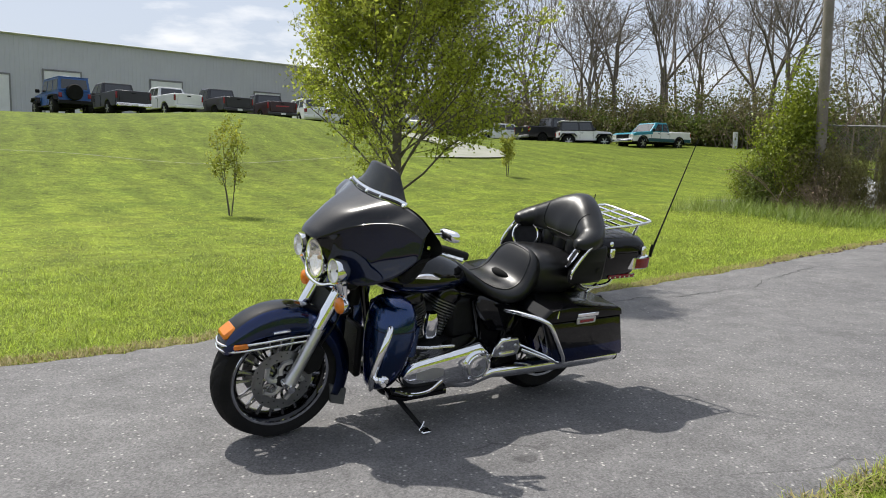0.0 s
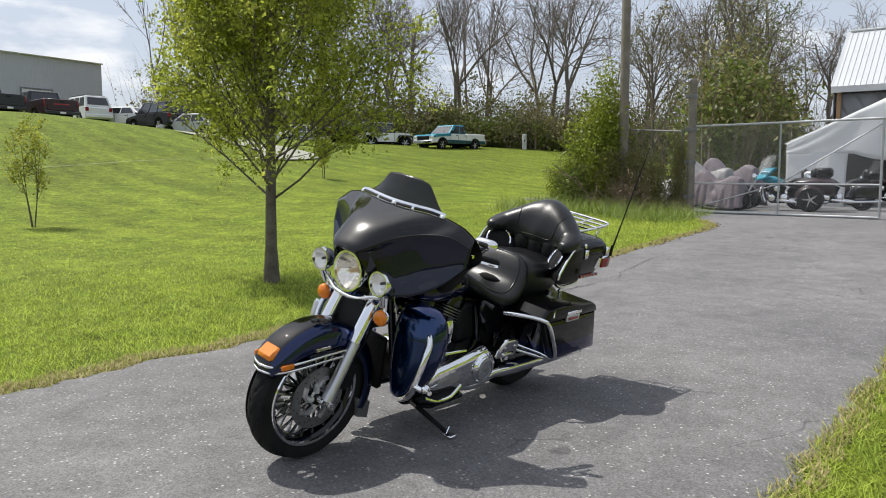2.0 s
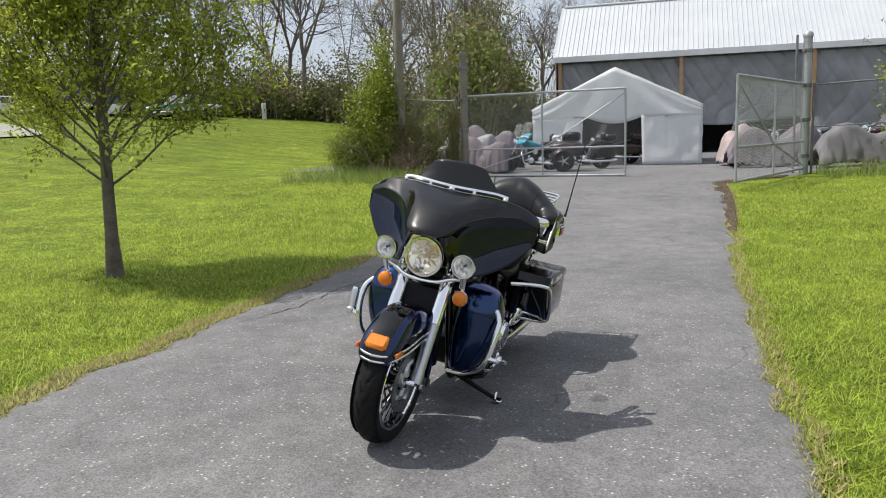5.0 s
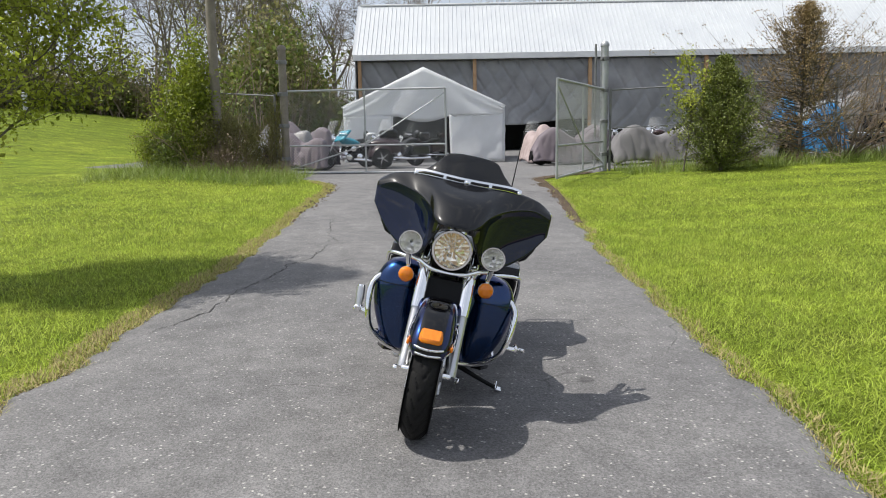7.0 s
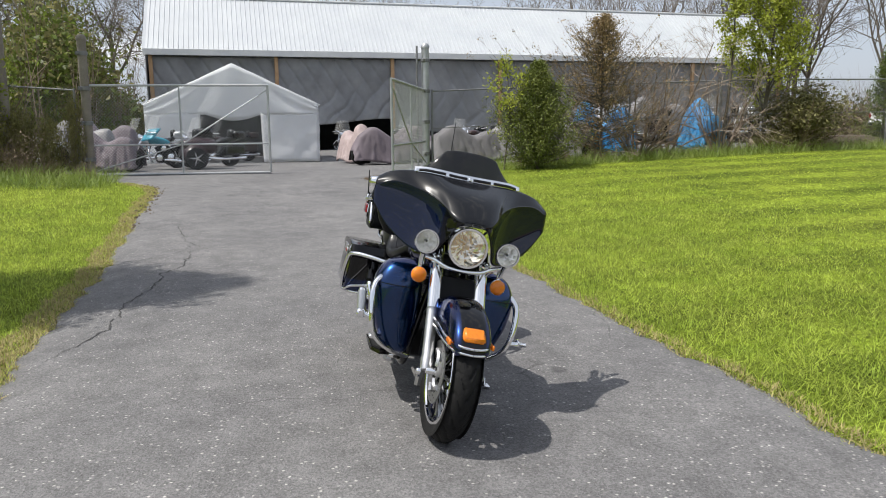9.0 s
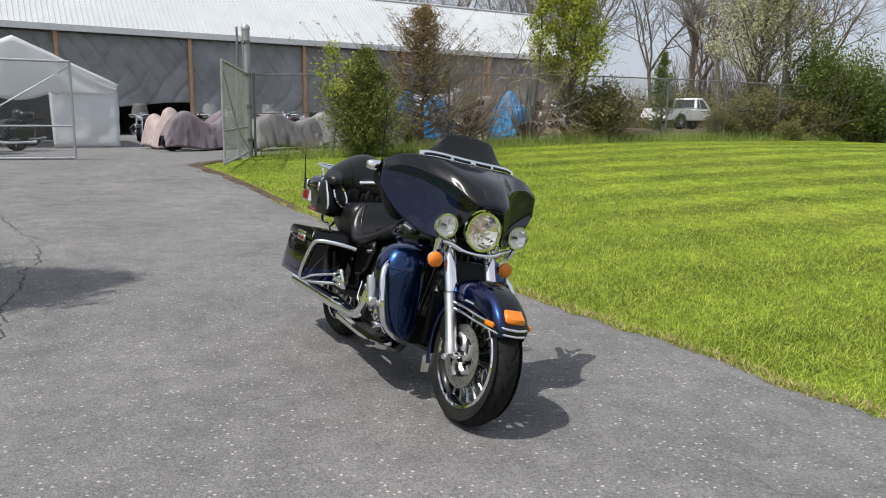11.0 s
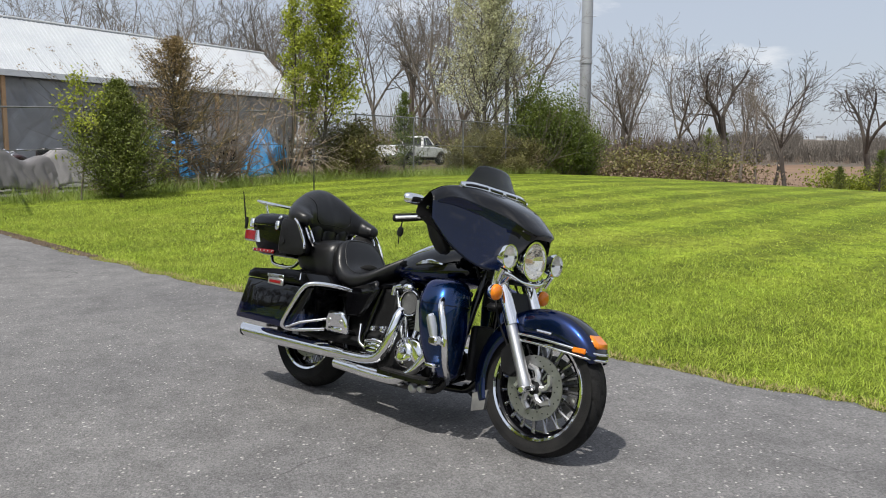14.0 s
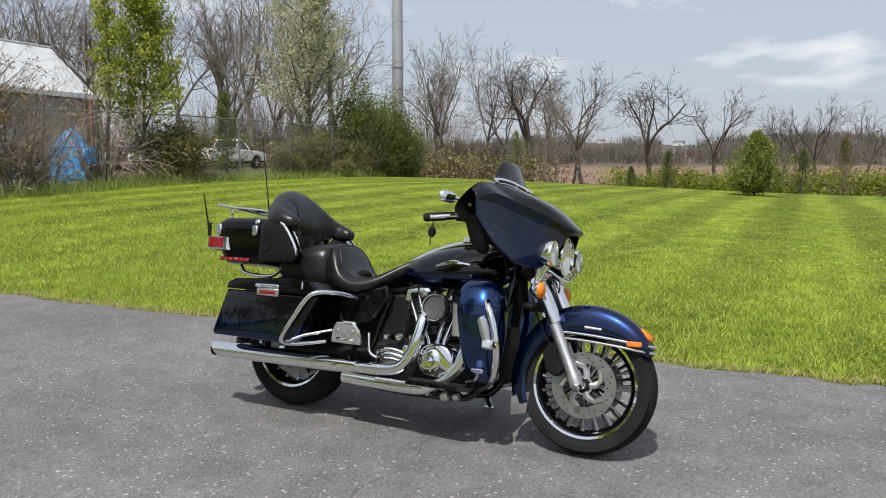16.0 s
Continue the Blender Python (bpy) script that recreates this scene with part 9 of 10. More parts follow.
def wagon(m, body, label, h=1.78, length=4.7, name="suv", saloon=False):
    t = thing(name, m, label, "car", "parked vehicles")
    L, W, r = length / 2, 0.91, 0.34 if saloon else 0.37
    belt = 0.93 if saloon else 1.08
    xs = (-L + 0.98, L - 0.92)
    side_body(t, body, [(-L, 0.55), (-L - 0.02, belt - 0.08), (-L + 0.10, belt + 0.02), (-0.9, belt + 0.03), (1.0, belt), (1.25, belt - 0.03), (L - 0.30, belt - 0.16), (L - 0.06, belt - 0.28), (L, 0.55)], xs, r, W, 0.30)
    if saloon:
        frustum(t, "cabin", (-L + 0.62, 1.18), W - 0.04, belt - 0.01, (-L + 1.25, 0.38), W - 0.23, h, body, ((0.10, 0.46), (0.50, 0.88)))
    else:
        frustum(t, "cabin", (-L + 0.06, 1.22), W - 0.04, belt - 0.01, (-L + 0.34, 0.45), W - 0.19, h, body, ((0.05, 0.28), (0.33, 0.57), (0.62, 0.88)))
        for sg in (1, -1):
            g = Geo()
            g.tube([(-L + 0.5, sg * 0.66, h + 0.05), (0.3, sg * 0.66, h + 0.05)], 0.02, 6)
            obj("roof_rail", g, CAST_BLACK, t)
    door_lines(t, W, ((1.05, False), (0.05, True), (-0.95, True)), 0.40, belt - 0.02, belt - 0.12)
    for x in xs:
        for sg in (1, -1):
            car_wheel(t, x, sg * (W - 0.12), r, 0.22, SATIN)
    box_part(t, "rear_bumper", (-L - 0.10, -W + 0.03, 0.36), (-L + 0.04, W - 0.03, 0.62), body, 0.05)
    box_part(t, "front_bumper", (L - 0.04, -W + 0.03, 0.34), (L + 0.10, W - 0.03, 0.58), body, 0.05)
    box_part(t, "number_plate", (-L - 0.115, -0.16, 0.44), (-L - 0.095, 0.16, 0.55), WHITE_PAINT, 0.004)
    for sg in (1, -1):
        box_part(t, "tail_light", (-L - 0.035, sg * 0.76 - 0.10, belt - 0.30), (-L + 0.08, sg * 0.76 + 0.12, belt - 0.04), RED_LENS, 0.02)
        box_part(t, "head_light", (L - 0.12, sg * 0.70 - 0.17, belt - 0.36), (L + 0.01, sg * 0.70 + 0.17, belt - 0.22), REFLECTOR, 0.03)
        box_part(t, "mirror", (0.92, sg * (W + 0.07) - 0.08, belt), (1.0, sg * (W + 0.07) + 0.08, belt + 0.13), body, 0.03)
    return t


def park(x, y, heading, dz=0.0):
    return Matrix.Translation(on(x, y, dz)) @ Matrix.Rotation(radians(heading), 4, "Z")


def behind(x, y, heading, back, dz=0.0):
    """Parks a vehicle so that its tail stands at (x, y)."""
    h = radians(heading)
    return park(x + back * math.cos(h), y + back * math.sin(h), heading, dz)


jeep(behind(-18.7, 39.1, 133, 2.3, 0.0), P_BLUE, P_BLUE, "blue jeep with a hardtop and a spare wheel", True, True)
pickup(behind(-16.9, 42.0, 133, 2.9, 0.02), P_BLACK, P_BLACK, "black pickup truck with chrome bumper parked by the warehouse", 5.8)
pickup(behind(-15.3, 46.2, 137, 2.7, 0.02), P_WHITE, P_WHITE, "white crew-cab pickup truck parked by the warehouse", 5.4, tall=1.84, wid=0.96, bumper=P_WHITE, flare=False)
pickup(behind(-12.4, 46.5, 132, 2.9, -0.15), P_GREY, P_GREY, "dark grey pickup truck parked by the warehouse", 5.8, tall=1.95, bumper=P_GREY, rim=CAST_BLACK)
pickup(behind(-10.0, 47.6, 124, 2.85, -0.2), P_RED, P_BLACK, "very dark red pickup truck with a lettered tailgate", 5.7, bumper=P_GREY, badge=P_BADGE)
wagon(behind(-9.1, 54.5, 122, 2.3, 0.25), P_WHITE, "white sport utility car seen from behind", 1.80)
wagon(park(-7.8, 56.2, 150, 0.15), P_WHITE, "white saloon car on the grass bank", 1.42, 4.7, "saloon_car", True)
wagon(park(-5.4, 53.6, 128), P_BLACK, "black sport utility car on the grass bank", 1.82, 4.7)
wagon(park(-3.1, 51.6, 150, -0.35), P_SILVER, "pale silver car behind the pear tree", 1.45, 4.4, "saloon_car", True)
wagon(park(4.2, 60.4, 200, -0.1), P_WHITE, "white car parked at the end of the lane", 1.45, 4.6, "saloon_car", True)
pickup(behind(6.3, 57.6, 28, 2.2, -0.3), P_BLACK, P_BLACK, "black pickup truck beside a white jeep", 5.6, rim=CAST_BLACK, bumper=STEEL_DARK, tall=2.0)
jeep(park(10.1, 55.6, 2, -0.42), P_WHITE, P_BLACK, "white two-door jeep with a black top on the bank", False)
pickup(park(14.5, 53.6, 212, -0.25), P_WHITE, P_TEAL, "turquoise and white pickup truck on the grass bank", 5.7, tall=1.82, wid=0.98, belt=1.18, flare=True, hood=P_TEAL, low=P_DEEP_TEAL)
tx, ty = 43.0, -6.3
pickup(park(tx, ty, math.degrees(math.atan2(-AN[1], -AN[0])), 0.55), P_WHITE, P_WHITE, "old white pickup truck behind the fence", 5.2, tall=1.80, belt=1.14, single=True)
# bench on which the truck stands
gb = Geo()
gb.box((-9, -2.5, -1.2), (9, 2.5, 0.0), 0.3, 0, park(tx, ty, math.degrees(math.atan2(-AN[1], -AN[0])), 0.55))
tagged(obj("gravel_pad", gb, DIRT), "low gravel pad under the white truck", "pad", kind="structure")


# ---- motorcycles in the yard ----
def yard_bike(m, body, label, name="motorcycle", bags=True, shield=True, three=False):
    t = thing(name, m, label, "motorcycle", "motorcycles in the yard")
    for x, r in ((0.0, 0.31), (1.6, 0.31)):
        for y in ((-0.52, 0.52) if three and x == 0.0 else (0.0,)):
            e = group("wheel", t, at(x, y, r, TO_Y))
            w = 0.2 if three and x == 0.0 else 0.14
            g = Geo()
            g.lathe([(r * 0.66, -w / 2), (r * 0.9, -w / 2), (r, -w * 0.2), (r, w * 0.2), (r * 0.9, w / 2), (r * 0.66, w / 2)], None, 28)
            obj("tyre", g, RUBBER, e, 40)
            g = Geo()
            for k in range(5):
                a = 2 * math.pi * k / 5
                g.tube([(0, 0, w * 0.45), (r * 0.66 * math.cos(a), r * 0.66 * math.sin(a), w * 0.4)], 0.022, 6)
            g.lathe([(r * 0.68, -w * 0.4), (r * 0.6, -w * 0.3), (r * 0.6, w * 0.3), (r * 0.68, w * 0.46)], None, 28, cap=False)
            obj("rim", g, SATIN, e, 40)
    g = Geo()
    for sg in (1, -1):
        g.tube([(1.6, sg * 0.1, 0.31), (1.3, sg * 0.1, 0.9)], 0.03, 8)
    obj("fork", g, CHROME, t, 40)
    g = Geo()
    rings = [[(x, hw * a, zc + hh * b) for a, b in rounded(1, 1, 2.4, 18)] for x, hw, zc, hh in spline([(0.6, 0.04, 0.72, 0.03), (0.75, 0.13, 0.76, 0.09), (0.95, 0.17, 0.80, 0.11), (1.12, 0.12, 0.80, 0.08), (1.18, 0.04, 0.8, 0.03)], 12)]
    g.loft(rings)
    obj("fuel_tank", g, P_TEAL if three else body, t, 60)
    g = Geo()
    rings = [[(x, hw * a, zc + hh * b) for a, b in rounded(1, 1, 2.8, 18)] for x, hw, zc, hh in spline([(0.66, 0.05, 0.72, 0.04), (0.45, 0.18, 0.68, 0.06), (0.25, 0.17, 0.76, 0.08), (0.0, 0.16, 0.80, 0.07), (-0.1, 0.1, 0.85, 0.06)], 14)]
    g.loft(rings)
    obj("seat", g, LEATHER, t, 60)
    g = Geo()
    g.box((0.55, -0.2, 0.2), (1.0, 0.2, 0.45), 0.05)
    for a in (22, -22):
        g.box((-0.09, -0.11, 0.1), (0.09, 0.11, 0.38), 0.02, 0, at(0.8, 0, 0.3, Matrix.Rotation(radians(a), 4, "Y")))
    obj("engine", g, CAST_BLACK, t, 40)
    g = Geo()
    for sg in (1, -1):
        for x, z, r in ((0.62, 0.33, 0.11), (0.92, 0.34, 0.09), (0.80, 0.58, 0.085)):
            g.lathe([(r, 0), (r, 0.03), (r * 0.8, 0.05), (0, 0.055)], at(x, sg * 0.18, z, Matrix.Rotation(radians(-90 * sg), 4, "X")), 18)
    g.tube([(1.18, -0.2, 0.66), (1.2, -0.36, 0.5), (1.15, -0.3, 0.3), (1.1, -0.12, 0.22)], 0.018, 8)
    g.tube([(1.18, 0.2, 0.66), (1.2, 0.36, 0.5), (1.15, 0.3, 0.3), (1.1, 0.12, 0.22)], 0.018, 8)
    obj("engine_covers", g, CHROME, t, 40, "chrome engine covers and guard")
    g = Geo()
    g.loft([[(x, hw * a, zc + hh * b) for a, b in rounded(1, 1, 2.6, 16)] for x, hw, zc, hh in ((0.02, 0.10, 0.96, 0.10), (-0.03, 0.17, 0.97, 0.13), (-0.09, 0.17, 0.98, 0.13), (-0.13, 0.10, 0.98, 0.10))])
    obj("backrest", g, LEATHER, t, 60)
    for sg in (1, -1):
        g = Geo()
        g.tube([(0.8, sg * 0.2, 0.28), (0.4, sg * 0.24, 0.24), (-0.4, sg * 0.25, 0.25)], [0.03, 0.05, 0.05], 10)
        obj("exhaust", g, CHROME, t, 40)
        g = Geo()
        g.tube([(1.25, sg * 0.02, 0.95), (1.2, sg * 0.2, 1.03), (0.98, sg * 0.4, 1.0)], 0.016, 8)
        obj("handlebar", g, CHROME, t, 40)
        if bags:
            g = Geo()
            g.box((-0.35, sg * 0.30 - 0.10, 0.35), (0.25, sg * 0.30 + 0.10, 0.66), 0.05)
            obj("saddlebag", g, body, t, 40)
    for (cx, cz, r, a0, a1, w) in ((1.6, 0.31, 0.36, 35, 170, 0.09), (0.0, 0.31, 0.38, 10, 150, 0.1 if not three else 0.62)):
        g = Geo()
        rings = []
        for q in np.linspace(a0, a1, 14):
            c, s = math.cos(radians(q)), math.sin(radians(q))
            rings.append([(cx + rr * c, y, cz + rr * s) for y, rr in ((-w, r - 0.08), (-w * 0.85, r), (0, r + 0.015), (w * 0.85, r), (w, r - 0.08), (w * 0.8, r - 0.03), (-w * 0.8, r - 0.03))])
        g.loft(rings)
        obj("fender", g, body, t, 50)
    g = Geo()
    g.lathe([(0.05, -0.12), (0.1, -0.03), (0.1, 0.0), (0.06, 0.02), (0, 0.025)], at(1.42, 0, 0.88, TO_X), 18)
    obj("headlamp", g, CHROME, t, 40)
    if shield:
        g = Geo()
        rings = [[(1.30 - 0.22 * q - 0.25 * abs(u) ** 2, u * (0.36 - 0.12 * q), 0.9 + 0.55 * q) for u in np.linspace(-1, 1, 13)] for q in np.linspace(0, 1, 7)]
        g.loft(rings, closed=False, caps=False)
        o = obj("windshield", g, GLASS, t, 60)
        o.modifiers.new("thick", "SOLIDIFY").thickness = 0.008
    if three:
        g = Geo()
        g.loft([[(1.40 - 0.25 * q - 0.30 * u * u, u * (0.40 - 0.10 * q), 0.80 + 0.30 * q + 0.03 * u * u) for u in np.linspace(-1, 1, 13)] for q in np.linspace(0, 1, 6)], closed=False, caps=False)
        fo = obj("fairing", g, P_TEAL, t, 60, "turquoise fairing")
        fo.modifiers.new("thick", "SOLIDIFY").thickness = 0.02
        g = Geo()
        rings = [[(x, hw * a, zc + hh * b) for a, b in rounded(1, 1, 3.5, 20)] for x, hw, zc, hh in ((-0.55, 0.45, 0.62, 0.16), (-0.45, 0.52, 0.62, 0.22), (0.0, 0.55, 0.66, 0.22), (0.3, 0.4, 0.66, 0.16))]
        g.loft(rings)
        obj("rear_body", g, body, t, 50)
        g = Geo()
        g.box((-0.5, -0.28, 0.86), (-0.1, 0.28, 1.12), 0.06)
        obj("trunk", g, PAINT_BLACK, t, 40)
    else:
        g = Geo()
        g.box((-0.42, -0.26, 0.82), (-0.06, 0.26, 1.05), 0.06)
        obj("trunk", g, body, t, 40)
    return t


def covered(m, mat, seed, label, L=2.3, hgt=1.25, wid=0.42, front=1.05, wheel_shows=True, peak=0.70, tail=0.22):
    """A motorcycle under a loose cover: an uneven draped form with folds."""
    t = thing("covered_motorcycle", m, label, "motorcycle", "motorcycles in the yard")
    g = Geo()
    nu, rows_ = 44, []
    for k in range(90):
        q = k / 89
        x = -0.45 * L + L * q
        prof = 0.60 + front * 0.36 * math.exp(-((q - peak) / (0.19 if tail > 0.1 else 0.3)) ** 2) + tail * math.exp(-((q - 0.18) / 0.19) ** 2) + 0.02 * math.sin(q * 13 + seed)
        h = hgt * prof * min(1, (q + 0.02) * 9) ** 0.35 * min(1, (1.02 - q) * 9) ** 0.35
        w = wid * (0.72 + 0.35 * math.sin(math.pi * q) ** 0.5)
        ring = []
        for j in range(nu):
            u = -1 + 2 * j / (nu - 1)
            fall = max(0.0, (abs(u) - 0.22) / 0.78)
            crumple = noise.noise(Vector((q * 6, u * 2.5, seed * 3.1))) + 0.5 * noise.noise(Vector((q * 17, u * 5, seed * 1.7)))
            pleat = abs(math.sin(q * (19 + seed % 5) + 1.2 * u + seed + 2 * crumple)) ** 0.6 - 0.55
            y = math.copysign(min(abs(u) / 0.22, 1.0) * 0.13 + (w - 0.13) * fall ** 0.75 + (0.085 * pleat * (0.5 + abs(crumple)) + 0.05 * crumple) * fall, u)
            low = 0.04 + 0.05 * (1 + math.sin(q * 9 + seed))
            z = h * (1 - 0.03 * min(abs(u) / 0.22, 1) ** 2) - (h * 0.97 - low) * fall ** 1.25 + 0.03 * crumple * (1 - fall)
            ring.append((x + 0.05 * crumple * fall, y, max(z, 0.02)))
        rows_.append(ring)
    g.loft(rows_, closed=False, caps=False)
    o = obj("cover", g, mat, t, 70)
    o.modifiers.new("thick", "SOLIDIFY").thickness = 0.01
    for x in ((-0.33 * L, 0.44 * L) if wheel_shows else ()):
        e = group("wheel", t, at(x, 0, 0.30, TO_Y))
        gg = Geo()
        gg.lathe([(0.2, -0.065), (0.27, -0.065), (0.30, -0.02), (0.30, 0.02), (0.27, 0.065), (0.2, 0.065)], None, 24)
        obj("tyre", gg, RUBBER, e, 40)
        gg = Geo()
        gg.lathe([(0.21, -0.05), (0.19, -0.03), (0.19, 0.03), (0.21, 0.05)], None, 24, cap=False)
        for k in range(8):
            a = 2 * math.pi * k / 8
            gg.tube([(0, 0, 0), (0.2 * math.cos(a), 0.2 * math.sin(a), 0)], 0.008, 5)
        obj("rim", gg, SATIN, e, 40)
    return t


def yard(s, o, turn, dz=0.0):
    """Pose in the drive's frame; turn 0 points along the drive."""
    return Matrix.Translation(on(*D(s, o), dz)) @ Matrix.Rotation(radians(36.87 + turn), 4, "Z")


# left of the gate opening
covered(yard(19.6, 8.7, 60), surface("torn_white_plastic", (0.55, 0.55, 0.54), (0.68, 0.68, 0.66), 1.3, 0.5, bump=0.5, bscale=7), 1, "low heap under torn white plastic beside the fence", 1.3, 0.85)
covered(yard(21.2, 8.0, 75), COVER_SILVER, 2, "motorcycle under a silver-grey cover beside the fence", 1.9, 1.35)
covered(yard(19.9, 7.25, 80), COVER_TAUPE, 3, "motorcycle under a dark taupe cover", 1.7, 1.12)
covered(yard(22.0, 7.6, 70), COVER_TAUPE, 4, "motorcycle under a faded brown cover", 2.3, 1.45)
yard_bike(yard(20.7, 5.15, 100), paint("maroon_trike_paint", (0.02, 0.006, 0.008)), "turquoise three-wheeled motorcycle with a black trunk", "trike", False, True, True)
yard_bike(yard(22.3, 4.2, 112), PAINT_BLACK, "black motorcycle with a clear windshield")
yard_bike(yard(23.1, 5.9, 95), P_SILVER, "silver motorcycle with saddlebags")
# inside the tent
yard_bike(yard(27.2, 3.6, 95), P_RED, "dark red motorcycle inside the tent")
yard_bike(yard(28.3, 5.0, 85), PAINT_BLACK, "black motorcycle inside the tent")
# right of the tent
covered(yard(23.2, 0.25, 200), surface("faded_pink_cover", (0.33, 0.26, 0.25), (0.42, 0.34, 0.33), 1.3, 0.65, bump=0.5, bscale=7), 5, "motorcycle under a short faded pink cover", 1.7, 1.25)
covered(yard(21.6, -0.75, 100), COVER_TAUPE, 6, "motorcycle under a large taupe cover reaching the ground", 2.6, 1.2, 0.42, 0.92, True, 0.74, 0.34)
covered(yard(22.6, -2.0, 95), COVER_TAUPE, 7, "motorcycle under a taupe cover", 2.4, 1.2, 0.5)
covered(yard(20.1, -2.7, 100), COVER_GREY, 8, "motorcycle under a grey cover behind the fence", 2.4, 1.15, 0.5)
covered(yard(20.2, -4.4, 85), COVER_SILVER, 9, "motorcycle under a pale cover behind the fence", 2.3, 1.1, 0.5)
yard_bike(yard(21.4, -3.9, 120), P_RED, "dark red motorcycle leaning by the covers", "motorcycle", False, False)
for i, o in enumerate((-0.6, -1.8, -3.0, -4.2, -5.6, -7.0)):
    yard_bike(yard(31.5 + 0.6 * (i % 2), o, 165 + 9 * (i % 3)), (PAINT_BLACK, P_RED, P_GREY)[i % 3], "dark motorcycle parked in the shade of the shed", "motorcycle", True, i % 2 == 0)
covered(yard(19.7, -5.6, 20), COVER_SILVER, 10, "motorcycle under a crumpled silver cover behind the fence", 2.2, 1.3, 0.45)
covered(yard(19.4, -6.15, 10), TARP_BLUE, 11, "upright shape wrapped in blue tarpaulin", 1.0, 1.72, 0.42, wheel_shows=False, peak=0.55, tail=0.0)
covered(yard(20.5, -7.7, 90), TARP_BLUE, 12, "low shape wrapped in blue tarpaulin", 1.4, 1.5, 0.4, wheel_shows=False, peak=0.4, tail=0.05)
covered(yard(19.4, -10.1, 5), TARP_BLUE, 13, "tall shape wrapped in bright blue tarpaulin", 1.5, 1.62, 0.60, wheel_shows=False, peak=0.6, tail=0.02)
covered(yard(20.8, -9.3, 95, 0.3), COVER_SILVER, 14, "motorcycle under a pale cover behind the tarpaulin", 2.4, 1.5, 0.5)
yard_bike(yard(20.4, -11.9, 100, 0.3), P_SILVER, "silver motorcycle partly hidden by shrubs")
yard_bike(yard(20.2, -13.4, 80, 0.3), WHITE_PAINT, "white motorcycle partly hidden by shrubs")
covered(yard(21.0, -14.6, 90, 0.3), COVER_GREY, 15, "motorcycle under a grey cover among shrubs", 2.4, 1.3, 0.5)
yard_bike(yard(20.2, -9.0, 60, 0.3), PAINT_BLACK, "black motorcycle beside the blue tarpaulin")
wagon(park(*D(25.2, -10.2), 120, 0.3), P_SILVER, "pale silver car parked before the shed", 1.45, 4.6, "saloon_car", True)

# ---- grass ----
def blades(rng, xy, h0, h1, width, lean, zoff=-0.045):
    """Leaning tapered blades at the given places."""
    n = len(xy)
    z = H(xy[:, 0], xy[:, 1]) + zoff
    a = rng.random(n) * 6.283
    u = np.stack([np.cos(a), np.sin(a), np.zeros(n)], 1)
    w = np.stack([-np.sin(a), np.cos(a), np.zeros(n)], 1)
    h = rng.uniform(h0, h1, (n, 1))
    wd = width * rng.uniform(0.7, 1.3, (n, 1))
    ln = lean * rng.uniform(0.2, 1.2, (n, 1))
    b = np.concatenate([xy, z[:, None]], 1)
    up = np.array([0, 0, 1.0])
    t = b + up * h * np.maximum(0.45, 1 - 0.33 * ln) + u * h * ln
    v = np.stack([b - w * wd, b + w * wd, t], 1).reshape(-1, 3)
    return v, np.arange(len(v)).reshape(-1, 3)


rg = np.random.default_rng(123)


def strip_places(n, s0, s1, side, reach, power=1.6):
    s = rg.uniform(s0, s1, n)
    d = reach * (1 - np.sqrt(1 - rg.random(n))) if reach > 1 else reach * rg.random(n) ** power
    e = np.array([drive_edges(q)[side] for q in s])
    jit = np.array([ragged(q, 1.0 if side == 0 else 5.0, 0.09 if side == 0 else 0.10) for q in s])
    o = e + jit + (-1 if side == 0 else 1) * (d - 0.05)
    return np.stack([s * AX[0] + o * AN[0], s * AX[1] + o * AN[1]], 1)


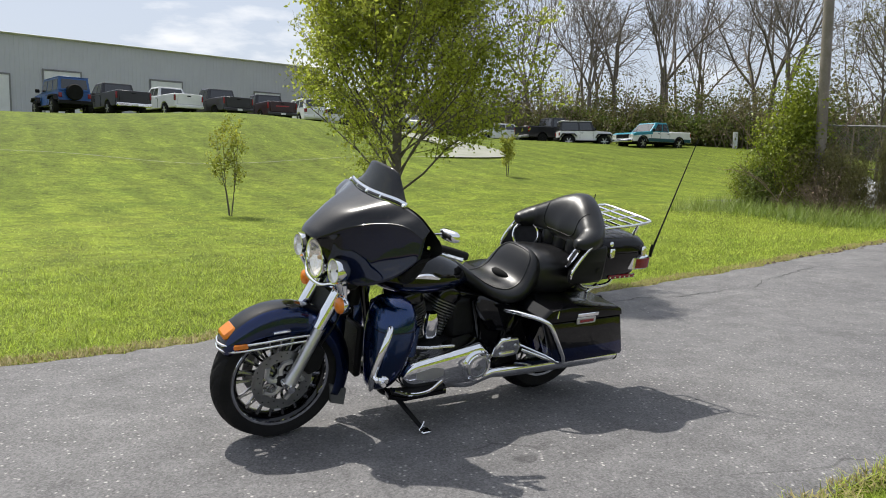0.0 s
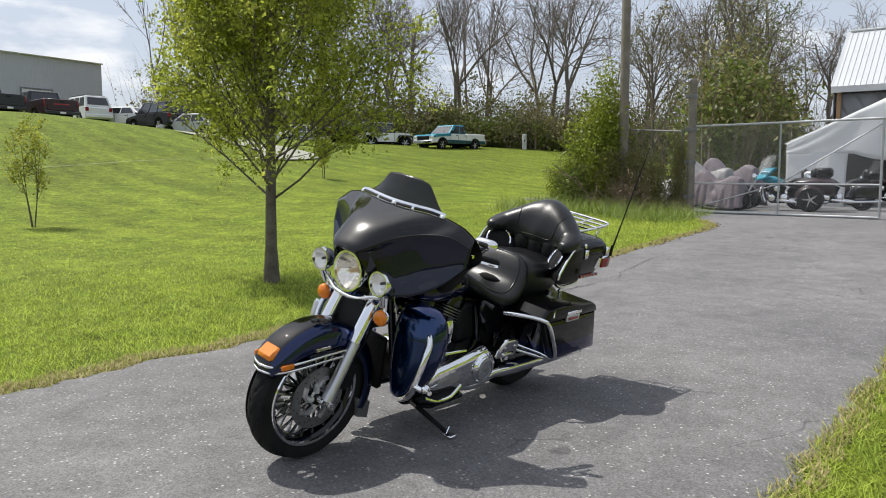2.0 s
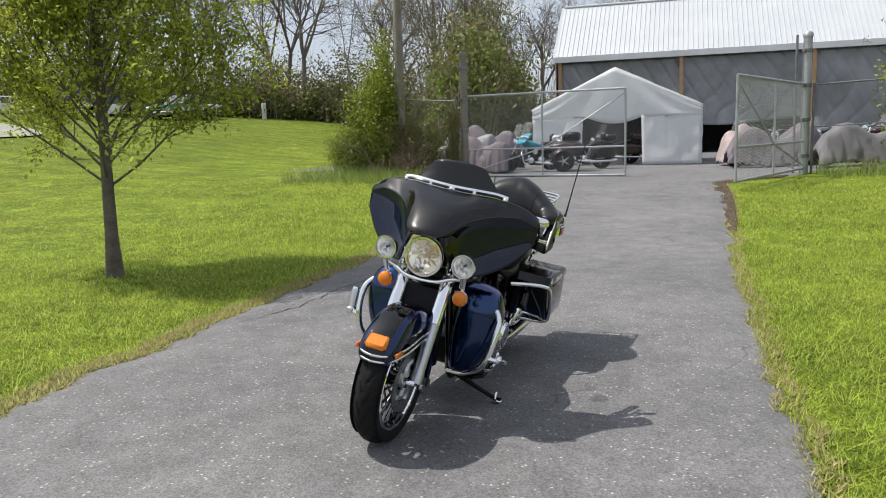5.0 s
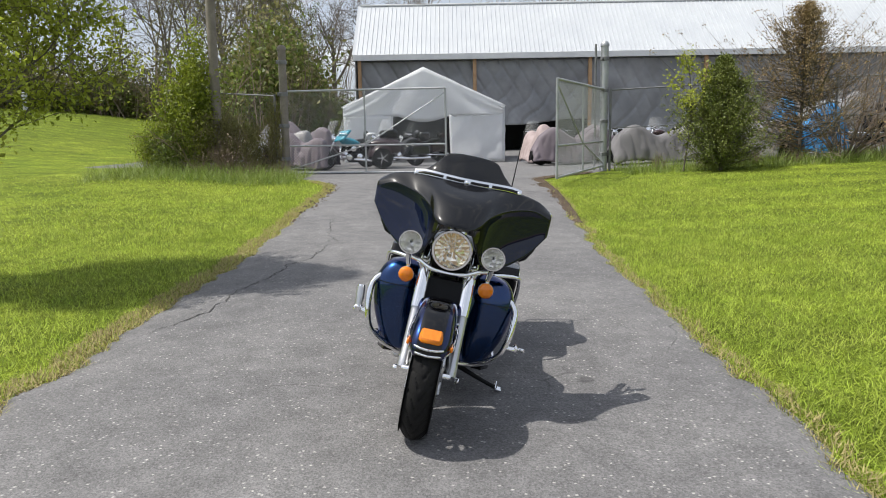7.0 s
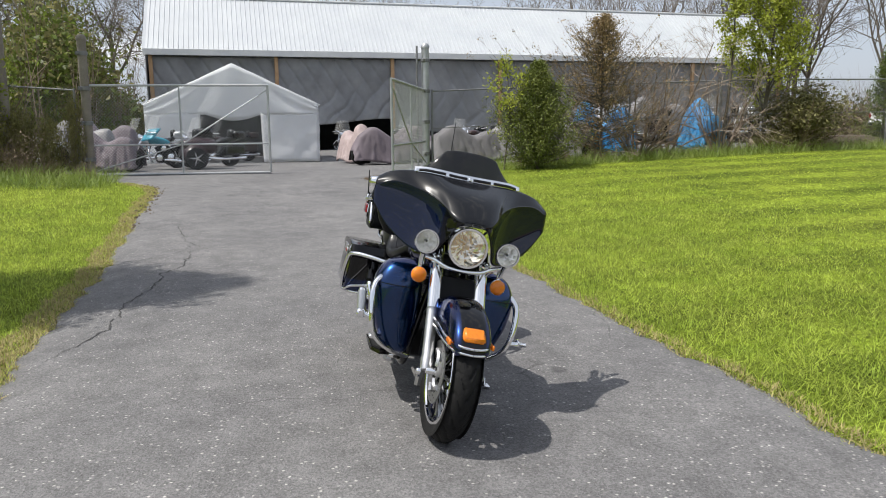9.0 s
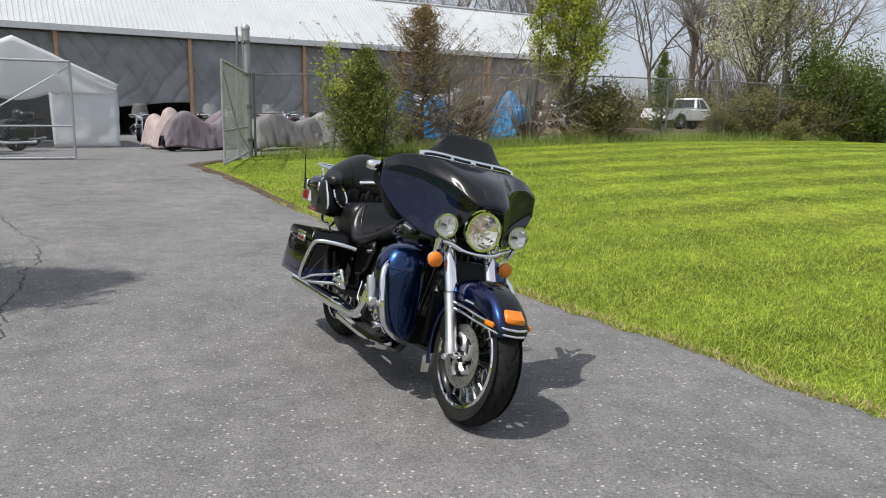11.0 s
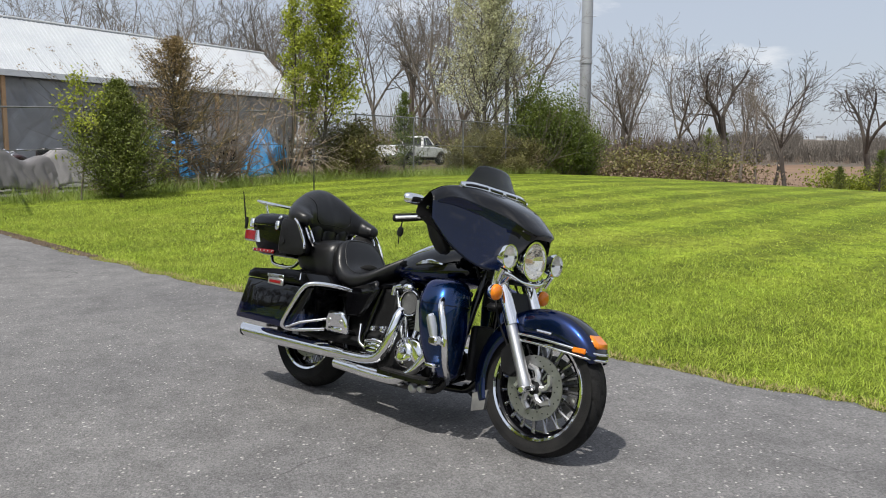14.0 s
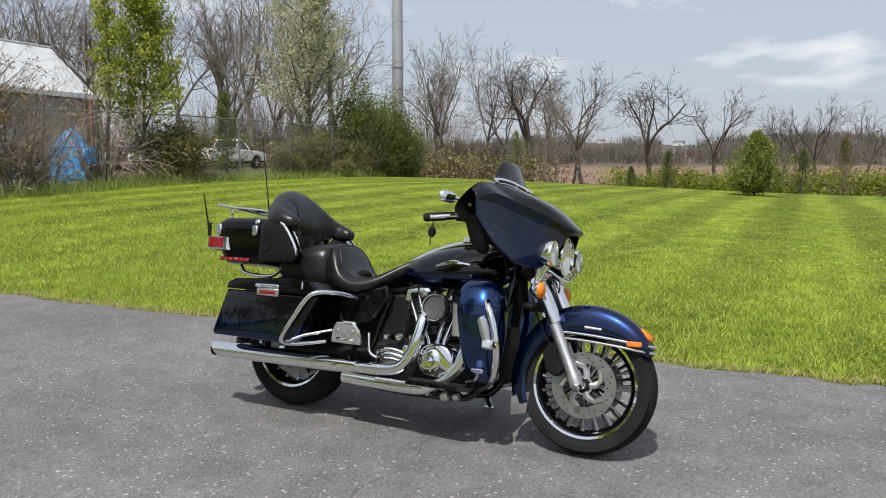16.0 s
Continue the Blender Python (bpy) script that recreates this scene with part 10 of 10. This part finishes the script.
sets = []
sets.append((strip_places(112000, -4.5, 8.0, 0, 5.6, 1.3), 0.04, 0.09, 0.0034, 1.5))
sets.append((strip_places(48000, 7.0, 15.5, 0, 6.5, 1.3), 0.04, 0.09, 0.0045, 1.5))
sets.append((strip_places(92000, -5.5, 9.0, 1, 5.6, 1.3), 0.04, 0.09, 0.0038, 1.5))
sets.append((strip_places(30000, 8.0, 16.5, 1, 6.0, 1.3), 0.04, 0.10, 0.005, 1.4))
sets.append((strip_places(78000, -6.0, 17.0, 0, 19.0, 1.0), 0.036, 0.06, 0.006, 2.0))
sets.append((strip_places(66000, -7.0, 17.0, 1, 17.0, 1.0), 0.036, 0.06, 0.006, 2.0))
allv, allf, off = [], [], 0
for xy, h0, h1, w, ln in sets:
    v, f = blades(rg, xy, h0, h1, w, ln)
    allv.append(v)
    allf.append(f + off)
    off += len(v)
tagged(raw_mesh("grass", np.concatenate(allv), np.concatenate(allf), BLADE), "mown green grass blades beside the drive", "grass", kind="stuff")
# straw-coloured thatch right on the edge of the asphalt
va, fa = blades(rg, strip_places(9000, -4, 16, 0, 0.15, 1.0), 0.02, 0.055, 0.0042, 1.4, -0.03)
vb, fb = blades(rg, strip_places(30000, -5, 16, 1, 0.24, 1.0), 0.02, 0.055, 0.0042, 1.4, -0.03)
tagged(raw_mesh("dry_grass", np.concatenate([va, vb]), np.concatenate([fa, fb + len(va)]), DRY_BLADE), "straw-coloured dead grass on the asphalt's edge", "grass", kind="stuff")
# tall unmown grass along the fence
s = rg.uniform(16.3, 18.7, 17000)
o = np.where(rg.random(17000) < 0.74, rg.uniform(-24, -1.2, 17000), rg.uniform(6.6, 11.5, 17000))
s = np.where(o > 0, s - 0.8 - 0.7 * rg.random(17000), s)
v1, f1 = blades(rg, np.stack([s * AX[0] + o * AN[0], s * AX[1] + o * AN[1]], 1), 0.12, 0.60, 0.006, 1.2)
tagged(raw_mesh("tall_grass", v1, f1, WEED), "tall unmown grass along the chain-link fence", "grass", kind="stuff")
